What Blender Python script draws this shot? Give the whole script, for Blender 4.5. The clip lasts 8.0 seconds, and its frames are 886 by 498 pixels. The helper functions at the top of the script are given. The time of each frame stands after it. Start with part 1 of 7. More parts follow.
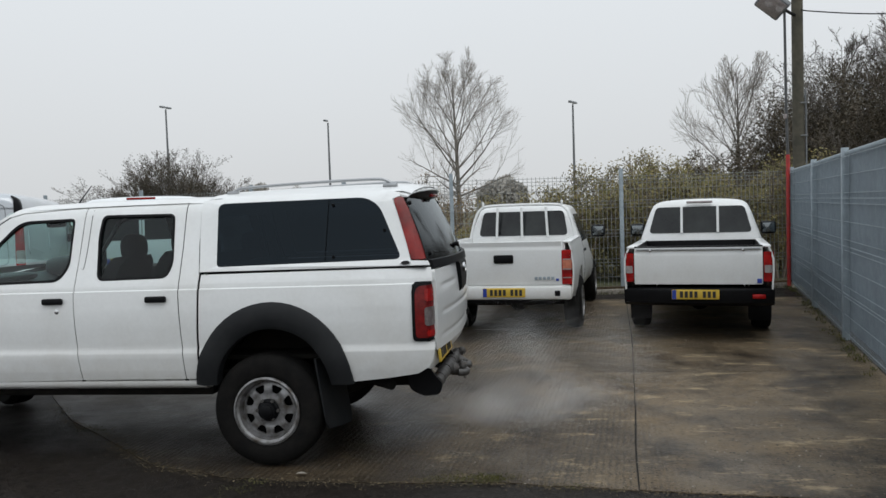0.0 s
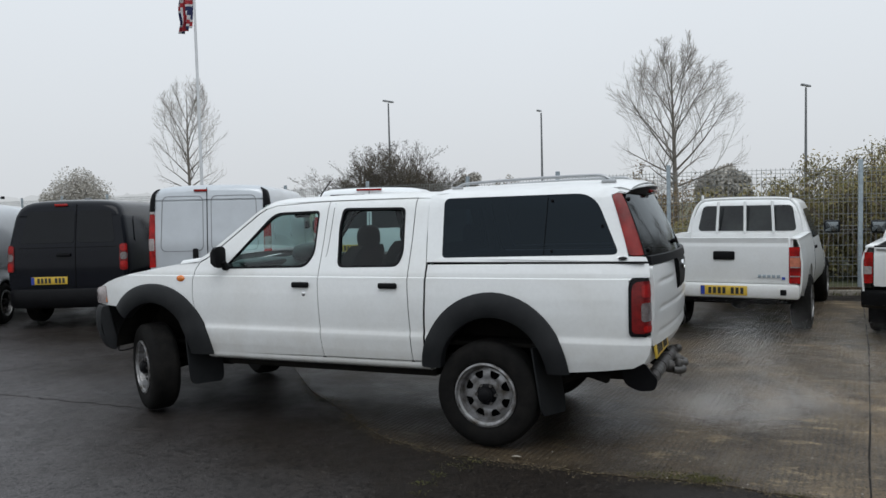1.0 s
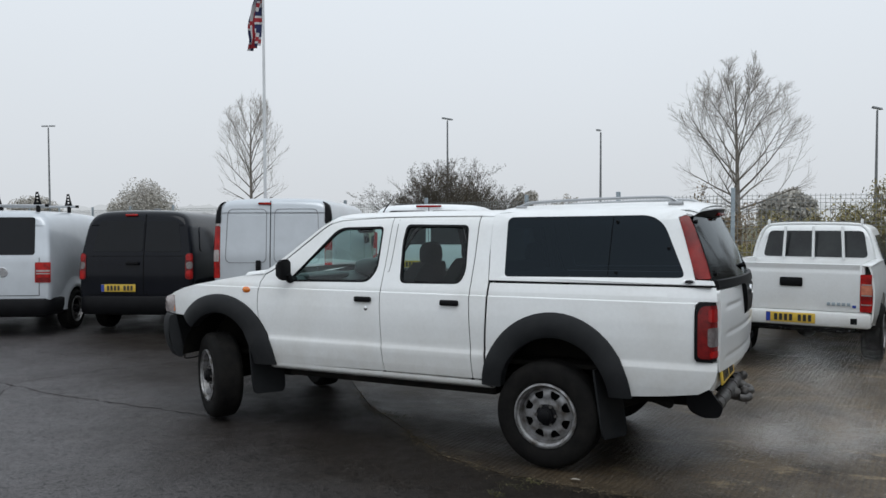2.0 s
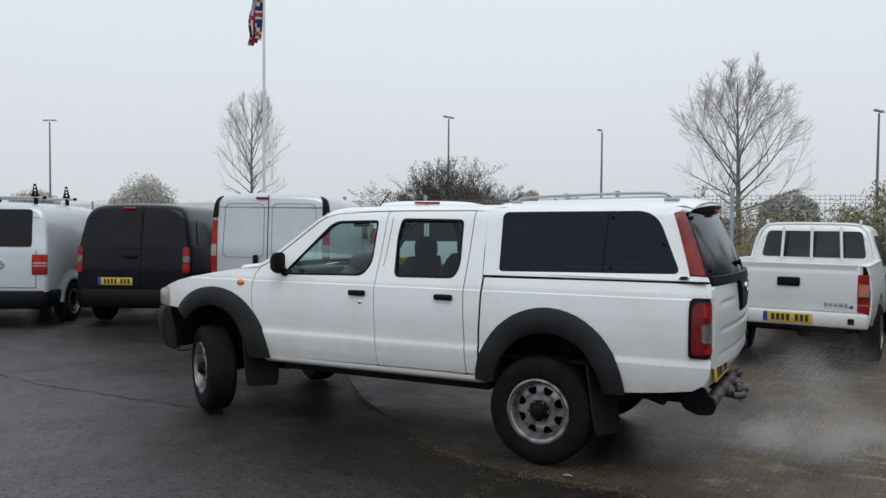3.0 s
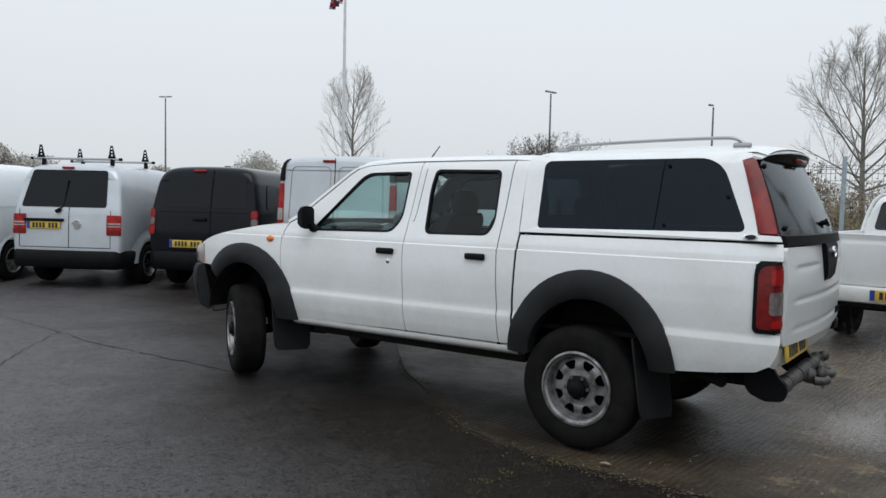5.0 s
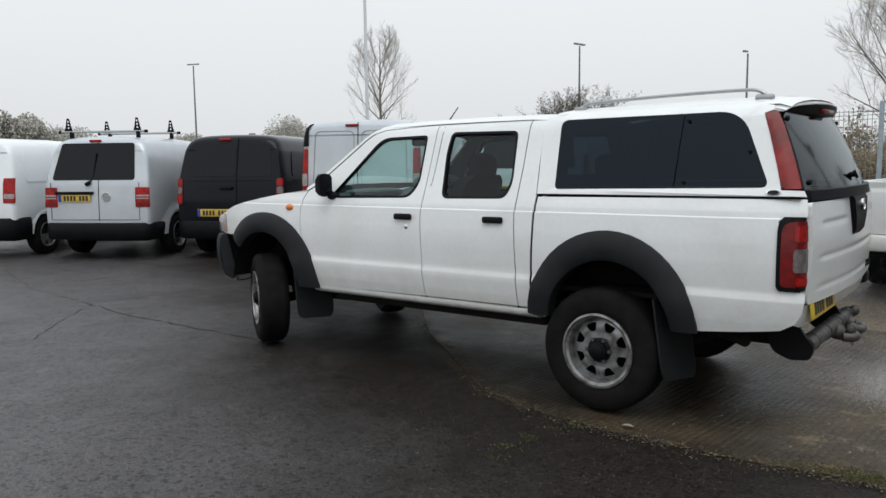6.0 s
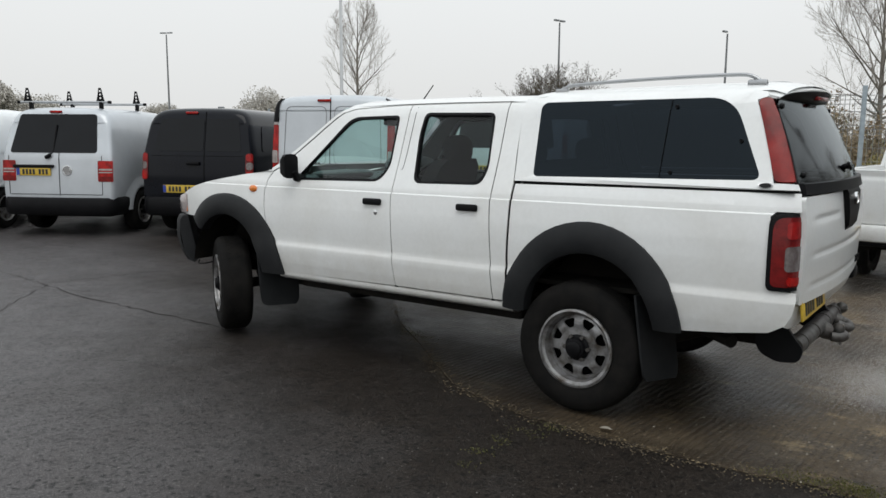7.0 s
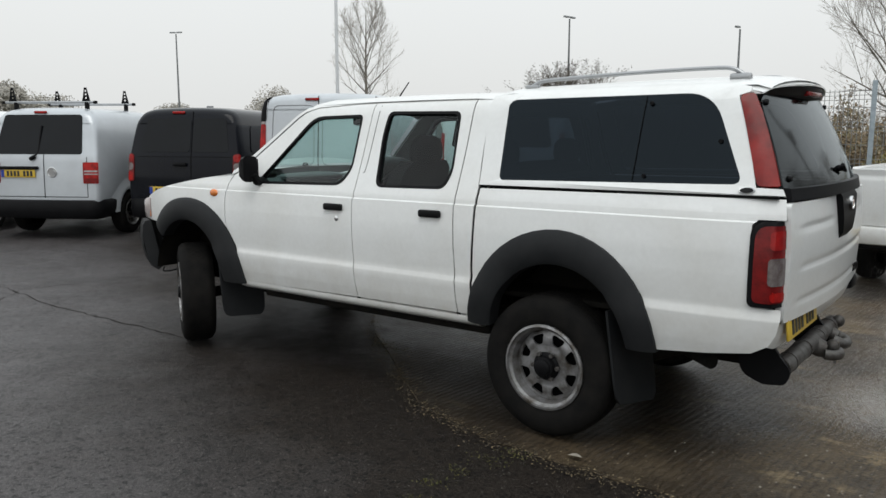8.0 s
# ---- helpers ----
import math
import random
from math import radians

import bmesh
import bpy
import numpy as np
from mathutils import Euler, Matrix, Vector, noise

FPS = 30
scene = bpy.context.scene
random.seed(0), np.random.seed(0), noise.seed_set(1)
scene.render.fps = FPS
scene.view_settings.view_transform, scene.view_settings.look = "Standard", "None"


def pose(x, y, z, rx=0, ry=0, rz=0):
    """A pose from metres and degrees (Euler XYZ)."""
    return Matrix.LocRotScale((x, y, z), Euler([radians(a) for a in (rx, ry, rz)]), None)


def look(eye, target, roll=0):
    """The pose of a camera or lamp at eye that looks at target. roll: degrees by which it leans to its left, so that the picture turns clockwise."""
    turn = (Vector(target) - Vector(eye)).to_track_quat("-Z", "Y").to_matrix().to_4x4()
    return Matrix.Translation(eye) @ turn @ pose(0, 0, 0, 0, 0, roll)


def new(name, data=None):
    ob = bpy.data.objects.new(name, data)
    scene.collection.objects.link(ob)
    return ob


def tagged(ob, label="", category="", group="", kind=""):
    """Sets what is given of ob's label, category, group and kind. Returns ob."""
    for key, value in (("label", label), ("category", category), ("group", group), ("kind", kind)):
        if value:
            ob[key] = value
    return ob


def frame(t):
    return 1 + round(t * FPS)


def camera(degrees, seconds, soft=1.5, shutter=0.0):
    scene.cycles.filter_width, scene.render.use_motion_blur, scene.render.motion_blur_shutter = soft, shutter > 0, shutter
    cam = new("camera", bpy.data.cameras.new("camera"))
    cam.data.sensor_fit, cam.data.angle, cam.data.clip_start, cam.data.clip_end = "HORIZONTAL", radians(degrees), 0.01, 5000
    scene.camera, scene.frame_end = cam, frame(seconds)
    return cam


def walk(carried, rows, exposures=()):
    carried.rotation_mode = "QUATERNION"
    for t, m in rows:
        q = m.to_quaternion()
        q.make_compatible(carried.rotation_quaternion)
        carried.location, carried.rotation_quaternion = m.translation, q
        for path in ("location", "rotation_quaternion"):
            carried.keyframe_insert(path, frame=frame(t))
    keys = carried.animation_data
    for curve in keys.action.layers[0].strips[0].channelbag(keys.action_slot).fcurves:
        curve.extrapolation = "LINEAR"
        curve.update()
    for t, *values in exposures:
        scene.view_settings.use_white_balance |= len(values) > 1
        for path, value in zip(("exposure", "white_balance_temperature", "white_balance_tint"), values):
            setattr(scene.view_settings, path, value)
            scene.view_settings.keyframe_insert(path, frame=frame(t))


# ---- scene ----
cam = camera(58.1, 8.0)
PATH = [
    (0, (1.921, -4.801, 1.646), (1.616, -2.827, 1.541), -1.87),
    (0.2, (1.947, -4.826, 1.653), (1.481, -2.885, 1.521), -0.18),
    (0.5, (1.953, -4.883, 1.669), (1.355, -2.98, 1.525), -0.09),
    (1, (1.914, -4.979, 1.69), (1.109, -3.152, 1.573), -1.41),
    (1.5, (1.866, -5.017, 1.701), (0.968, -3.231, 1.638), -0.72),
    (1.7, (1.865, -5.02, 1.699), (0.942, -3.247, 1.629), -0.42),
    (3, (1.897, -4.98, 1.661), (0.967, -3.211, 1.586), 0.48),
    (3.5, (1.868, -4.841, 1.611), (0.878, -3.105, 1.528), 1.37),
    (4, (1.826, -4.678, 1.6), (0.806, -2.96, 1.512), -0.23),
    (4.2, (1.862, -4.62, 1.58), (0.831, -2.909, 1.489), -0.83),
    (5.3, (2.041, -4.111, 1.46), (0.859, -2.504, 1.309), 1.65),
    (5.5, (2.054, -4.107, 1.469), (0.875, -2.502, 1.294), 0.85),
    (6, (2.059, -4.089, 1.509), (0.845, -2.517, 1.276), -0.66),
    (6.5, (2.031, -4.01, 1.534), (0.832, -2.445, 1.199), -0.85),
    (7, (1.905, -3.835, 1.553), (0.743, -2.234, 1.259), 0.35),
    (7.5, (1.852, -3.636, 1.557), (0.682, -2.047, 1.23), 0.55),
    (8, (1.931, -3.378, 1.565), (0.741, -1.798, 1.266), 0.05),
]
walk(cam, [(t, look(eye, target, roll)) for t, eye, target, roll in PATH],
     exposures=[(0, -0.2, 6450, 9), (1.5, -0.16, 6250, 9), (3.5, -0.18, 6250, 9), (5.5, -0.06, 6350, 9), (6.5, 0.0, 6600, 9), (8, 0.0, 6650, 8)])

# ---- world, sun and exposure ----
world = bpy.data.worlds.new("overcast")
scene.world = world
world.use_nodes = True
wn, wl = world.node_tree.nodes, world.node_tree.links
wn.clear()
w_out, w_bg = wn.new("ShaderNodeOutputWorld"), wn.new("ShaderNodeBackground")
w_sky, w_hsv, w_mix = wn.new("ShaderNodeTexSky"), wn.new("ShaderNodeHueSaturation"), wn.new("ShaderNodeMix")
w_sky.sky_type, w_sky.sun_disc = "NISHITA", False
w_sky.sun_elevation, w_sky.sun_rotation = radians(64), radians(140)
w_sky.air_density, w_sky.dust_density = 1.0, 6.0
w_hsv.inputs["Saturation"].default_value = 0.25
w_geo, w_sep, w_ramp = wn.new("ShaderNodeTexCoord"), wn.new("ShaderNodeSeparateXYZ"), wn.new("ShaderNodeValToRGB")
w_noise = wn.new("ShaderNodeTexNoise")
w_noise.inputs["Scale"].default_value, w_noise.inputs["Detail"].default_value = 1.4, 3.0
w_add = wn.new("ShaderNodeMath")
w_add.operation = "MULTIPLY_ADD"
w_add.inputs[1].default_value = 0.10
w_ramp.color_ramp.elements[0].position, w_ramp.color_ramp.elements[0].color = 0.02, (7.2, 7.3, 7.4, 1)
w_ramp.color_ramp.elements[1].position, w_ramp.color_ramp.elements[1].color = 0.75, (10.2, 10.9, 11.6, 1)
w_mix.data_type = "RGBA"
w_mix.inputs["Factor"].default_value = 0.9
wl.new(w_sky.outputs["Color"], w_hsv.inputs["Color"])
wl.new(w_geo.outputs["Generated"], w_sep.inputs["Vector"])
wl.new(w_geo.outputs["Generated"], w_noise.inputs["Vector"])
wl.new(w_noise.outputs["Fac"], w_add.inputs[0])
wl.new(w_sep.outputs["Z"], w_add.inputs[2])
wl.new(w_add.outputs["Value"], w_ramp.inputs["Fac"])
wl.new(w_hsv.outputs["Color"], w_mix.inputs["A"])
wl.new(w_ramp.outputs["Color"], w_mix.inputs["B"])
wl.new(w_mix.outputs["Result"], w_bg.inputs["Color"])
wl.new(w_bg.outputs["Background"], w_out.inputs["Surface"])
w_bg.inputs["Strength"].default_value = 0.112

sun = new("sun", bpy.data.lights.new("sun", "SUN"))
sun.data.energy, sun.data.angle, sun.data.color = 0.85, radians(40), (1.0, 0.98, 0.95)
sun.matrix_world = look((4.0, -4.8, 13), (0, 0, 0))


# ---- materials ----
def material(name, base, rough=0.5, metal=0.0, vary=0.0, scale=4.0, dark=None, bump=0.0, bump_scale=60.0, coat=0.0,
             fine=0.0, fine_scale=120.0, spread=(0.35, 0.65), rough_vary=0.0, spec=0.5):
    """A surface with a slow stain, a fine grain and a fine relief, in metres."""
    m = bpy.data.materials.new(name)
    m.use_nodes = True
    n, l = m.node_tree.nodes, m.node_tree.links
    b = n["Principled BSDF"]
    b.inputs["Base Color"].default_value = (*base, 1)
    b.inputs["Roughness"].default_value, b.inputs["Metallic"].default_value = rough, metal
    b.inputs["Coat Weight"].default_value, b.inputs["Coat Roughness"].default_value = coat, 0.06
    b.inputs["Specular IOR Level"].default_value = spec
    co = n.new("ShaderNodeTexCoord")
    if vary or rough_vary:
        t = n.new("ShaderNodeTexNoise")
        t.inputs["Scale"].default_value, t.inputs["Detail"].default_value, t.inputs["Roughness"].default_value = scale, 6, 0.62
        l.new(co.outputs["Object"], t.inputs["Vector"])
        r = n.new("ShaderNodeMapRange")
        r.inputs["From Min"].default_value, r.inputs["From Max"].default_value = spread
        l.new(t.outputs["Fac"], r.inputs["Value"])
        if vary:
            x = n.new("ShaderNodeMix")
            x.data_type = "RGBA"
            d = dark if dark else tuple(c * (1 - vary) for c in base)
            x.inputs["A"].default_value, x.inputs["B"].default_value = (*base, 1), (*d, 1)
            l.new(r.outputs["Result"], x.inputs["Factor"])
            last = x.outputs["Result"]
            if fine:
                t2 = n.new("ShaderNodeTexNoise")
                t2.inputs["Scale"].default_value, t2.inputs["Detail"].default_value = fine_scale, 3
                l.new(co.outputs["Object"], t2.inputs["Vector"])
                r2 = n.new("ShaderNodeMapRange")
                r2.inputs["From Min"].default_value, r2.inputs["From Max"].default_value = 0.3, 0.7
                r2.inputs["To Min"].default_value, r2.inputs["To Max"].default_value = 1 - fine, 1 + fine
                l.new(t2.outputs["Fac"], r2.inputs["Value"])
                y = n.new("ShaderNodeVectorMath")
                y.operation = "SCALE"
                l.new(last, y.inputs[0])
                l.new(r2.outputs["Result"], y.inputs["Scale"])
                last = y.outputs["Vector"]
            l.new(last, b.inputs["Base Color"])
        if rough_vary:
            r3 = n.new("ShaderNodeMapRange")
            r3.inputs["To Min"].default_value, r3.inputs["To Max"].default_value = rough, rough + rough_vary
            l.new(r.outputs["Result"], r3.inputs["Value"])
            l.new(r3.outputs["Result"], b.inputs["Roughness"])
    if bump:
        t = n.new("ShaderNodeTexNoise")
        t.inputs["Scale"].default_value, t.inputs["Detail"].default_value = bump_scale, 4
        l.new(co.outputs["Object"], t.inputs["Vector"])
        u = n.new("ShaderNodeBump")
        u.inputs["Strength"].default_value, u.inputs["Distance"].default_value = 1.0, bump
        l.new(t.outputs["Fac"], u.inputs["Height"])
        l.new(u.outputs["Normal"], b.inputs["Normal"])
    return m


def glass_material(name, tint, rough=0.02, ior=1.5, sheen=(1, 1, 1)):
    """Thin tinted glass: light goes straight through the tint, the rest mirrors."""
    m = bpy.data.materials.new(name)
    m.use_nodes = True
    n, l = m.node_tree.nodes, m.node_tree.links
    n.clear()
    out, mix, tr, gl, lw, pw, ma = (n.new("ShaderNode" + k) for k in ("OutputMaterial", "MixShader", "BsdfTransparent", "BsdfGlossy", "LayerWeight", "Math", "Math"))
    tr.inputs["Color"].default_value = (*tint, 1)
    gl.inputs["Roughness"].default_value, gl.inputs["Color"].default_value = rough, (*sheen, 1)
    lw.inputs["Blend"].default_value = 0.5
    pw.operation, ma.operation = "POWER", "MULTIPLY_ADD"
    f0 = ((ior - 1) / (ior + 1)) ** 2
    pw.inputs[1].default_value, ma.inputs[1].default_value, ma.inputs[2].default_value = 4.0, 1 - f0, f0
    l.new(lw.outputs["Facing"], pw.inputs[0])
    l.new(pw.outputs["Value"], ma.inputs[0])
    l.new(ma.outputs["Value"], mix.inputs["Fac"])
    l.new(tr.outputs["BSDF"], mix.inputs[1])
    l.new(gl.outputs["BSDF"], mix.inputs[2])
    l.new(mix.outputs["Shader"], out.inputs["Surface"])
    return m


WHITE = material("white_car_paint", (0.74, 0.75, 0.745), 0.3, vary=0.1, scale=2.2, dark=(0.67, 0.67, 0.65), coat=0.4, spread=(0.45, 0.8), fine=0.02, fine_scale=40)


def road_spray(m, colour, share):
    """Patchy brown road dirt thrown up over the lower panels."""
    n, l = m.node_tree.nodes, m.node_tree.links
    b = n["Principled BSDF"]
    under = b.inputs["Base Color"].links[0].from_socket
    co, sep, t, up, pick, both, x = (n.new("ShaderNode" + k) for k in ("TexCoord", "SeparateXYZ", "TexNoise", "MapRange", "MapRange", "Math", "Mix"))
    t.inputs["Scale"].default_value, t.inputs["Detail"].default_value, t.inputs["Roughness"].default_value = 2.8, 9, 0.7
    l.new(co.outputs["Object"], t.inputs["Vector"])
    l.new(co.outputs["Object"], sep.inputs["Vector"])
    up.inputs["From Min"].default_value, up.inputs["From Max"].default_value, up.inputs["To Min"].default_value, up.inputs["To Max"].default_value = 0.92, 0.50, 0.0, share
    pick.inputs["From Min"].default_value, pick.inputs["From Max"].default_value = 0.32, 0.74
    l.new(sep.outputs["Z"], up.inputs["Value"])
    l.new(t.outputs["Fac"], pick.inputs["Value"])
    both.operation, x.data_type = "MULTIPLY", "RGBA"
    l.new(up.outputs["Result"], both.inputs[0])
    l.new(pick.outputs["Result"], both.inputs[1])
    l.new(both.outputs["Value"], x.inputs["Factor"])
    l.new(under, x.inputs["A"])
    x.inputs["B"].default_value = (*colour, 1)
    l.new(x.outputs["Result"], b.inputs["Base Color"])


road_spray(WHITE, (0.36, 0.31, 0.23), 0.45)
WHITE2 = material("white_van_paint", (0.76, 0.78, 0.79), 0.35, vary=0.12, scale=1.6, coat=0.4, spread=(0.45, 0.8))
SILVER = material("silver_car_paint", (0.53, 0.56, 0.59), 0.30, metal=0.25, vary=0.12, scale=2.0, coat=0.6)
BLACK_PAINT = material("black_car_paint", (0.0040, 0.0046, 0.0078), 0.12, vary=0.4, scale=2.5, dark=(0.006, 0.007, 0.010), spec=0.20)
PLASTIC = material("dark_grey_plastic", (0.0095, 0.0105, 0.012), 0.6, vary=0.35, scale=5, dark=(0.017, 0.018, 0.019), spec=0.22, bump=0.0006, bump_scale=350)
BLACK = material("black_trim", (0.0075, 0.0075, 0.0085), 0.45, vary=0.3, scale=8, spec=0.11)
RUBBER = material("tyre_rubber", (0.006, 0.006, 0.006), 0.8, vary=0.5, scale=9, dark=(0.013, 0.012, 0.011), spec=0.1, bump=0.0008, bump_scale=90)
UNDER = material("underbody_black", (0.008, 0.008, 0.007), 0.9, vary=0.5, scale=7, dark=(0.016, 0.014, 0.012), spec=0.1)
GAP = material("gap_and_hollow_black", (0.004, 0.004, 0.004), 0.9, spec=0.1)
STEEL = material("silver_wheel_paint", (0.31, 0.31, 0.315), 0.36, metal=0.6, vary=0.45, scale=11, dark=(0.09, 0.078, 0.065), spread=(0.40, 0.66))
ALU = material("polished_rail", (0.42, 0.43, 0.44), 0.3, metal=0.8, vary=0.1, scale=8)
TOW = material("worn_tow_steel", (0.115, 0.113, 0.108), 0.55, metal=0.4, vary=0.5, scale=18, dark=(0.04, 0.032, 0.028), bump=0.001, bump_scale=60)
RED_LENS = material("red_lens", (0.42, 0.012, 0.010), 0.18, vary=0.4, scale=9, dark=(0.17, 0.006, 0.006), spec=0.3)
RED_DARK = material("dark_red_lens", (0.20, 0.010, 0.010), 0.2, vary=0.5, scale=15, dark=(0.10, 0.007, 0.007), spec=0.3)
CLEAR_LENS = material("clear_lens", (0.36, 0.31, 0.30), 0.12, vary=0.3, scale=30, coat=0.8)
SMOKED_LENS = material("dull_clear_lens", (0.17, 0.145, 0.14), 0.15, vary=0.4, scale=26, dark=(0.10, 0.075, 0.072), coat=0.5)
CANOPY_LIGHT = material("canopy_red_light", (0.27, 0.014, 0.011), 0.2, vary=0.5, scale=3.5, dark=(0.07, 0.007, 0.007), spec=0.3)
ORANGE = material("orange_lens", (0.75, 0.20, 0.02), 0.15, vary=0.2, scale=40, coat=0.8)
YELLOW = material("yellow_plate", (0.64, 0.43, 0.05), 0.4, vary=0.12, scale=10)
CRACK = material("dark_crack", (0.018, 0.016, 0.015), 0.9, vary=0.5, scale=9, dark=(0.034, 0.031, 0.030), spec=0.1)
INK = material("plate_ink", (0.02, 0.02, 0.02), 0.5)
BLUE = material("plate_blue", (0.02, 0.05, 0.30), 0.4)
SEAT = material("dark_seat_cloth", (0.014, 0.015, 0.017), 0.9, vary=0.3, scale=20, bump=0.001, bump_scale=300)
DASH = material("grey_dashboard", (0.035, 0.037, 0.040), 0.6, vary=0.2, scale=10)
CHROME = material("chrome", (0.7, 0.7, 0.7), 0.1, metal=1.0)
GLASS = glass_material("car_glass", (0.72, 0.89, 0.86), 0.02, 1.5)
GLASS_T = glass_material("tinted_car_glass", (0.52, 0.60, 0.60), 0.02, 1.36)
GLASS_D = glass_material("dark_privacy_glass", (0.024, 0.031, 0.042), 0.07, 1.36, (0.70, 0.86, 1.0))
GLASS_R = glass_material("dusty_rear_glass", (0.032, 0.035, 0.038), 0.10, 1.50, (0.62, 0.66, 0.68))
GLASS_V = material("van_dark_window", (0.005, 0.006, 0.008), 0.05, vary=0.3, scale=3, spec=0.24)
GLASS_P = material("dull_cab_window", (0.026, 0.030, 0.029), 0.12, vary=0.6, scale=2.6, dark=(0.010, 0.011, 0.012), spec=0.40)
FENCE_GREY = material("galvanised_grey_post", (0.36, 0.42, 0.46), 0.5, metal=0.1, vary=0.25, scale=9)
WIRE = material("galvanised_wire", (0.25, 0.265, 0.26), 0.5, metal=0.2, vary=0.2, scale=20)
SHEET = material("blue_grey_screen", (0.245, 0.29, 0.33), 0.7, vary=0.3, scale=2.4, dark=(0.17, 0.205, 0.235), bump=0.002, bump_scale=25, fine=0.08)
RED_PAINT = material("red_pole_paint", (0.50, 0.03, 0.025), 0.5, vary=0.35, scale=7, dark=(0.30, 0.03, 0.03))
WOOD_POLE = material("weathered_pole", (0.105, 0.095, 0.07), 0.9, vary=0.4, scale=6, dark=(0.06, 0.056, 0.043), bump=0.003, bump_scale=40)
LAMP_GREY = material("lamp_post_grey", (0.20, 0.21, 0.22), 0.5, metal=0.3, vary=0.2, scale=3)
FLAGPOLE = material("white_flagpole", (0.66, 0.67, 0.68), 0.4, vary=0.15, scale=4)
BARK = material("tree_bark", (0.19, 0.17, 0.145), 0.9, vary=0.4, scale=5, dark=(0.15, 0.135, 0.12))
# twig colour is paled to stand for the haze over distant trees
TWIG = material("tree_twigs", (0.31, 0.28, 0.245), 0.9, vary=0.3, scale=2)
TWIG_DARK = material("hedge_twigs", (0.20, 0.16, 0.125), 0.9, vary=0.4, scale=2)
THORN = material("thorn_twigs", (0.115, 0.10, 0.085), 0.9, vary=0.4, scale=2)


def leaf_material(name, a, b, c):
    """Leaves whose colour differs from leaf to leaf."""
    m = bpy.data.materials.new(name)
    m.use_nodes = True
    n, l = m.node_tree.nodes, m.node_tree.links
    p = n["Principled BSDF"]
    p.inputs["Roughness"].default_value = 0.7
    g, r = n.new("ShaderNodeNewGeometry"), n.new("ShaderNodeValToRGB")
    r.color_ramp.elements[0].color, r.color_ramp.elements[1].color = (*a, 1), (*c, 1)
    e = r.color_ramp.elements.new(0.55)
    e.color = (*b, 1)
    l.new(g.outputs["Random Per Island"], r.inputs["Fac"])
    l.new(r.outputs["Color"], p.inputs["Base Color"])
    return m


LEAF = leaf_material("hedge_leaves", (0.10, 0.092, 0.028), (0.16, 0.14, 0.045), (0.25, 0.195, 0.07))
LEAF_BROWN = leaf_material("autumn_leaves", (0.14, 0.10, 0.055), (0.20, 0.14, 0.075), (0.13, 0.12, 0.06))
LEAF_DARK = leaf_material("dark_ivy_leaves", (0.11, 0.10, 0.058), (0.16, 0.135, 0.078), (0.22, 0.165, 0.10))
LEAF_THICKET = leaf_material("thicket_leaves", (0.045, 0.038, 0.023), (0.066, 0.054, 0.032), (0.10, 0.075, 0.044))
GRIT = material("pale_grit", (0.36, 0.33, 0.28), 0.8, vary=0.4, scale=30)
GRASS_BLADE = leaf_material("moss_and_grass", (0.040, 0.044, 0.010), (0.085, 0.088, 0.020), (0.13, 0.115, 0.035))


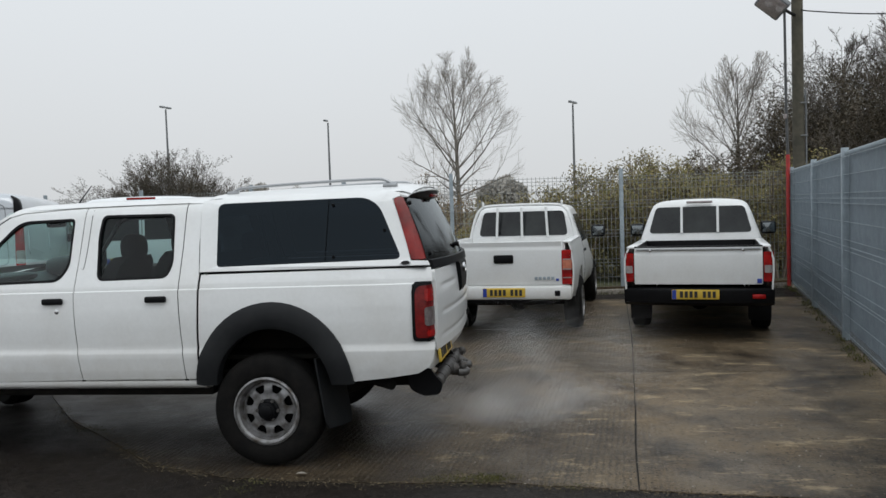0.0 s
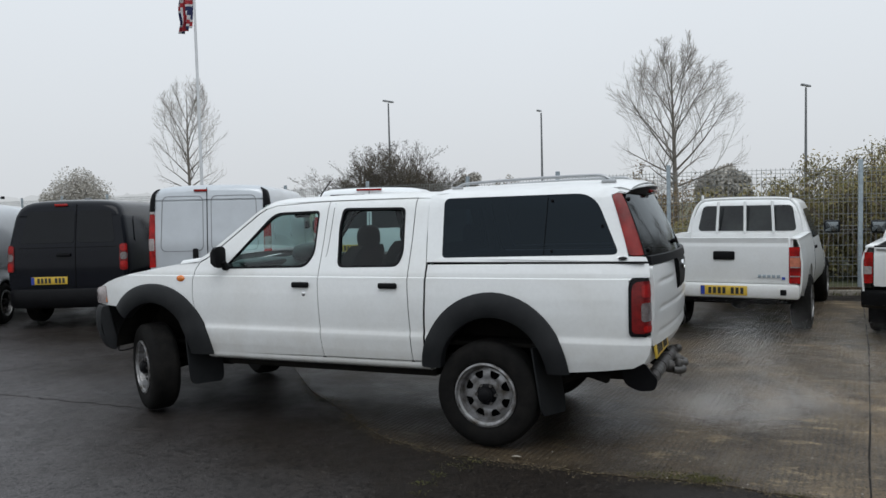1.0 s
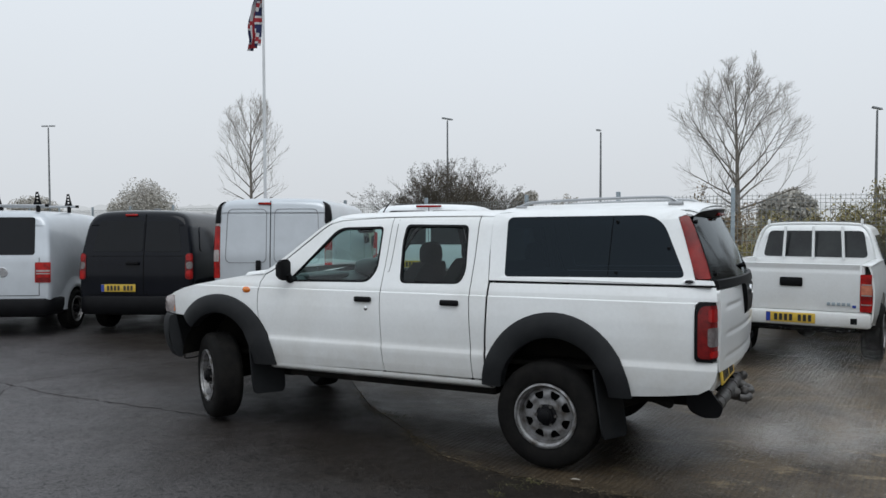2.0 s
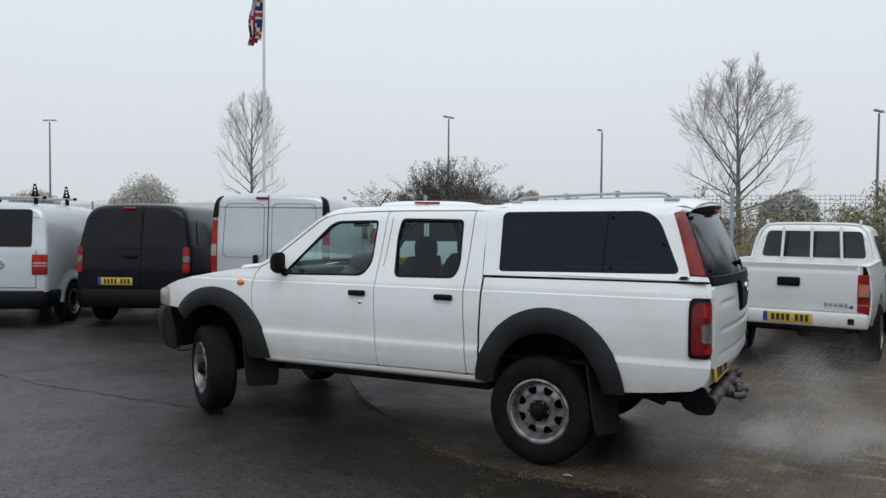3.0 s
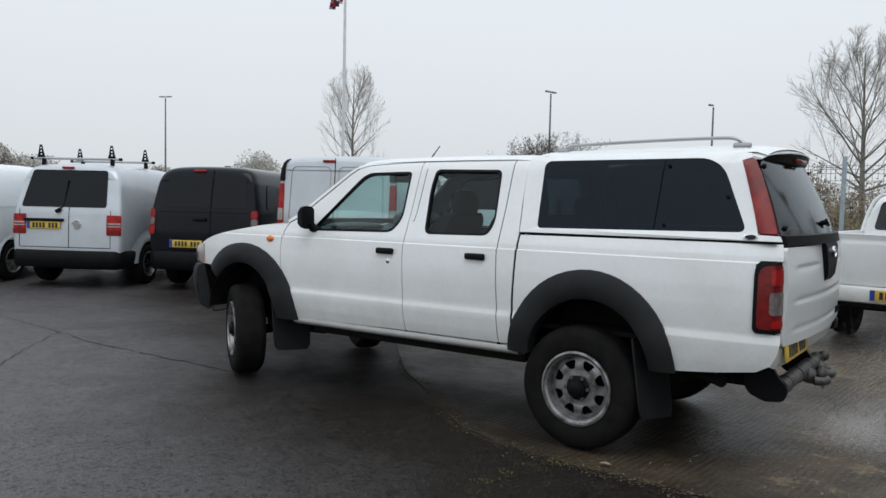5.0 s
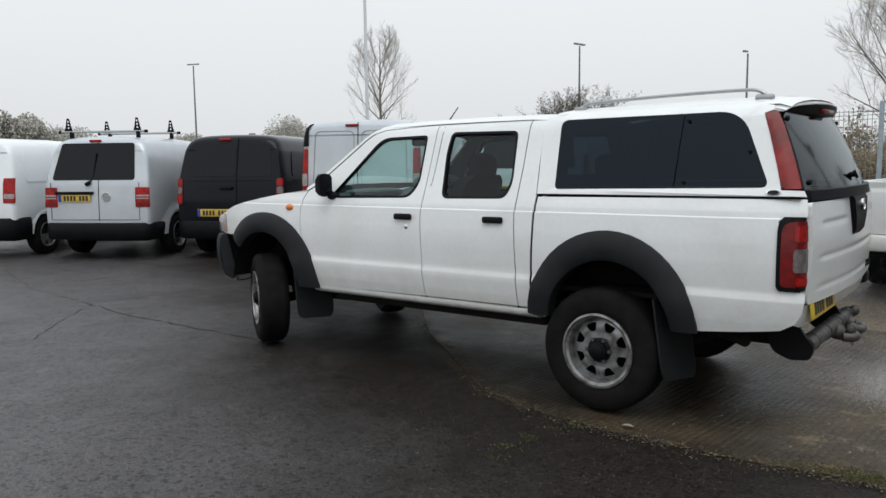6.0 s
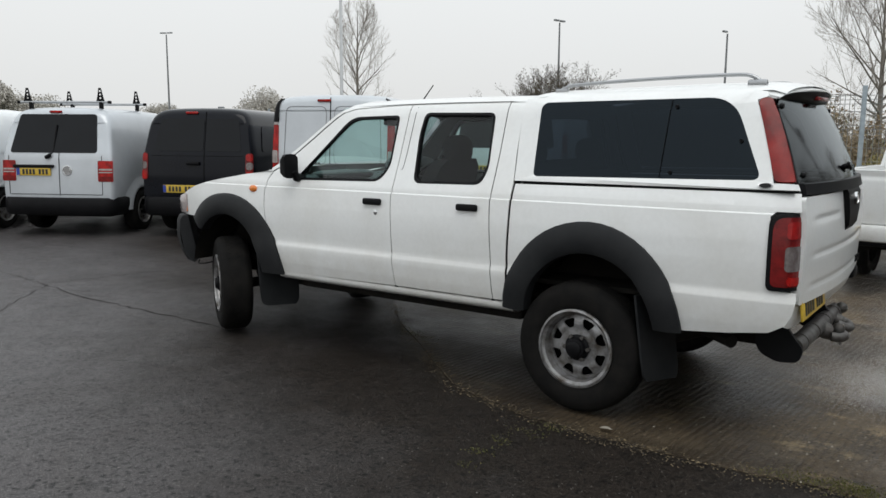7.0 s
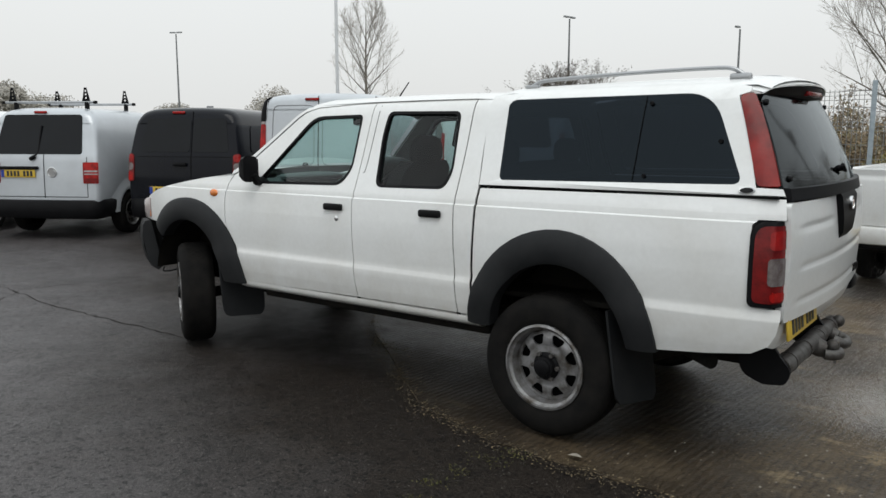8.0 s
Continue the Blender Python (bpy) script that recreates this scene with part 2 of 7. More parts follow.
def ground_materials():
    """Wet tarmac, wet tamped concrete and rough grass."""
    made = []
    for name in ("wet_tarmac", "wet_concrete"):
        m = bpy.data.materials.new(name)
        m.use_nodes = True
        n, l = m.node_tree.nodes, m.node_tree.links
        b = n["Principled BSDF"]
        co = n.new("ShaderNodeTexCoord")

        def noise_at(scale, detail=5, rough=0.6):
            t = n.new("ShaderNodeTexNoise")
            t.inputs["Scale"].default_value, t.inputs["Detail"].default_value, t.inputs["Roughness"].default_value = scale, detail, rough
            l.new(co.outputs["Object"], t.inputs["Vector"])
            return t.outputs["Fac"]

        def ranged(src, a, c, lo, hi):
            r = n.new("ShaderNodeMapRange")
            for k, v in (("From Min", a), ("From Max", c), ("To Min", lo), ("To Max", hi)):
                r.inputs[k].default_value = v
            l.new(src, r.inputs["Value"])
            return r.outputs["Result"]

        def mixed(f, a, c):
            x = n.new("ShaderNodeMix")
            x.data_type = "RGBA"
            for sock, v in (("A", a), ("B", c)):
                if isinstance(v, tuple):
                    x.inputs[sock].default_value = (*v, 1)
                else:
                    l.new(v, x.inputs[sock])
            l.new(f, x.inputs["Factor"])
            return x.outputs["Result"]

        def specks(scale, share, size):
            """Scattered round specks: cells picked by chance, each with a dot in it."""
            v = n.new("ShaderNodeTexVoronoi")
            v.inputs["Scale"].default_value = scale
            l.new(co.outputs["Object"], v.inputs["Vector"])
            pick = n.new("ShaderNodeSeparateColor")
            l.new(v.outputs["Color"], pick.inputs["Color"])
            both = n.new("ShaderNodeMath")
            both.operation = "MULTIPLY"
            l.new(ranged(v.outputs["Distance"], size, size * 0.6, 0, 1), both.inputs[0])
            l.new(ranged(pick.outputs["Red"], 1 - share, 1 - share + 0.02, 0, 1), both.inputs[1])
            return both.outputs["Value"]

        big, mid = noise_at(0.55, 6, 0.65), noise_at(3.2, 5)
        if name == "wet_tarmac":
            # greyer tarmac in the yard; darker brown round the bay paints the pickup's shade
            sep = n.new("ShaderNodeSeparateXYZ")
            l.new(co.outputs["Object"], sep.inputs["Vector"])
            lean_x, lit_raw, neg = n.new("ShaderNodeMath"), n.new("ShaderNodeMath"), n.new("ShaderNodeMath")
            lean_x.operation, lit_raw.operation, neg.operation = "MULTIPLY_ADD", "MULTIPLY_ADD", "MULTIPLY"
            lean_x.inputs[1].default_value, lit_raw.inputs[1].default_value, neg.inputs[1].default_value = -0.6, 3.2, -1.0
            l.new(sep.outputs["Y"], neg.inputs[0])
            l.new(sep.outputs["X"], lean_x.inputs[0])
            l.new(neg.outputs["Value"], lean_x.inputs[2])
            l.new(big, lit_raw.inputs[0])
            l.new(lean_x.outputs["Value"], lit_raw.inputs[2])
            lit_share = ranged(lit_raw.outputs["Value"], 2.75, 4.9, 0, 1)
            col = mixed(lit_share, (0.0150, 0.0118, 0.0098), (0.056, 0.0510, 0.0520))
            col = mixed(ranged(mid, 0.50, 0.70, 0, 0.5), col, mixed(lit_share, (0.029, 0.0225, 0.018), (0.061, 0.056, 0.054)))
            col = mixed(ranged(noise_at(2.4, 6, 0.7), 0.52, 0.66, 0, 0.65), col, mixed(lit_share, (0.011, 0.009, 0.0075), (0.021, 0.0195, 0.019)))
            col = mixed(ranged(noise_at(75, 4, 0.8), 0.50, 0.64, 0, 0.8), col, mixed(lit_share, (0.050, 0.043, 0.037), (0.155, 0.142, 0.142)))
            col = mixed(ranged(noise_at(13, 5, 0.72), 0.56, 0.66, 0, 0.7), col, (0.009, 0.008, 0.0075))
            col = mixed(specks(20, 0.30, 0.34), col, (0.008, 0.007, 0.0065))
            col = mixed(ranged(noise_at(30, 5, 0.75), 0.54, 0.62, 0, 0.8), col, (0.006, 0.0055, 0.005))
            col = mixed(specks(38, 0.25, 0.45), col, (0.006, 0.0055, 0.005))
            col = mixed(specks(85, 0.05, 0.28), col, (0.22, 0.205, 0.185))
            col = mixed(specks(42, 0.012, 0.22), col, (0.42, 0.40, 0.37))
            l.new(ranged(noise_at(1.5, 6, 0.7), 0.36, 0.66, 0.34, 0.58), b.inputs["Roughness"])
            l.new(ranged(lit_share, 0, 1, 0.09, 0.40), b.inputs["Specular IOR Level"])
            height, dist = noise_at(45, 4, 0.8), 0.014
            mid_h = noise_at(14, 5, 0.7)
        else:
            # brown dirt over grey concrete, tamped in ridges that have worn away in places
            turn = n.new("ShaderNodeMapping")
            turn.inputs["Rotation"].default_value = (0, 0, radians(4.6))
            l.new(co.outputs["Object"], turn.inputs["Vector"])
            col = mixed(ranged(mid, 0.38, 0.64, 0, 1), (0.075, 0.054, 0.034), (0.026, 0.0195, 0.0135))
            col = mixed(ranged(big, 0.45, 0.62, 0, 0.8), col, (0.215, 0.155, 0.090))
            col = mixed(ranged(noise_at(55, 4, 0.8), 0.52, 0.64, 0, 0.55), col, (0.21, 0.155, 0.10))
            col = mixed(ranged(noise_at(26, 5, 0.75), 0.53, 0.62, 0, 0.6), col, (0.012, 0.009, 0.007))
            col = mixed(ranged(noise_at(14, 6, 0.72), 0.50, 0.68, 0, 0.5), col, (0.115, 0.092, 0.066))
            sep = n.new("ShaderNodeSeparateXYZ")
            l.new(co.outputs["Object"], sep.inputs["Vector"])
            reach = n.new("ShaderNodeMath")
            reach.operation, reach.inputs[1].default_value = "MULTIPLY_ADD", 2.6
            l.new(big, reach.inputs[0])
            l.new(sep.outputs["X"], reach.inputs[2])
            # slab end under the pickup darkened in colour, standing for its shade
            shade_mask = ranged(reach.outputs["Value"], 0.95, -1.05, 0, 0.88)
            col = mixed(ranged(noise_at(1.9, 6, 0.7), 0.40, 0.62, 0, 0.5), col, (0.195, 0.155, 0.105))
            long_way = n.new("ShaderNodeMapping")
            long_way.inputs["Scale"].default_value = (1.0, 2.6, 1.0)
            l.new(co.outputs["Object"], long_way.inputs["Vector"])
            scuff = n.new("ShaderNodeTexNoise")
            scuff.inputs["Scale"].default_value, scuff.inputs["Detail"].default_value, scuff.inputs["Roughness"].default_value = 1.5, 9, 0.74
            l.new(long_way.outputs["Vector"], scuff.inputs["Vector"])
            col = mixed(ranged(scuff.outputs["Fac"], 0.555, 0.645, 0, 0.8), col, (0.40, 0.305, 0.18))
            col = mixed(ranged(noise_at(0.8, 6, 0.7), 0.52, 0.66, 0, 0.75), col, (0.018, 0.014, 0.011))
            col = mixed(shade_mask, col, (0.0115, 0.0085, 0.006))
            ridge = n.new("ShaderNodeTexWave")
            ridge.wave_type, ridge.bands_direction = "BANDS", "X"
            ridge.inputs["Scale"].default_value, ridge.inputs["Distortion"].default_value = 7.4, 4.5
            ridge.inputs["Detail"].default_value, ridge.inputs["Detail Scale"].default_value, ridge.inputs["Detail Roughness"].default_value = 4, 2.2, 0.7
            l.new(turn.outputs["Vector"], ridge.inputs["Vector"])
            kept = ranged(noise_at(3.0, 8, 0.82), 0.40, 0.58, 0.06, 0.95)
            furrow, worn = n.new("ShaderNodeMath"), n.new("ShaderNodeMath")
            furrow.operation, worn.operation = "MULTIPLY", "MULTIPLY"
            l.new(ranged(ridge.outputs["Fac"], 0.45, 0.12, 0, 0.62), furrow.inputs[0])
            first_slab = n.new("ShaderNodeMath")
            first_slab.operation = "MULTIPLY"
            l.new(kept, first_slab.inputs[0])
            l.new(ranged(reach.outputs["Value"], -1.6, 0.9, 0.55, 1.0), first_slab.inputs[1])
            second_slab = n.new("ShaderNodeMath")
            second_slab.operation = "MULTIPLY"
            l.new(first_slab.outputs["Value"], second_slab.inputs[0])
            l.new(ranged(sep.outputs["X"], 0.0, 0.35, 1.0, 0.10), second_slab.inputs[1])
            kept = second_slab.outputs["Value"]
            l.new(kept, furrow.inputs[1])
            col = mixed(furrow.outputs["Value"], col, (0.014, 0.011, 0.009))
            col = mixed(specks(45, 0.16, 0.42), col, (0.012, 0.010, 0.008))
            col = mixed(specks(60, 0.05, 0.32), col, (0.26, 0.21, 0.15))
            l.new(ranged(noise_at(1.1, 6, 0.68), 0.38, 0.64, 0.30, 0.58), b.inputs["Roughness"])
            b.inputs["Specular IOR Level"].default_value = 0.17
            l.new(ridge.outputs["Fac"], worn.inputs[0])
            l.new(kept, worn.inputs[1])
            height, dist = worn.outputs["Value"], 0.011
            mid_h = noise_at(38, 5, 0.7)
        u = n.new("ShaderNodeBump")
        u.inputs["Strength"].default_value, u.inputs["Distance"].default_value = 0.6, dist
        l.new(height, u.inputs["Height"])
        u2 = n.new("ShaderNodeBump")
        u2.inputs["Strength"].default_value, u2.inputs["Distance"].default_value = 0.5, 0.006
        l.new(mid_h, u2.inputs["Height"])
        l.new(u.outputs["Normal"], u2.inputs["Normal"])
        l.new(u2.outputs["Normal"], b.inputs["Normal"])
        l.new(col, b.inputs["Base Color"])
        made.append(m)
    made.append(material("rough_grass", (0.06, 0.07, 0.03), 0.9, vary=0.5, scale=0.6, dark=(0.10, 0.085, 0.045), bump=0.03, bump_scale=8, fine=0.3, fine_scale=9))
    return made


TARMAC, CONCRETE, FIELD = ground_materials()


# ---- builders ----
def finish(bm, angle=38):
    bm.normal_update()
    for f in bm.faces:
        f.smooth = True
    lim = radians(angle)
    for e in bm.edges:
        if len(e.link_faces) == 2 and e.calc_face_angle(0) > lim:
            e.smooth = False


def part(name, bm, mat, parent=None, label="", angle=38):
    """Links a bmesh as one mesh object under a thing or under a part."""
    finish(bm, angle)
    me = bpy.data.meshes.new(name)
    bm.to_mesh(me)
    bm.free()
    me.materials.append(mat)
    ob = new(name, me)
    ob.parent = parent
    return tagged(ob, label)


def thing(name, x, y, z=0.0, rz=0.0, label="", category="", group="", kind=""):
    ob = new(name)
    ob.empty_display_size = 0.2
    ob.matrix_world = pose(x, y, z, 0, 0, rz)
    return tagged(ob, label, category, group, kind)


def lerp(table, x):
    """A value from a table of (x, value) pairs in rising order."""
    return float(np.interp(x, [p[0] for p in table], [p[1] for p in table]))


def box(bm, c, s, bevel=0.0, m=None, seg=2):
    """A bevelled block of size s centred at c."""
    made = bmesh.ops.create_cube(bm, size=1.0)["verts"]
    for v in made:
        v.co = Vector((v.co.x * s[0], v.co.y * s[1], v.co.z * s[2]))
    if bevel:
        edges = list({e for v in made for e in v.link_edges})
        made = bmesh.ops.bevel(bm, geom=edges, offset=bevel, segments=seg, profile=0.5, affect="EDGES")["verts"]
    for v in made:
        v.co = (m @ v.co if m else v.co) + Vector(c)
    return bm


def blocks(*items):
    """One bmesh of several bevelled blocks: (centre, size, bevel)."""
    bm = bmesh.new()
    for c, s, b in items:
        one = bmesh.new()
        box(one, c, s, b)
        me = bpy.data.meshes.new("tmp")
        one.to_mesh(me)
        one.free()
        bm.from_mesh(me)
        bpy.data.meshes.remove(me)
    return bm


def cushion(c, size, power=3.2, nu=20, nv=12):
    """A padded block with softly rounded sides."""
    bm = bmesh.new()
    curl = lambda v: math.copysign(abs(v) ** (2 / power), v)
    rings = []
    for j in range(1, nv):
        b = -math.pi / 2 + math.pi * j / nv
        rings.append([bm.verts.new((c[0] + size[0] / 2 * curl(math.cos(b)) * curl(math.cos(a)), c[1] + size[1] / 2 * curl(math.cos(b)) * curl(math.sin(a)), c[2] + size[2] / 2 * curl(math.sin(b)))) for a in (2 * math.pi * k / nu for k in range(nu))])
    for a, b in zip(rings, rings[1:]):
        for k in range(nu):
            bm.faces.new((a[k], a[(k + 1) % nu], b[(k + 1) % nu], b[k]))
    bm.faces.new(rings[0][::-1])
    bm.faces.new(rings[-1])
    return bm


def tube(bm, pts, radii, seg=10, cap=True):
    """A round bar along points, with one radius or one at each point."""
    pts = [Vector(p) for p in pts]
    if not hasattr(radii, "__len__"):
        radii = [radii] * len(pts)
    rings, side = [], None
    for i, p in enumerate(pts):
        d = (pts[min(i + 1, len(pts) - 1)] - pts[max(i - 1, 0)]).normalized()
        if side is None:
            side = d.orthogonal().normalized()
        side = (side - d * side.dot(d)).normalized()
        up = d.cross(side)
        rings.append([bm.verts.new(p + (side * math.cos(a) + up * math.sin(a)) * radii[i]) for a in (2 * math.pi * k / seg for k in range(seg))])
    for a, b in zip(rings, rings[1:]):
        for k in range(seg):
            bm.faces.new((a[k], a[(k + 1) % seg], b[(k + 1) % seg], b[k]))
    if cap:
        bm.faces.new(rings[0][::-1])
        bm.faces.new(rings[-1])
    return bm


def lathe(bm, profile, c, seg=40, sign=1.0):
    """Turns a profile of (radius, depth) about the y axis through c; depth runs inwards from the outer face."""
    rings = [[bm.verts.new((c[0] + r * math.cos(a), c[1] + sign * d, c[2] + r * math.sin(a))) for a in (2 * math.pi * k / seg for k in range(seg))] for r, d in profile]
    for a, b in zip(rings, rings[1:]):
        for k in range(seg):
            bm.faces.new((a[k], a[(k + 1) % seg], b[(k + 1) % seg], b[k]))
    bmesh.ops.recalc_face_normals(bm, faces=bm.faces[:])
    return bm


def rounded(pts, r, n=5):
    """An outline with its corners rounded; r is one radius or one for each corner."""
    out, k = [], len(pts)
    for i, p in enumerate(pts):
        rad = r[i] if hasattr(r, "__len__") else r
        p, a, b = Vector(p), Vector(pts[i - 1]), Vector(pts[(i + 1) % k])
        u, v = (a - p), (b - p)
        d = min(rad, u.length * 0.48, v.length * 0.48)
        if d < 1e-4:
            out.append(tuple(p))
            continue
        s, e = p + u.normalized() * d, p + v.normalized() * d
        for j in range(n + 1):
            t = j / n
            out.append(tuple(s * (1 - t) ** 2 + p * 2 * t * (1 - t) + e * t * t))
    return out


def sheet(outline, place, out, holes=(), thick=0.012, du=0.16, dv=0.07, creases=()):
    """A curved panel: an outline in (u, v), with holes, laid on place(u, v), with turned-in edges."""
    bm = bmesh.new()
    for ring in (outline, *holes):
        vs = [bm.verts.new((p[0], p[1], 0)) for p in ring]
        for i, v in enumerate(vs):
            bm.edges.new((v, vs[(i + 1) % len(vs)]))
    bmesh.ops.triangle_fill(bm, use_beauty=True, use_dissolve=False, edges=bm.edges[:], normal=(0, 0, 1))
    us, vv = [p[0] for p in outline], [p[1] for p in outline]
    for axis, lo, hi, step in ((0, min(us), max(us), du), (1, min(vv), max(vv), dv)):
        for k in range(1, max(1, math.ceil((hi - lo) / step))):
            at = lo + (hi - lo) * k / math.ceil((hi - lo) / step)
            no = Vector((1, 0, 0)) if axis == 0 else Vector((0, 1, 0))
            bmesh.ops.bisect_plane(bm, geom=bm.verts[:] + bm.edges[:] + bm.faces[:], dist=1e-5, plane_co=no * at, plane_no=no)
    for z in creases:
        bmesh.ops.bisect_plane(bm, geom=bm.verts[:] + bm.edges[:] + bm.faces[:], dist=1e-5, plane_co=(0, z, 0), plane_no=(0, 1, 0))
    for v in bm.verts:
        v.co = Vector(place(v.co.x, v.co.y))
    bm.normal_update()
    total = sum((f.normal * f.calc_area() for f in bm.faces), Vector())
    if total.dot(Vector(out)) < 0:
        bmesh.ops.reverse_faces(bm, faces=bm.faces[:])
        bm.normal_update()
    if thick:
        rim = [e for e in bm.edges if len(e.link_faces) == 1]
        norm = {v: v.normal.copy() for e in rim for v in e.verts}
        made = bmesh.ops.extrude_edge_only(bm, edges=rim)["geom"]
        fresh = [g for g in made if isinstance(g, bmesh.types.BMVert)]
        for v in fresh:
            src = min((e.other_vert(v) for e in v.link_edges if e.other_vert(v) in norm), key=lambda w: (w.co - v.co).length)
            v.co = src.co - norm[src] * thick
        bm.normal_update()
    return bm


def loft(sections, closed=True, caps=(True, True)):
    """A skin over rings of equal length."""
    bm = bmesh.new()
    rings = [[bm.verts.new(p) for p in s] for s in sections]
    k = len(rings[0])
    for a, b in zip(rings, rings[1:]):
        for i in range(k if closed else k - 1):
            bm.faces.new((a[i], a[(i + 1) % k], b[(i + 1) % k], b[i]))
    for want, ring in zip(caps, (rings[0], rings[-1])):
        if want:
            for i in range(k // 2 - 1):
                q = (ring[i], ring[i + 1], ring[k - 2 - i], ring[k - 1 - i])
                if len(set(q)) == 4:
                    bm.faces.new(q)
    bmesh.ops.recalc_face_normals(bm, faces=bm.faces[:])
    return bm


def smooth_line(pts, n=6):
    """Catmull-Rom points through pts."""
    out = []
    for i in range(len(pts) - 1):
        p = [np.array(pts[max(0, min(len(pts) - 1, i + k))], float) for k in (-1, 0, 1, 2)]
        for j in range(n):
            t = j / n
            out.append(tuple(0.5 * (2 * p[1] + (p[2] - p[0]) * t + (2 * p[0] - 5 * p[1] + 4 * p[2] - p[3]) * t * t + (3 * p[1] - p[0] - 3 * p[2] + p[3]) * t ** 3)))
    return out + [tuple(pts[-1])]


def wheel(parent, c, radius, width, rim_r, side, style, turn=0.0):
    """A wheel standing at c; side -1 faces -y, +1 faces +y. turn: degrees of steering."""
    hub = new("wheel")
    hub.parent = parent
    hub.matrix_basis = pose(*c, 0, 0, turn)
    s = -side
    w = width / 2
    prof = [(rim_r, -w + 0.018), (rim_r + 0.012, -w + 0.004), (rim_r + 0.04, -w - 0.002), (radius * 0.82, -w - 0.004), (radius * 0.93, -w + 0.006),
            (radius * 0.985, -w + 0.028), (radius, -w + 0.05), (radius, w - 0.05), (radius * 0.985, w - 0.028), (radius * 0.9, w), (rim_r, w - 0.02)]
    part("tyre", lathe(bmesh.new(), prof, (0, 0, 0), 56, s), RUBBER, hub, "black rubber tyre")
    tread = bmesh.new()
    for k in range(52):
        a = 2 * math.pi * k / 52
        for d, sh in ((-0.20, 0.0), (-0.067, 0.06), (0.067, 0.0), (0.20, 0.06)):
            box(tread, (0, 0, 0), (0.001, 0.001, 0.001))
            vs = tread.verts[-8:]
            m = Matrix.Rotation(-(a + sh), 4, "Y") @ Matrix.Translation((radius - 0.001, d * width, 0)) @ Matrix.Diagonal((4, width * 112, radius * 84, 1))
            for v in vs:
                v.co = m @ v.co
    part("tread", tread, RUBBER, hub, "chunky tyre tread blocks")
    rim = [(rim_r + 0.006, -w + 0.012), (rim_r + 0.006, -w - 0.002), (rim_r - 0.006, -w - 0.006), (rim_r - 0.010, -w + 0.006), (rim_r - 0.024, -w + 0.014), (rim_r - 0.028, -w + 0.03), (rim_r - 0.034, -w + 0.070)]
    part("rim", lathe(bmesh.new(), rim, (0, 0, 0), 48, s), STEEL, hub)
    # near-black disc behind the slots; its colour stands for the shade inside the wheel
    back = bmesh.new()
    lathe(back, [(rim_r - 0.02, -w + 0.06), (rim_r - 0.03, -w + 0.10), (0.02, -w + 0.10)], (0, 0, 0), 32, s)
    part("brake_drum", back, GAP, hub)
    if style == "steel":
        ring = [(math.cos(2 * math.pi * k / 48) * (rim_r - 0.034), math.sin(2 * math.pi * k / 48) * (rim_r - 0.034)) for k in range(48)]
        holes = []
        for k in range(8):
            a = 2 * math.pi * (k + 0.5) / 8
            pts = []
            for rr, da in ((rim_r * 0.53, -0.15), (rim_r * 0.53, 0.15), (rim_r * 0.785, 0.25), (rim_r * 0.785, -0.25)):
                pts.append((math.cos(a + da) * rr, math.sin(a + da) * rr))
            holes.append(rounded(pts, [0.012, 0.012, 0.022, 0.022], 4))
        dish = lambda u, v: (u, s * (-w + 0.058 - 0.026 * max(0, 1 - math.hypot(u, v) / (rim_r * 0.85)) - 0.01 * max(0, 1 - abs(math.hypot(u, v) / rim_r - 0.66) * 6)), v)
        part("wheel_disc", sheet(ring, dish, (0, -s, 0), holes, 0.010, 0.08, 0.08), STEEL, hub, "silver steel wheel disc with round slots")
        cap = bmesh.new()
        lathe(cap, [(0.0001, -w - 0.018), (0.034, -w - 0.018), (0.042, -w - 0.012), (0.043, -w - 0.004), (0.054, -w - 0.001), (0.057, -w + 0.026), (0.074, -w + 0.034)], (0, 0, 0), 24, s)
        part("hub_cap", cap, BLACK, hub, "black locking hub")
        for k in range(6):
            a = 2 * math.pi * k / 6
            nut = bmesh.new()
            tube(nut, [(0.07 * math.cos(a), s * (-w + 0.036), 0.07 * math.sin(a)), (0.07 * math.cos(a), s * (-w + 0.012), 0.07 * math.sin(a))], 0.011, 6)
            part("wheel_nut", nut, TOW, hub)
    else:
        spokes = bmesh.new()
        for k in range(7 if style == "hubcap" else 5):
            a = 2 * math.pi * k / (7 if style == "hubcap" else 5)
            m = Matrix.Rotation(-a, 3, "Y")
            one = [m @ Vector(p) for p in ((0.03, s * (-w + 0.02), -0.03), (0.03, s * (-w + 0.02), 0.03), (rim_r - 0.02, s * (-w + 0.012), 0.045), (rim_r - 0.02, s * (-w + 0.012), -0.045))]
            low = [p + Vector((0, s * 0.03, 0)) for p in one]
            vs = [spokes.verts.new(p) for p in one + low]
            for q in ((0, 1, 2, 3), (0, 4, 5, 1), (1, 5, 6, 2), (2, 6, 7, 3), (3, 7, 4, 0)):
                spokes.faces.new([vs[i] for i in q])
        bmesh.ops.recalc_face_normals(spokes, faces=spokes.faces[:])
        part("wheel_trim", spokes, STEEL, hub, "silver spoked wheel trim")
        cap = bmesh.new()
        lathe(cap, [(0.0001, -w + 0.008), (0.05, -w + 0.01), (0.06, -w + 0.03)], (0, 0, 0), 20, s)
        part("hub_cap", cap, STEEL, hub)
    return hub


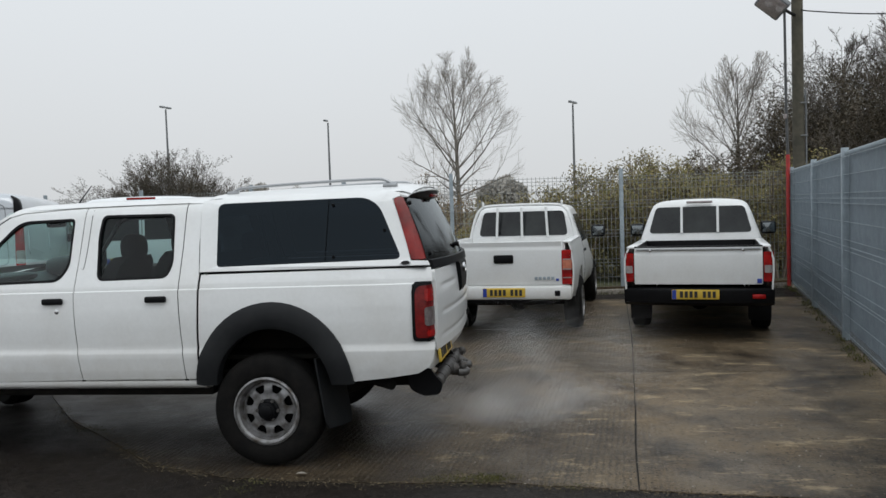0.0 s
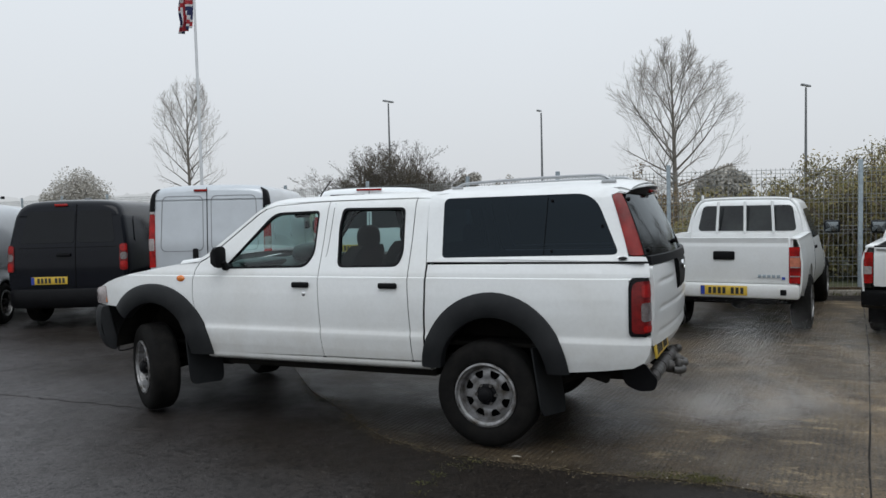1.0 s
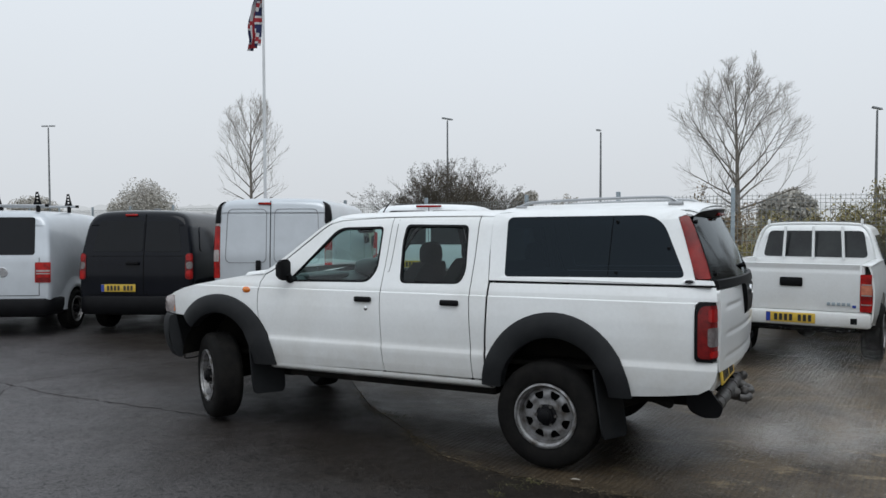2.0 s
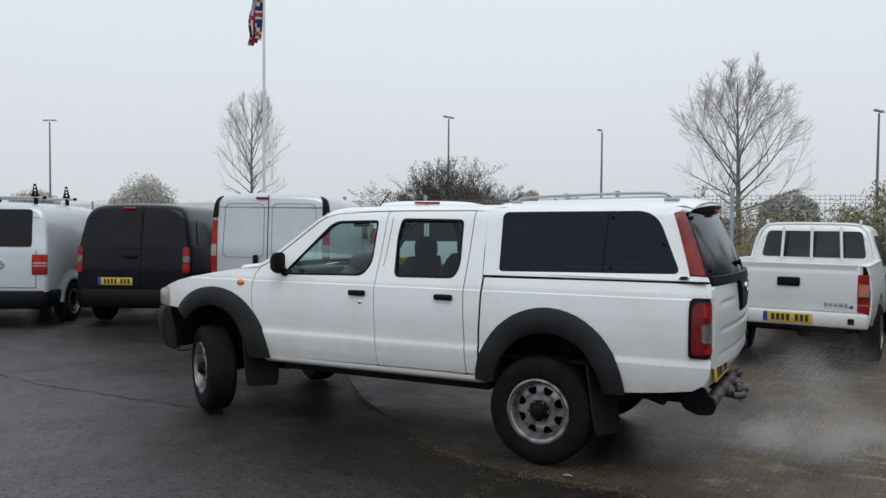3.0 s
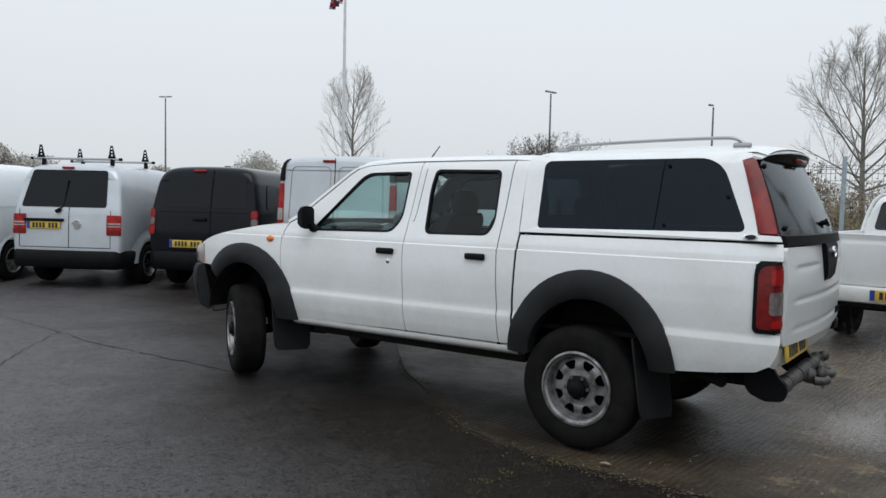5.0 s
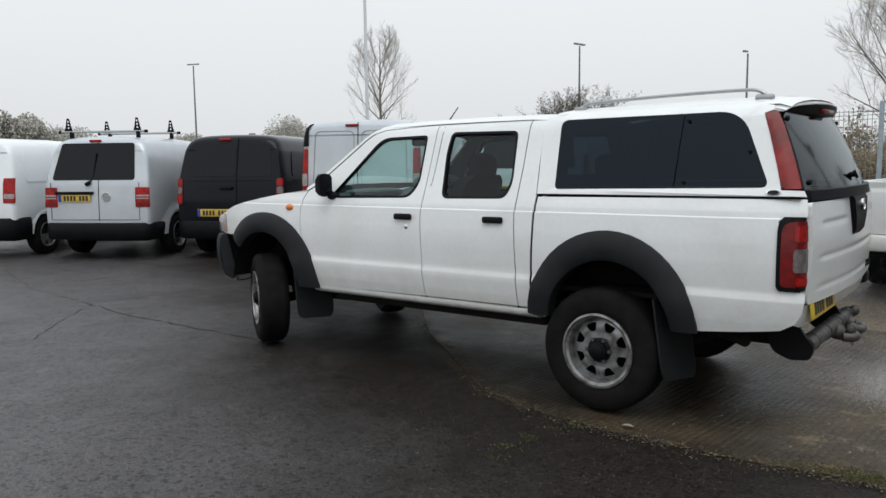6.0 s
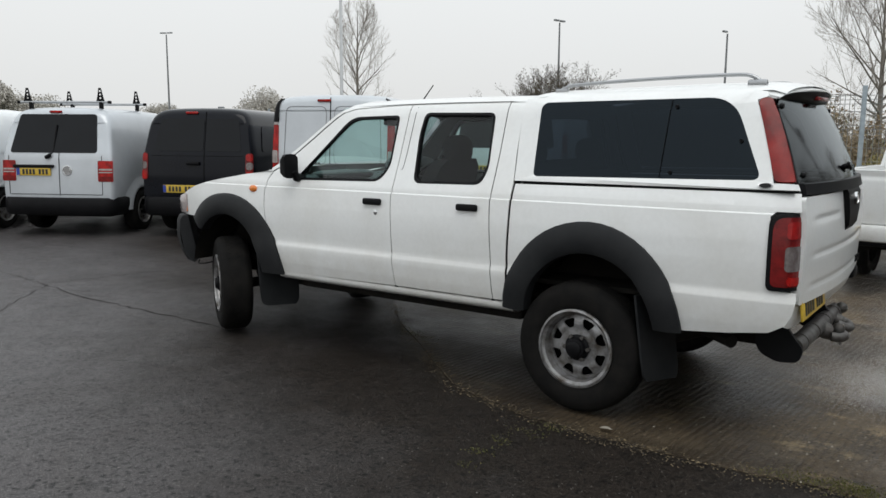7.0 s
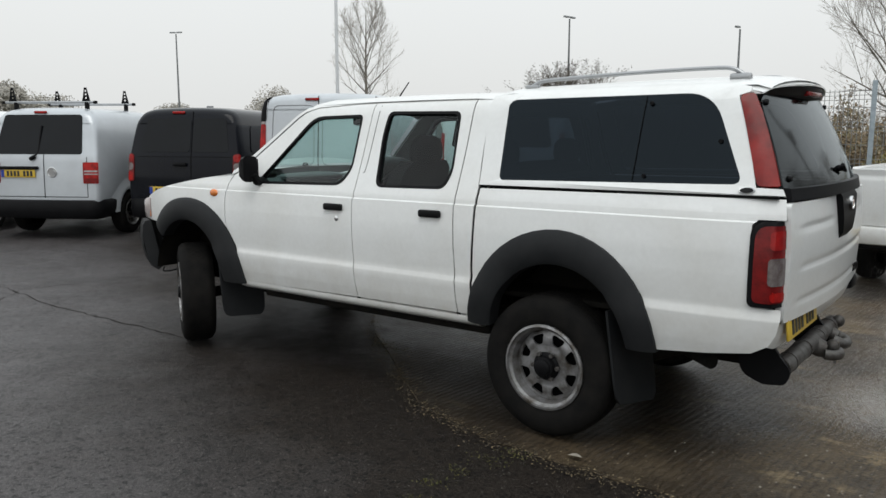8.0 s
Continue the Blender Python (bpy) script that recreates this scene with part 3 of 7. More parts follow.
def plate(parent, c, yaw=0.0, lean=0.0, width=0.52, band=True):
    """A yellow rear number plate facing +x, its characters as plain bars."""
    m = Matrix.Translation(c) @ Matrix.Rotation(radians(lean), 4, "Y") @ Matrix.Rotation(radians(yaw), 4, "Z")
    bm = bmesh.new()
    box(bm, (0, 0, 0), (0.012, width, 0.111), 0.004)
    bmesh.ops.transform(bm, matrix=m, verts=bm.verts[:])
    ob = part("number_plate", bm, YELLOW, parent, "yellow rear number plate")
    if band:
        blue = bmesh.new()
        box(blue, (0.0068, -width / 2 + 0.026, 0), (0.003, 0.046, 0.105))
        bmesh.ops.transform(blue, matrix=m, verts=blue.verts[:])
        part("plate_band", blue, BLUE, ob, "blue end strip")
    for y in (-0.165, -0.112, -0.059, -0.006, 0.086, 0.139, 0.192):
        ink = bmesh.new()
        box(ink, (0.0072, y + (0.012 if band else -0.02), 0), (0.003, 0.034, 0.074))
        bmesh.ops.transform(ink, matrix=m, verts=ink.verts[:])
        part("plate_bar", ink, INK, ob)
    return ob


# ---- the white double-cab pickup with a canopy ----
YC = 0.92
SIDE = [(0.44, 0.822), (0.50, 0.846), (0.60, 0.868), (0.68, 0.876), (0.712, 0.877), (0.722, 0.8755), (0.742, 0.868), (0.76, 0.866), (0.80, 0.868), (0.90, 0.870), (1.0, 0.866), (1.08, 0.857),
        (1.129, 0.850), (1.135, 0.8395), (1.148, 0.838), (1.165, 0.834), (1.20, 0.818), (1.245, 0.80), (1.28, 0.785), (1.62, 0.648), (1.66, 0.628), (1.685, 0.605), (1.70, 0.585), (1.712, 0.55)]
CANOPY = [(1.23, 0.80), (1.25, 0.806), (1.262, 0.80), (1.275, 0.786), (1.66, 0.64), (1.69, 0.62), (1.71, 0.595), (1.73, 0.545), (1.742, 0.48)]
HOOD_LINE = [(-3.72, 0.99), (-3.6, 1.045), (-3.4, 1.10), (-3.18, 1.145), (-2.8, 1.205), (-2.48, 1.245)]


def half(x, z):
    """Half the body's width at a place of its side."""
    h = lerp(SIDE, z)
    if x < -2.9:
        h -= 0.20 * ((-2.9 - x) / 0.85) ** 2
    if x > 0.7:
        h -= 0.035 * ((x - 0.7) / 0.4) ** 2
    return h


def arch(c, rx, rz, a0, a1, n=18):
    """Points of an elliptic wheel arch, from angle a0 to a1 in degrees."""
    return [(c[0] + rx * math.cos(radians(a0 + (a1 - a0) * k / n)), c[1] + rz * math.sin(radians(a0 + (a1 - a0) * k / n))) for k in range(n + 1)]


def double_cab_pickup():
    car = thing("pickup_truck", 0, YC, 0.035, 0, "white double-cab pickup with canopy and dark arches on wet tarmac", "pickup truck")
    car.matrix_world = pose(0, YC, 0.035, 0, -0.43, 0)
    front_c, rear_c = (-2.93, 0.47), (0.045, 0.47)
    for s in (-1, 1):
        on = lambda x, z, s=s: (x, s * half(x, z), z)
        out = (0, s, 0)
        cr = [p[0] for p in SIDE]
        # front wing
        wing = [(-3.66, 0.86), (-3.60, 0.86)] + arch(front_c, 0.50, 0.53, 133, 6) + [(-2.40, 0.51), (-2.372, 0.53), (-2.43, 0.66), (-2.482, 0.80), (-2.512, 0.95),
                (-2.518, 1.08), (-2.505, 1.18), (-2.47, 1.245)] + [(x, lerp(HOOD_LINE, x)) for x in (-2.6, -2.8, -3.0, -3.2, -3.4, -3.55, -3.66)]
        w = part("front_wing", sheet(wing, on, out, creases=cr), WHITE, car, "white front wing")
        bm = bmesh.new()
        bmesh.ops.create_uvsphere(bm, u_segments=20, v_segments=10, radius=1.0)
        for v in bm.verts:
            v.co = Vector((-2.636 + 0.042 * v.co.x, s * (half(-2.636, 1.11) + 0.018 * v.co.y), 1.11 + 0.026 * v.co.z))
        part("side_indicator", bm, ORANGE, w, "small orange side indicator")
        # doors, each with its window, seal, handle and lock
        fwin = rounded([(-2.225, 1.190), (-1.46, 1.203), (-1.395, 1.30), (-1.415, 1.622), (-1.83, 1.615)], [0.02, 0.10, 0.05, 0.035, 0.08])
        fdoor = [(-2.365, 0.525), (-2.423, 0.66), (-2.475, 0.80), (-2.505, 0.95), (-2.511, 1.08), (-2.497, 1.18), (-2.465, 1.235), (-2.40, 1.268),
                 (-2.17, 1.45), (-1.985, 1.60), (-1.92, 1.642), (-1.82, 1.668), (-1.55, 1.682), (-1.345, 1.690), (-1.337, 1.40), (-1.336, 1.08), (-1.318, 0.75), (-1.298, 0.54)]
        d = part("front_door", sheet(fdoor, on, out, [fwin], 0.018, creases=cr), WHITE, car, "white front door")
        rwin = rounded([(-1.175, 1.203), (-0.68, 1.210), (-0.645, 1.30), (-0.68, 1.628), (-1.205, 1.636), (-1.215, 1.5)], [0.05, 0.07, 0.05, 0.04, 0.04, 0.05])
        rdoor = [(-1.292, 0.54), (-1.312, 0.75), (-1.330, 1.08), (-1.331, 1.40), (-1.339, 1.690), (-1.0, 1.694), (-0.603, 1.696), (-0.592, 1.40), (-0.592, 1.12), (-0.575, 0.8), (-0.560, 0.543)]
        e = part("rear_door", sheet(rdoor, on, out, [rwin], 0.018, creases=cr), WHITE, car, "white rear door")
        for door, win, hx, name in ((d, fwin, -1.478, "front"), (e, rwin, -0.738, "rear")):
            cx, cz = sum(p[0] for p in win) / len(win), sum(p[1] for p in win) / len(win)
            grow = lambda k: [(cx + (p[0] - cx) * (1 + k / max(0.2, abs(p[0] - cx) + 0.1)), cz + (p[1] - cz) * (1 + k / max(0.15, abs(p[1] - cz) + 0.05))) for p in win]
            inner = lambda x, z, s=s: (x, s * (half(x, z) - 0.016), z)
            rim = lambda x, z, s=s: (x, s * (half(x, z) + 0.002), z)
            part("window_seal", sheet(grow(0.004), rim, out, [grow(-0.015)], 0.02), BLACK, door, "black rubber window seal")
            g = part("window_pane", sheet(grow(-0.014), inner, out, (), 0), GLASS if name == "front" else GLASS_T, door, "lightly tinted door glass")
            g.visible_shadow = False
            lining = lambda x, z, s=s: (x, s * (half(x, z) - 0.05), z)
            part("door_trim", sheet(fdoor if name == "front" else rdoor, lining, out, [grow(0.004)], 0), DASH, door, "grey door trim inside")
            hb = bmesh.new()
            box(hb, (0, 0, 0), (0.148, 0.03, 0.042), 0.012)
            bmesh.ops.translate(hb, vec=(hx, s * (half(hx, 1.073) + 0.012), 1.073), verts=hb.verts[:])
            part("door_handle", hb, BLACK, door, "black plastic pull handle")
        lk = bmesh.new()
        lathe(lk, [(0.0001, -0.006), (0.011, -0.006), (0.017, -0.002), (0.018, 0.004)], (-1.452, s * half(-1.452, 1.005), 1.005), 16, -s)
        part("door_lock", lk, CHROME, d, "chrome door lock")
        # pillar ahead of the doors, cab corner behind them
        pil = [(-2.502, 1.215), (-2.49, 1.262), (-2.42, 1.30), (-2.19, 1.478), (-2.0, 1.628), (-1.93, 1.670), (-1.82, 1.697), (-1.55, 1.703), (-0.46, 1.706), (-0.46, 1.700), (-1.34, 1.697),
               (-1.55, 1.690), (-1.825, 1.676), (-1.927, 1.650), (-1.992, 1.608), (-2.178, 1.458), (-2.405, 1.277), (-2.47, 1.245)]
        part("roof_pillar", sheet(pil, on, out, (), 0.02), WHITE, car)
        cor = [(-0.553, 0.543), (-0.568, 0.8), (-0.585, 1.12), (-0.585, 1.40), (-0.596, 1.698), (-0.493, 1.702), (-0.4755, 1.40), (-0.455, 1.22), (-0.458, 1.0), (-0.467, 0.80), (-0.463, 0.545)]
        part("cab_corner", sheet(cor, on, out, (), 0.02, creases=cr), WHITE, car)
        # dark gaps between the panels
        for line in ([(-2.368, 0.52), (-2.427, 0.66), (-2.479, 0.80), (-2.509, 0.95), (-2.515, 1.08), (-2.501, 1.18), (-2.468, 1.24), (-2.40, 1.272), (-2.175, 1.455), (-1.99, 1.604), (-1.92, 1.647)],
                     [(-1.295, 0.53), (-1.315, 0.75), (-1.333, 1.08), (-1.334, 1.40), (-1.342, 1.69)], [(-0.557, 0.53), (-0.572, 0.8), (-0.588, 1.12), (-0.588, 1.40), (-0.599, 1.69)], [(-0.448, 0.53), (-0.452, 0.8), (-0.443, 1.0), (-0.438, 1.23)], [(-0.455, 1.235), (-0.481, 1.42), (-0.494, 1.69)]):
            dense = smooth_line(line, 6)
            strip = [(p[0] - 0.014, p[1]) for p in dense] + [(p[0] + 0.014, p[1]) for p in dense[::-1]]
            part("panel_gap", sheet(strip, lambda x, z, s=s: (x, s * (half(x, z) - 0.006), z), out, (), 0, 0.5, 0.06, cr), GAP, car)
        hook = smooth_line([(-1.304, 1.283), (-1.288, 1.290), (-1.283, 1.40), (-1.288, 1.675)], 5)
        ribbon = [(p[0] - 0.0022, p[1]) for p in hook] + [(p[0] + 0.0022, p[1]) for p in hook[::-1]]
        part("pillar_seam", sheet(ribbon, lambda x, z, s=s: (x, s * (half(x, z) + 0.0012), z), out, (), 0, 0.5, 0.05), GAP, e)
        # sill with its bright edge
        sill = loft([[(x, s * y, z) for y, z in ((0.835, 0.535), (0.848, 0.528), (0.85, 0.508), (0.838, 0.488), (0.80, 0.47), (0.74, 0.47), (0.74, 0.535))] for x in (-2.39, -1.9, -1.4, -0.9, -0.43)], True, (False, False))
        part("sill", sill, WHITE, car, "white body sill")
        sk = bmesh.new()
        box(sk, (-1.36, s * 0.68, 0.448), (1.86, 0.10, 0.085), 0.02)
        part("sill_rail", sk, UNDER, car)
        # load bed side
        bed = [(-0.447, 0.55), (-0.451, 0.80), (-0.443, 1.0), (-0.439, 1.222), (0.3, 1.226), (1.085, 1.228), (1.098, 1.145), (1.095, 1.142), (0.99, 1.142), (0.968, 1.12),
               (0.966, 0.80), (0.98, 0.768), (1.10, 0.764), (1.102, 0.72), (1.09, 0.66), (1.06, 0.605), (0.99, 0.565), (0.80, 0.54), (0.60, 0.52)] + arch(rear_c, 0.50, 0.53, 5, 172)
        b = part("bed_side", sheet(bed, on, out, creases=cr), WHITE, car, "white load bed side panel")
        gut = bmesh.new()
        box(gut, (0.31, s * (half(0.3, 1.235) - 0.016), 1.2345), (1.50, 0.03, 0.010), 0.003)
        part("canopy_gasket", gut, GAP, car, "black gasket under the canopy")
        # arch flares
        for c, rx0, rz0, rx1, rz1, a0, a1, who in ((front_c, 0.60, 0.595, 0.385, 0.44, 1, 138, "front"), (rear_c, 0.53, 0.57, 0.385, 0.40, 2, 176, "rear")):
            rings = []
            for k in range(25):
                a = radians(a0 + (a1 - a0) * k / 24)
                ring = []
                for t, o in ((0.0, -0.02), (0.0, 0.018), (0.12, 0.032), (0.45, 0.042), (0.85, 0.040), (1.0, 0.026), (1.0, -0.06)):
                    wide = rx1 + (0.075 * max(0.0, -math.cos(a)) if who == "front" else 0.0)
                    x = c[0] + (rx0 + (wide - rx0) * t) * math.cos(a)
                    z = max(0.505, c[1] + (rz0 + (rz1 - rz0) * t) * math.sin(a))
                    ring.append((x, s * (half(x, max(z, 0.5)) + o), z))
                rings.append(ring)
            part("wheel_arch_flare", loft(rings, True, (True, True)), PLASTIC, car, "wide dark grey plastic arch flare", 50)
            liner = []
            for k in range(19):
                a = radians(8 + 164 * k / 18)
                liner.append([(c[0] + 0.47 * math.cos(a), s * y, c[1] - 0.02 + 0.46 * math.sin(a)) for y in (0.83, 0.48)])
            part("wheel_well", loft(liner, False, (False, False)), UNDER, car)
            cap = bmesh.new()
            vs = [cap.verts.new((c[0] + 0.44 * math.cos(radians(8 + 164 * k / 18)), s * 0.48, c[1] - 0.02 + 0.46 * math.sin(radians(8 + 164 * k / 18)))) for k in range(19)]
            cap.faces.new(vs)
            part("wheel_well_wall", cap, UNDER, car)
        # mud flaps
        for xo, xi, zt, zb, sl in ((0.325, 0.415, 0.67, 0.205, 0.065), (-2.605, -2.485, 0.68, 0.24, 0.04)):
            f = []
            for t, pinch in ((0, 0), (0.25, 0), (0.5, 0), (0.75, 0), (0.90, 0.006), (0.96, 0.02), (1.0, 0.05)):
                o_, i_ = Vector((xo + sl * t, 0.868 - pinch)), Vector((xi + sl * t, 0.60 + pinch))
                f.append([(q.x + dx, s * q.y, zt + (zb - zt) * t) for dx, q in ((-0.006, o_), (-0.006, i_), (0.006, i_), (0.006, o_))])
            part("mud_flap", loft(f), PLASTIC, car, "black rubber mud flap")
        # tail lamp
        lamp_on = lambda x, z, s=s: (x if x < 1.09 else 1.09 + (x - 1.09) * 0.4, s * (half(min(x, 1.1), z) + 0.012 - (0.0 if x < 1.07 else 2.2 * (x - 1.07))), z)
        for z0, z1, x0, x1, mat, label in ((0.772, 1.138, 0.968, 1.122, BLACK, "black tail lamp surround"), (0.792, 1.120, 0.986, 1.114, RED_DARK, "dark red lens"), (1.020, 1.100, 1.046, 1.106, RED_LENS, "bright red upper lens"),
                                          (0.868, 0.985, 1.044, 1.110, SMOKED_LENS, "dull clear reversing lens"), (0.800, 0.840, 1.056, 1.106, RED_LENS, "red lower lens")):
            lift = 0.0 if mat is BLACK else 0.005 if z1 > 1.119 else 0.009
            q = rounded([(x0, z0), (x1, z0), (x1, z1), (x0, z1)], [0.03, 0.012, 0.012, 0.06] if z1 > 1.119 else 0.02)
            bm = sheet(q, lambda u, v: Vector(lamp_on(u, v)) + Vector((lift * 0.5, s * lift, 0)), out, (), 0.02, 0.02, 0.1)
            if mat is BLACK:
                lamp = part("tail_lamp", bm, BLACK, car, "tall red tail lamp in a black surround")
            else:
                part("lamp_lens", bm, mat, lamp, label)
        # bed and cab glass behind, headlamp, mirror
        hl = sheet(rounded([(-3.74, 0.865), (-3.54, 0.875), (-3.575, 1.035), (-3.72, 1.0)], 0.03), lambda u, v, s=s: (u, s * (half(u, v) + 0.004 + 0.03 * max(0, 1 - ((u + 3.66) / 0.11) ** 2) * max(0, 1 - ((v - 0.945) / 0.1) ** 2)), v), out, (), 0.03)
        part("headlamp", hl, CLEAR_LENS, car, "clear headlamp with orange edge")
        ol = sheet(rounded([(-3.565, 0.885), (-3.548, 0.885), (-3.578, 1.02), (-3.60, 1.015)], 0.008), lambda u, v, s=s: (u, s * (half(u, v) + 0.009), v), out, (), 0.03)
        part("corner_indicator", ol, ORANGE, car)
        mb = loft([[(-2.19 + dx, s * (0.80 + y), 1.28 + dz) for dx, dz in ((-r * 0.5, -0.085 * k), (0.035 * r, -0.095 * k), (0.06 * r, -0.05 * k), (0.06 * r, 0.06 * k), (0.02 * r, 0.105 * k), (-0.5 * r, 0.10 * k), (-1.0 * r, 0.05 * k), (-1.0 * r, -0.05 * k))]
                   for y, r, k in ((0.03, 0.04, 0.6), (0.055, 0.06, 0.8), (0.10, 0.068, 0.85), (0.138, 0.064, 0.82), (0.155, 0.042, 0.68))])
        mir = part("door_mirror", mb, BLACK, car, "black door mirror")
        ms = bmesh.new()
        tube(ms, [(-2.20, s * 0.78, 1.20), (-2.185, s * 0.85, 1.205), (-2.18, s * 0.88, 1.25)], [0.035, 0.03, 0.025], 8)
        part("mirror_stalk", ms, BLACK, mir)
        # canopy side with window and rear light
        can = lambda x, z, s=s: (x, s * (lerp(CANOPY, z) - (0.05 * max(0, (x - 0.6) / 0.45) ** 2)), z)
        cwin = rounded([(-0.338, 1.268), (0.898, 1.284), (0.715, 1.688), (-0.372, 1.684)], [0.03, 0.05, 0.13, 0.05], 8)
        cside = [(-0.452, 1.240), (1.075, 1.240), (1.062, 1.268), (0.953, 1.272), (0.953, 1.276), (0.899, 1.47), (0.824, 1.672), (0.870, 1.688), (0.862, 1.712), (0.80, 1.7235), (0.2, 1.7255), (-0.3, 1.7235), (-0.488, 1.708), (-0.478, 1.5)]
        cs = part("canopy_side", sheet(cside, can, out, [cwin], 0.02), WHITE, car, "white canopy side")
        pane = lambda x, z, s=s: (x, can(x, z)[1] - s * 0.002, z)
        g = part("window_pane", sheet(cwin, pane, out, (), 0), GLASS_D, cs, "dark privacy glass side window")
        sp = sheet([(0.396, 1.282), (0.3995, 1.282), (0.4005, 1.684), (0.397, 1.684)], lambda x, z: (x, can(x, z)[1] + s * 0.002, z), out, (), 0.0)
        part("window_split", sp, GAP, cs)
        for px, pz in ((0.43, 1.645), (0.452, 1.31), (0.78, 1.47)):
            k = bmesh.new()
            lathe(k, [(0.0001, -0.008), (0.009, -0.008), (0.011, 0.002)], (px, can(px, pz)[1] + s * 0.002, pz), 12, -s)
            part("window_catch", k, BLACK, cs)
        red = rounded([(0.957, 1.279), (1.056, 1.279), (0.984, 1.49), (0.885, 1.686), (0.828, 1.676), (0.896, 1.47)], [0.02, 0.02, 0.3, 0.02, 0.045, 0.3])
        part("canopy_light", sheet(red, lambda x, z, s=s: (x, can(x, z)[1] + s * (0.003 - 1.2 * max(0, x - 0.985 + (z - 1.276) * 0.36) ** 1.2 * 0.4), z), out, (), 0.02, 0.04, 0.05), CANOPY_LIGHT, cs, "long red corner light of the canopy")
        oval = lambda k: [(0.921 + 0.033 * k * math.cos(q), 1.262 + 0.0125 * k * math.sin(q)) for q in (2 * math.pi * j / 24 for j in range(24))]
        bd = part("canopy_badge", sheet(oval(1), lambda x, z, s=s: (x, can(x, z)[1] + s * 0.003, z), out, (), 0.004), ALU, cs, "small oval badge with a bright rim")
        part("badge_face", sheet(oval(0.82), lambda x, z, s=s: (x, can(x, z)[1] + s * 0.0045, z), out, (), 0.002), BLACK, bd)
        # roof rail
        rl = bmesh.new()
        tube(rl, smooth_line([(-0.37, s * 0.43, 1.752), (-0.32, s * 0.43, 1.776), (-0.24, s * 0.43, 1.79), (0.2, s * 0.43, 1.805), (0.62, s * 0.43, 1.81), (0.74, s * 0.43, 1.80), (0.80, s * 0.43, 1.755)], 5), 0.0105, 10)
        rail = part("roof_rail", rl, ALU, car, "bright aluminium roof rail")
        part("rail_foot", blocks(((-0.35, s * 0.43, 1.754), (0.08, 0.035, 0.03), 0.008)), ALU, rail)
        part("rail_foot", blocks(((0.77, s * 0.43, 1.762), (0.10, 0.04, 0.04), 0.012)), ALU, rail)
        wheel(car, (-0.012, s * 0.76, 0.332), 0.366, 0.225, 0.216, s, "steel")
        wheel(car, (-3.045, s * 0.745, 0.355), 0.364, 0.225, 0.216, s, "steel", -32)
    # bonnet and roof
    zc = [(-3.74, 1.0), (-3.66, 1.055), (-3.5, 1.11), (-3.2, 1.172), (-2.8, 1.232), (-2.5, 1.262)]
    bonnet = []
    for x in (-3.76, -3.72, -3.66, -3.58, -3.45, -3.3, -3.1, -2.9, -2.7, -2.55, -2.47):
        zs, zm = lerp(HOOD_LINE, x), lerp(zc, x)
        hw = half(max(x, -3.72), 1.2) - 0.006
        bonnet.append([(x - 0.10 * (1 - (k / 8) ** 2) * (1 if x > -2.6 else 0), hw * k / 8, zm - (zm - zs) * abs(k / 8) ** 2.2) for k in range(-8, 9)])
    part("bonnet", loft(bonnet, False, (False, False)), WHITE, car, "white bonnet")
    scoop = [[(x, y * w, z0 + dz) for y, dz in ((-0.29, 0.0), (-0.285, 0.03), (-0.26, 0.05), (0.0, 0.056), (0.26, 0.05), (0.285, 0.03), (0.29, 0.0))] for x, w, z0 in ((-3.18, 0.86, 1.150), (-3.15, 0.9, 1.160), (-2.98, 0.9, 1.180), (-2.80, 0.86, 1.198), (-2.70, 0.76, 1.205))]
    part("bonnet_scoop", loft(scoop, False, (True, True)), WHITE, car, "low white bonnet scoop", 60)
    roof = []
    for x, dz in ((-1.97, -0.045), (-1.90, -0.016), (-1.78, 0.0), (-1.4, 0.008), (-1.0, 0.01), (-0.6, 0.008), (-0.47, 0.0)):
        roof.append([(x - (0.10 * (1 - (y / 0.6) ** 2) if x < -1.7 else 0), y, z + dz) for y, z in [(sg * a, b) for sg, seq in ((-1, 1), (1, -1)) for a, b in ((0.60, 1.69), (0.575, 1.704), (0.54, 1.716), (0.46, 1.727), (0.3, 1.734), (0.12, 1.737))[::seq]]])
    part("headlining", loft([[(p[0], p[1] * 0.95, p[2] - 0.035) for p in ring] for ring in roof], False, (False, False)), DASH, car, "grey cloth headlining")
    part("cab_roof", loft(roof, False, (False, False)), WHITE, car, "white cab roof")
    croof = []
    for x, dz in ((-0.50, -0.03), (-0.47, -0.008), (-0.40, 0.0), (0.0, 0.008), (0.45, 0.014), (0.78, 0.012), (0.87, 0.0), (0.93, -0.02)):
        k = 1 - 0.05 * max(0, (x - 0.6) / 0.45) ** 2 / 0.6
        croof.append([(x + (0.05 * (1 - (y / 0.6) ** 2) if x > 0.8 else 0), y * k, z + dz * (1 - (y / 0.55) ** 2 if -0.42 < x < 0.88 else 1)) for y, z in [(sg * a, b) for sg, seq in ((-1, 1), (1, -1)) for a, b in ((0.556, 1.720), (0.535, 1.731), (0.48, 1.744), (0.40, 1.756), (0.25, 1.768), (0.1, 1.773))[::seq]]])
    part("canopy_roof", loft(croof, False, (False, False)), WHITE, car, "white canopy roof")
    crest = [(0.0, 1.765), (0.1, 1.764), (0.25, 1.759), (0.40, 1.746), (0.48, 1.735), (0.545, 1.719), (0.575, 1.70)]
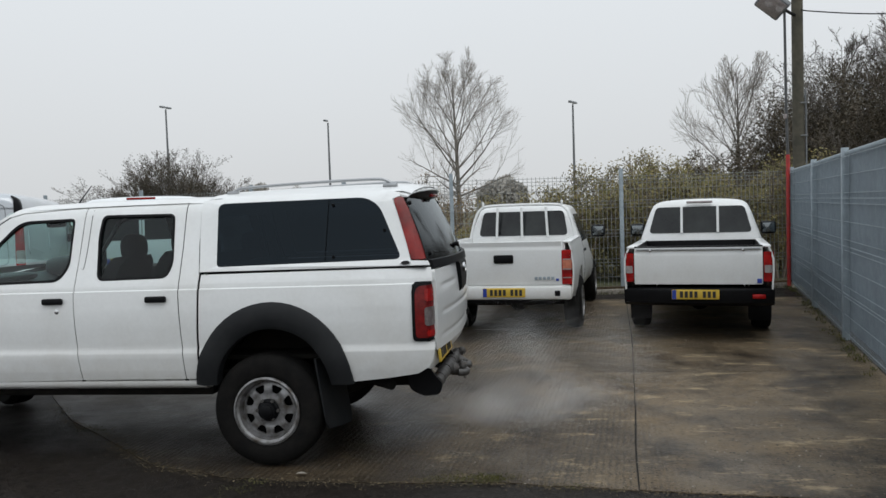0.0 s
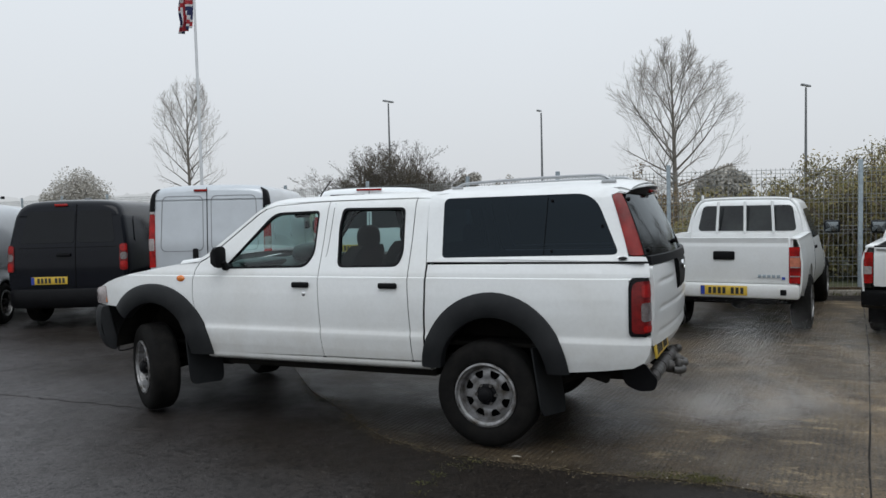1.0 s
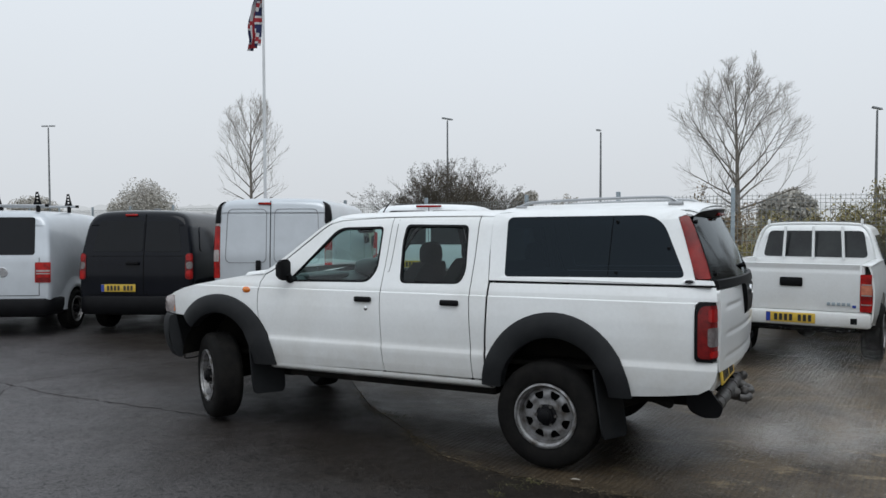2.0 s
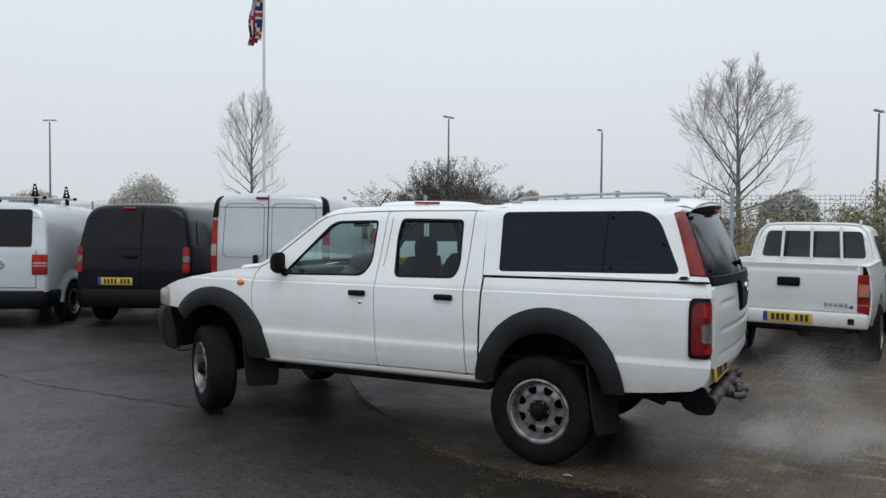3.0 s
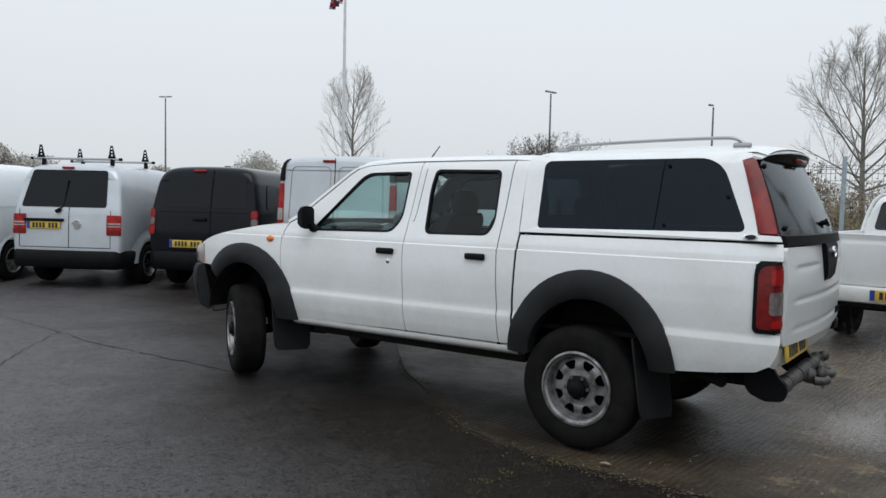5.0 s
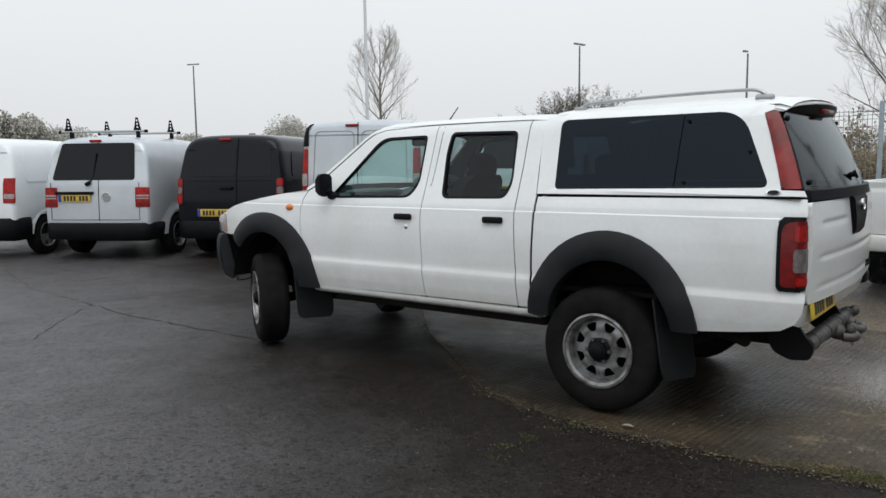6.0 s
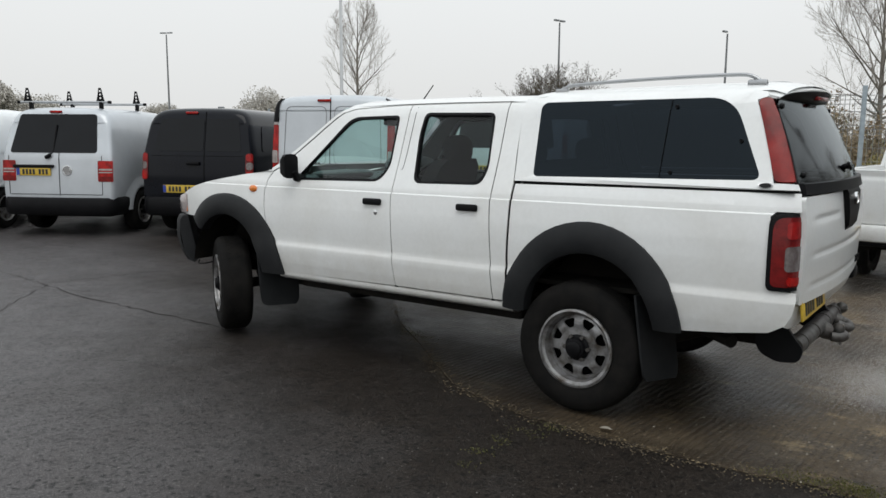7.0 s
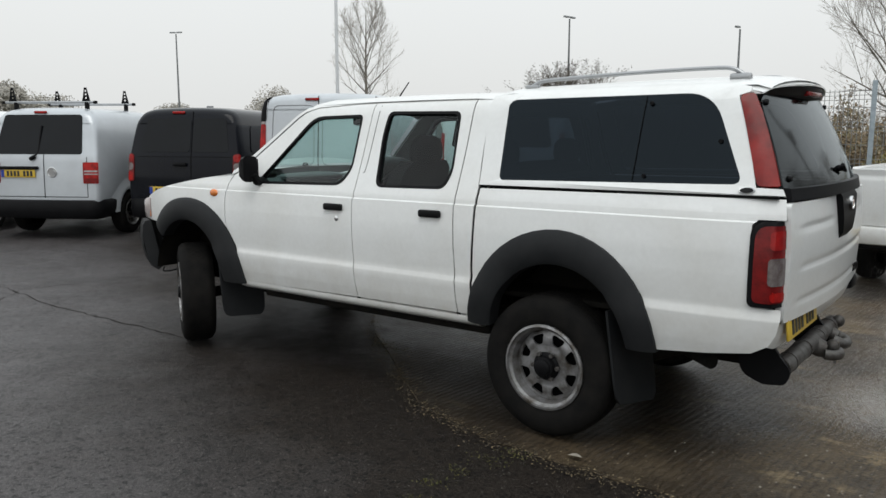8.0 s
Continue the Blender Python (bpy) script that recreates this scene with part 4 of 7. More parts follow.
    def visor(rows, width):
        out_ = []
        for y in np.linspace(-width, width, 19):
            zr, back = lerp(crest, abs(y)), 0.11 * (y / 0.6) ** 2
            out_.append([(x - back * k, y, zr - d * (1 - 0.35 * (y / 0.6) ** 2)) for x, k, d in rows])
        return loft(out_)
    spo = part("rear_spoiler", visor(((0.86, 0.2, 0.004), (0.95, 0.8, 0.010), (1.012, 1, 0.030), (1.012, 1, 0.038), (0.88, 0.3, 0.036)), 0.57), WHITE, car, "white canopy rear spoiler")
    part("spoiler_underside", visor(((0.86, 0.3, 0.040), (1.004, 1, 0.042), (0.992, 1, 0.075), (0.965, 0.9, 0.098), (0.86, 0.4, 0.11)), 0.555), BLACK, spo, "glossy black spoiler underside")
    part("brake_light", blocks(((0.99, 0, 1.690), (0.03, 0.26, 0.022), 0.006)), RED_DARK, spo, "red high brake light")
    # canopy rear glass
    def rear_glass(y, z):
        return (1.158 - 0.095 * abs(y / 0.735) ** 2.2 - 0.40 * (z - 1.26) * (0.95 + 0.6 * (z - 1.26)), y, z)
    gl = rounded([(-0.735, 1.262), (0.735, 1.262), (0.60, 1.675), (-0.60, 1.675)], [0.03, 0.03, 0.08, 0.08])
    part("rear_window", sheet(gl, rear_glass, (1, 0, 0), (), 0.008, 0.07), GLASS_R, car, "dark domed canopy rear window")
    catch = bmesh.new()
    tube(catch, [(1.115, 0, 1.33), (1.152, 0, 1.335)], 0.016, 10)
    tube(catch, [(1.152, -0.03, 1.35), (1.154, 0.036, 1.318)], 0.009, 8)
    part("rear_catch", catch, BLACK, car)
    for y in (-0.60, 0.60):
        for z, yy in ((1.31, 0.66), (1.64, 0.57)):
            k = bmesh.new()
            p = rear_glass(math.copysign(yy, y), z)
            lathe(k, [(0.0001, -0.012), (0.012, -0.012), (0.014, 0.004)], (0, 0, 0), 12)
            bmesh.ops.transform(k, matrix=Matrix.Translation(p) @ Matrix.Rotation(radians(90), 4, "Z"), verts=k.verts[:])
            part("glass_bolt", k, BLACK, car)
    # rear frame strip, tailgate, bumper step, plate
    part("glass_strip", loft([[(1.13 - 0.095 * abs(y / 0.75) ** 2.2 + dx, y, z) for dx, z in ((0.0, 1.275), (0.045, 1.27), (0.055, 1.22), (0.0, 1.205))] for y in np.linspace(-0.725, 0.725, 15)]), BLACK, car, "black strip under the rear glass")
    tg = rounded([(-0.785, 0.70), (0.785, 0.70), (0.79, 1.212), (-0.79, 1.212)], 0.02)
    def tail_face(y, z):
        groove = sum(0.008 * math.exp(-((z - g) / 0.012) ** 2) * (1 if 0.26 < abs(y) < 0.62 or g < 1.0 and abs(y) < 0.6 else 0) for g in (1.10, 0.93, 0.775))
        return (1.098 + 0.052 * (1 - (y / 0.79) ** 2) + 0.02 * math.exp(-((z - 1.02) / 0.25) ** 2) - groove, y, z)
    gate = part("tailgate", sheet(tg, tail_face, (1, 0, 0), (), 0.04, 0.06, 0.012), WHITE, car, "white pressed tailgate")
    hd = loft([[(1.15 + dx, y * w, z) for y, w in ((-0.5, wz), (0.5, wz))] + [(1.12, 0.5 * wz, z), (1.12, -0.5 * wz, z)] for z, wz, dx in ((1.235, 0.34, 0.02), (1.20, 0.34, 0.04), (1.10, 0.28, 0.045), (1.03, 0.23, 0.04), (1.0, 0.20, 0.02))])
    hdl = part("tailgate_handle", hd, BLACK, gate, "black tailgate handle panel")
    part("handle_emblem", lathe_x(0.034, 1.200, 1.165), CHROME, hdl, "round chrome emblem")
    cu = bpy.data.curves.new("badge", "FONT")
    cu.body, cu.size, cu.extrude, cu.align_x, cu.align_y = "2.5Di", 0.062, 0.003, "CENTER", "CENTER"
    tmp = bpy.data.objects.new("badge", cu)
    letters = bmesh.new()
    letters.from_mesh(tmp.to_mesh())
    tmp.to_mesh_clear()
    bpy.data.objects.remove(tmp)
    bmesh.ops.transform(letters, matrix=Matrix(((0, 0, 1, 1.136), (1, 0, 0, 0.58), (0, 1, 0, 0.765), (0, 0, 0, 1))), verts=letters.verts[:])
    part("model_badge", letters, BLACK, gate, "small dark engine badge letters")
    val = rounded([(-0.83, 0.60), (-0.74, 0.572), (-0.30, 0.58), (-0.05, 0.60), (0.10, 0.585), (0.60, 0.59), (0.80, 0.61), (0.83, 0.762), (0.797, 0.762), (0.79, 0.692), (-0.79, 0.692), (-0.797, 0.762), (-0.83, 0.762)], 0.02)
    part("rear_valance", sheet(val, lambda y, z: (1.108 - 0.05 * abs(y / 0.84) ** 8 - 0.40 * max(0, 0.66 - z), y, z), (1, 0, 0), (), 0.06), WHITE, car, "white rounded rear valance")
    plate(car, (1.108, -0.475, 0.668), 0, -6, 0.52, False)
    part("corner_trim", blocks(((1.085, 0.735, 0.655), (0.06, 0.13, 0.08), 0.02)), BLACK, car, "black lower corner trim")
    for s in (-1, 1):
        y = -0.58 if s < 0 else 0.24
        side_v = rounded([(0.86, 0.60), (0.87, 0.44), (0.895, 0.395), (0.98, 0.36), (1.08, 0.372), (1.102, 0.44), (1.055, 0.495), (1.02, 0.545), (1.0, 0.60)], 0.025, 3)
        part("tow_bracket", loft([[(x, y + dy, z) for x, z in side_v] for dy in (-0.012, 0.0, 0.012)]), BLACK, car, "black tow bracket plate", 30)
    tw = bmesh.new()
    tube(tw, [(1.050, -0.57, 0.443), (1.050, 0.50, 0.443)], 0.045, 18)
    for y in (-0.44, -0.16, 0.13, 0.40):
        tube(tw, [(1.050, y - 0.008, 0.443), (1.050, y + 0.008, 0.443)], 0.049, 18)
    tb = part("tow_bar", tw, TOW, car, "worn grey tubular tow bar")
    bl = bmesh.new()
    tube(bl, [(1.050, 0.02, 0.433), (1.095, 0.02, 0.413), (1.130, 0.02, 0.408)], [0.05, 0.046, 0.04], 12)
    tube(bl, smooth_line([(1.130, -0.05, 0.403), (1.170, -0.03, 0.398), (1.185, 0.02, 0.398), (1.170, 0.07, 0.398), (1.130, 0.09, 0.403)], 3), 0.026, 10)
    bmesh.ops.create_uvsphere(bl, u_segments=16, v_segments=10, radius=0.032, matrix=Matrix.Translation((1.155, 0.02, 0.438)))
    part("tow_ball", bl, TOW, tb, "worn steel tow ball")
    pin = bmesh.new()
    tube(pin, [(1.170, 0.02, 0.348), (1.170, 0.02, 0.463)], 0.011, 10)
    part("tow_pin", pin, CHROME, tb, "bright steel hitch pin")
    jaw = bmesh.new()
    tube(jaw, [(1.055, 0.34, 0.428), (1.115, 0.34, 0.408)], [0.045, 0.036], 12)
    tube(jaw, smooth_line([(1.105, 0.28, 0.403), (1.145, 0.29, 0.388), (1.160, 0.34, 0.383), (1.145, 0.39, 0.388), (1.105, 0.40, 0.403)], 3), 0.028, 10)
    bmesh.ops.create_uvsphere(jaw, u_segments=14, v_segments=9, radius=0.034, matrix=Matrix.Translation((1.090, 0.47, 0.468)))
    part("tow_jaw", jaw, TOW, tb, "worn steel tow pin jaw")
    # front bumper
    fb = []
    plan = [(0.0, -3.80), (0.3, -3.80), (0.55, -3.775), (0.70, -3.715), (0.785, -3.63), (0.815, -3.565), (0.825, -3.535)]
    plan = smooth_line([(-y, x) for y, x in plan[:0:-1]] + plan, 3)
    for y, x in plan:
        fb.append([(x + dx * (1 if abs(y) < 0.7 else 0.5), y * q, z) for dx, q, z in ((0.06, 0.96, 0.862), (0.012, 1.0, 0.856), (-0.022, 1.014, 0.82), (-0.032, 1.018, 0.74), (-0.024, 1.014, 0.66), (0.012, 0.995, 0.57), (0.07, 0.965, 0.50), (0.12, 0.93, 0.475), (0.16, 0.90, 0.50))])
    part("front_bumper", loft(fb), PLASTIC, car, "dark grey wrap-round front bumper")
    for s in (-1, 1):
        eye = bmesh.new()
        tube(eye, smooth_line([(-3.50, s * 0.70, 0.485), (-3.47, s * 0.73, 0.462), (-3.38, s * 0.72, 0.472), (-3.33, s * 0.68, 0.49)], 4), 0.006, 6)
        part("bumper_stay", eye, BLACK, car)
    part("grille", blocks(((-3.70, 0, 0.945), (0.06, 1.0, 0.15), 0.02)), BLACK, car)
    # windscreen and cab rear window
    ws = rounded([(-1, 0), (1, 0), (1, 1), (-1, 1)], 0.08)
    part("windscreen", sheet(ws, lambda u, v: (-2.46 + 0.50 * v - (0.16 - 0.05 * v) * (1 - u * u), u * (0.745 - 0.165 * v), 1.275 + 0.41 * v), (-1, 0, 1), (), 0, 0.2, 0.2), GLASS, car, "windscreen glass").visible_shadow = False
    part("cab_rear_wall", sheet(rounded([(-0.78, 0.5), (0.78, 0.5), (0.60, 1.69), (-0.60, 1.69)], 0.05), lambda u, v: (-0.47, u, v), (1, 0, 0), [rounded([(-0.60, 1.26), (0.60, 1.26), (0.50, 1.60), (-0.50, 1.60)], 0.06)], 0.02, 0.4, 0.4), WHITE, car)
    # canopy and bed inside
    part("bed_floor", blocks(((0.32, 0, 0.66), (1.5, 1.46, 0.03), 0.005)), UNDER, car)
    part("bed_front_wall", blocks(((-0.41, 0, 0.95), (0.03, 1.5, 0.55), 0.005)), UNDER, car)
    # cab inside
    part("cab_floor", blocks(((-1.5, 0, 0.56), (2.1, 1.5, 0.04), 0.005)), DASH, car)
    part("dashboard", loft([[(x, y, z) for x, z in ((-2.48, 1.0), (-2.46, 1.20), (-2.25, 1.215), (-2.12, 1.15), (-2.10, 0.95), (-2.25, 0.8))] for y in (-0.72, -0.3, 0.3, 0.72)]), DASH, car, "grey dashboard")
    part("binnacle", cushion((-2.14, 0.37, 1.245), (0.30, 0.46, 0.17), 3), DASH, car, "dark grey instrument cowl")
    part("glove_shelf", cushion((-2.22, -0.34, 1.205), (0.30, 0.52, 0.07), 3), DASH, car)
    stw = bmesh.new()
    ringp = [(-2.02 + 0.10 * math.sin(a), 0.36 + 0.18 * math.cos(a), 1.10 + 0.155 * math.sin(a)) for a in (2 * math.pi * k / 24 for k in range(25))]
    tube(stw, ringp, 0.016, 8, False)
    tube(stw, [(-2.02, 0.36, 1.10), (-2.15, 0.36, 1.05)], [0.05, 0.03], 8)
    part("steering_wheel", stw, BLACK, car)
    mr = blocks(((-2.02, 0.02, 1.60), (0.04, 0.22, 0.07), 0.02))
    part("rear_view_mirror", mr, BLACK, car)
    for y in (-0.37, 0.37):
        st = cushion((-1.55, y, 0.83), (0.54, 0.52, 0.18), 4)
        seat = part("front_seat", st, SEAT, car, "dark cloth front seat")
        bk = loft([[(-1.36 + 0.20 * t + dx, y + yy * w, 0.84 + 0.50 * t) for dx, yy in ((-0.06, -1), (-0.08, 0), (-0.06, 1), (0.05, 1), (0.06, 0), (0.05, -1))] for t, w in ((0, 0.25), (0.2, 0.265), (0.6, 0.26), (0.9, 0.22), (1.0, 0.16))])
        part("backrest", bk, SEAT, seat)
        part("headrest", cushion((-1.15, y, 1.40), (0.12, 0.28, 0.20), 2.6), SEAT, seat)
    rs = part("rear_bench", blocks(((-0.80, 0, 0.83), (0.42, 1.30, 0.14), 0.04)), SEAT, car, "dark cloth rear bench")
    part("backrest", cushion((-0.58, 0, 1.07), (0.16, 1.34, 0.54), 5), SEAT, rs)
    for y in (-0.38, 0.38):
        part("headrest", cushion((-0.57, y, 1.39), (0.11, 0.27, 0.17), 2.6), SEAT, rs)
    for y in (-0.62, 0.62):
        part("door_card", blocks(((-1.40, math.copysign(0.79, y), 0.87), (2.0, 0.03, 0.62), 0.01)), DASH, car)
    # underbody
    # the last, widest block is an unseen pan added to keep light out
    ch = blocks(((-1.15, -0.45, 0.47), (4.1, 0.09, 0.12), 0.01), ((-1.15, 0.45, 0.47), (4.1, 0.09, 0.12), 0.01), ((-1.4, 0, 0.40), (0.6, 0.5, 0.16), 0.04), ((-0.75, 0.0, 0.43), (0.8, 0.75, 0.16), 0.04),
                ((-1.1, 0, 0.55), (3.9, 1.3, 0.03), 0.005), ((-2.9, 0, 0.45), (0.7, 0.7, 0.3), 0.05), ((-1.48, 0, 0.50), (1.76, 1.58, 0.03), 0.005))
    part("chassis", ch, UNDER, car, "black ladder chassis with an added light-blocking pan")
    # unseen blocks added to keep light off the ground under the cab
    part("tank_light_block", blocks(((-0.98, 0.40, 0.385), (0.95, 0.52, 0.23), 0.05)), UNDER, car)
    part("gearbox_light_block", blocks(((-1.95, 0.05, 0.40), (0.85, 0.42, 0.26), 0.06)), UNDER, car)
    ax = bmesh.new()
    tube(ax, [(0, -0.66, 0.345), (0, 0.66, 0.345)], 0.045, 12)
    part("rear_axle", ax, UNDER, car)
    dh = bmesh.new()
    bmesh.ops.create_uvsphere(dh, u_segments=14, v_segments=10, radius=0.14, matrix=Matrix.Translation((0.02, 0.05, 0.345)))
    part("differential", dh, UNDER, car)
    ax = bmesh.new()
    tube(ax, [(-2.95, -0.66, 0.345), (-2.95, 0.66, 0.345)], 0.04, 10)
    part("front_axle", ax, UNDER, car)
    for y in (-0.5, 0.5):
        ls = bmesh.new()
        tube(ls, smooth_line([(-0.62, y, 0.44), (-0.3, y, 0.34), (0, y, 0.30), (0.3, y, 0.34), (0.66, y, 0.48)], 4), 0.028, 8)
        part("leaf_spring", ls, UNDER, car)
    ex = bmesh.new()
    tube(ex, smooth_line([(-1.2, -0.30, 0.36), (-0.3, -0.36, 0.44), (0.3, -0.42, 0.50), (0.58, -0.60, 0.49), (0.80, -0.76, 0.475)], 5), 0.034, 12)
    part("exhaust_pipe", ex, UNDER, car, "dark rusty exhaust pipe")
    an = bmesh.new()
    tube(an, [(-2.23, 0.56, 1.66), (-2.16, 0.57, 1.78), (-2.06, 0.58, 1.90)], [0.007, 0.006, 0.004], 6)
    part("aerial", an, BLACK, car)
    return car


def lathe_x(r, x, z, y=0.0, seg=24):
    """A small round boss that faces +x."""
    bm = bmesh.new()
    lathe(bm, [(0.0001, -0.006), (r * 0.55, -0.006), (r * 0.6, -0.001), (r * 0.8, -0.001), (r * 0.86, -0.007), (r, -0.005), (r, 0.01)], (0, 0, 0), seg, -1)
    bmesh.ops.transform(bm, matrix=Matrix.Translation((x, y, z)) @ Matrix.Rotation(radians(-90), 4, "Z"), verts=bm.verts[:])
    return bm


double_cab_pickup()


# ---- the vans and pickups parked beyond ----
MIRROR = material("mirror_glass", (0.20, 0.22, 0.23), 0.08, metal=0.9)
PALE_AMBER = material("faded_amber_lens", (0.60, 0.20, 0.12), 0.2, vary=0.3, scale=30, coat=0.5)
GROOVE = material("groove_shade_grey", (0.20, 0.205, 0.215), 0.5)


def van_body(L, W, H, top, cs, lean, z0=0.22, plan=None):
    """The skin of a van: rear at x = 0, nose at x = -L. top: roof height along x; cs: (height share, width share); lean: (z, x) of the rear face."""
    line = smooth_line(cs, 4)
    plan = plan or [(-L, 0.72), (-L + 0.15, 0.86), (-L + 0.6, 0.97), (-L + 1.2, 1.0), (0, 1.0)]
    xs = [0.0, -0.012, -0.04, -0.09, -0.2, -0.5] + list(np.linspace(-0.9, -L * 0.6, 6)) + list(np.linspace(-L * 0.66, -L + 0.12, 10)) + [-L + 0.04, -L]
    inset = {0.0: 0.052, -0.012: 0.028, -0.04: 0.008}
    secs = []
    for x in xs:
        zt = lerp(top, x)
        k = lerp(plan, x)
        i = inset.get(x, 0.0)
        ring = []
        for s, h in line:
            z = z0 + (zt - z0) * s
            hw = W / 2 * k * h
            ring.append((hw - i if hw > i * 2 else hw * 0.5, z - (i if s > 0.9 else 0)))
        pts = [(x + lerp(lean, z) * max(0, 1 + x / 1.2), -h, z) for h, z in ring] + [(x + lerp(lean, z) * max(0, 1 + x / 1.2), h, z) for h, z in ring[::-1]]
        secs.append(pts)

    def side(x, z):
        zt = lerp(top, x)
        s = (z - z0) / (zt - z0)
        return W / 2 * lerp(plan, x) * float(np.interp(s, [p[0] for p in line], [p[1] for p in line]))
    return loft(secs, False, (True, True)), side


def on_rear(lean, off=0.005):
    return lambda y, z: (lerp(lean, z) + off, y, z)


def van(name, x, y, heading, label, paint, L, W, H, wheels, tyre, shape, z0=0.33, lean=None, paint_bumper=False, style="hubcap", group="parked vans"):
    """A van whose rear middle stands at x, y and whose nose points to heading (degrees from +x)."""
    car = thing("van", x, y, 0, heading - 180, label, "van", group)
    nose = shape["nose"]
    top = [(-L, 0.72)] + nose + [(-0.35, H), (-0.12, H - 0.012), (0, H - 0.05)]
    cs = shape.get("cs", [(0, 0.93), (0.06, 0.97), (0.2, 1.0), (0.40, 1.0), (0.55, 0.985), (0.75, 0.935), (0.88, 0.885), (0.95, 0.80), (0.985, 0.64), (0.997, 0.35), (1.0, 0.03)])
    lean = lean or [(0.3, 0.0), (0.8, -0.01), (1.1, -0.03), (H, -0.22)]
    body, side = van_body(L, W, H, top, cs, lean, z0)
    part("body", body, paint, car, angle=45)
    for wx in wheels:
        for s in (-1, 1):
            wheel(car, (wx, s * (W / 2 - (0.06 if shape.get("bulge") else 0.092)), tyre), tyre, 0.2, tyre * 0.62, s, style)
            rings = []
            flare = ((tyre + 0.095, -0.03), (tyre + 0.095, 0.006), (tyre + 0.055, 0.014), (tyre + 0.045, -0.03))
            if shape.get("bulge"):
                flare = ((tyre + 0.24, -0.03), (tyre + 0.235, 0.001), (tyre + 0.17, 0.008), (tyre + 0.11, 0.028), (tyre + 0.075, 0.042), (tyre + 0.045, 0.040), (tyre + 0.04, -0.03))
            for k in range(15):
                a = radians(180 * k / 14)
                rings.append([(wx + r * math.cos(a), s * (side(wx, 0.6) + o), max(z0 + 0.02, tyre + r * math.sin(a))) for r, o in flare])
            arch_mat = BLACK if shape.get("dark_arch") else paint
            part("wheel_arch", loft(rings, True, (True, True)), arch_mat, car, angle=60)
            # flat black sheet over the body stands in for the shaded wheel hollow
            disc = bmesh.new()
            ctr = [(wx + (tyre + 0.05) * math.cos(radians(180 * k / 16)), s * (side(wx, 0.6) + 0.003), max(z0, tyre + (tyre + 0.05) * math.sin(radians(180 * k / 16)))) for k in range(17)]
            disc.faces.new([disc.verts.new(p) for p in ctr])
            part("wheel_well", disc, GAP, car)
    # bumper wrapped round the rear corners, and underside
    zb = shape["bumper"]
    hb = W / 2 + 0.004
    path = smooth_line([(wheels[0] + tyre + 0.09, -hb), (-0.22, -hb - 0.004), (-0.06, -hb + 0.02), (0.045, -hb + 0.13), (0.085, -hb * 0.5), (0.09, 0.0), (0.085, hb * 0.5), (0.045, hb - 0.13), (-0.06, hb - 0.02), (-0.22, hb + 0.004), (wheels[0] + tyre + 0.09, hb)], 3)
    rings = []
    for q, (px, py) in enumerate(path):
        a, b_ = path[max(0, q - 1)], path[min(len(path) - 1, q + 1)]
        d = Vector((b_[0] - a[0], b_[1] - a[1])).normalized()
        nx, ny = d.y, -d.x
        rings.append([(px + nx * o, py + ny * o, z) for o, z in ((-0.07, zb[1] + 0.012), (-0.01, zb[1] + 0.012), (0.012, zb[1] - 0.02), (0.016, (zb[0] + zb[1]) / 2), (0.006, zb[0] + 0.03), (-0.02, zb[0]), (-0.07, zb[0]))])
    part("rear_bumper", loft(rings), paint if paint_bumper else BLACK, car, "dark plastic rear bumper")
    part("underside", blocks(((-L / 2, 0, z0 - 0.02), (L - 0.7, W * 0.72, 0.14), 0.03)), UNDER, car)
    # rear windows and lamps
    for q in shape.get("windows", ()):
        part("rear_window", sheet(rounded(q, 0.05), on_rear(lean, 0.006), (1, 0, 0), (), 0.01), GLASS_V, car, "dark tinted rear door window")
    for q in shape.get("seams", ()):
        part("door_seam", sheet([(q[0] - q[4], q[1]), (q[2] + q[4], q[1]), (q[2] + q[4], q[3]), (q[0] - q[4], q[3])], on_rear(lean, 0.0045), (1, 0, 0), (), 0.004, 0.3, 0.1), GAP, car)
    # flat grey ring whose tone stands for the shade in a pressed groove
    for pts in shape.get("outlines", ()):
        o = rounded(pts, 0.09)
        cx, cz = sum(p[0] for p in o) / len(o), sum(p[1] for p in o) / len(o)
        inner = [(p[0] - math.copysign(min(0.008, abs(p[0] - cx)), p[0] - cx), p[1] - math.copysign(min(0.008, abs(p[1] - cz)), p[1] - cz)) for p in o]
        part("door_groove_shade", sheet(o, on_rear(lean, 0.0045), (1, 0, 0), [inner], 0.003), GROOVE, car)
    for pts in shape.get("pressings", ()):
        o = rounded(pts, 0.07)
        part("door_pressing", sheet(o, on_rear(lean, 0.012), (1, 0, 0), (), 0.014), paint, car)
    for s in (-1, 1):
        lamps = []
        for (y0, z0_, y1, z1, m) in shape["lamps"]:
            def corner(u, v, s=s):
                s1, r = side(-0.09, v) - 0.050, 0.055
                t = max(0.0, u - s1)
                a = min(t / r, math.pi / 2)
                if t <= 0:
                    return (lerp(lean, v) + 0.007 + lift, s * u, v)
                return (lerp(lean, v) - 0.048 + (r + lift) * math.cos(a) - max(0.0, t - r * math.pi / 2), s * (s1 + (r + lift) * math.sin(a)), v)
            lift = 0.004 if lamps else 0.0
            b = sheet(rounded([(y0, z0_), (y1, z0_), (y1, z1), (y0, z1)], shape.get("lamp_r", 0.02)), corner, (1, s * 0.6, 0), (), 0.02, 0.012, 0.1)
            if lamps:
                part("lamp_lens", b, m, lamps[0])
            else:
                lamps.append(part("tail_lamp", b, m, car, "red tail lamp"))
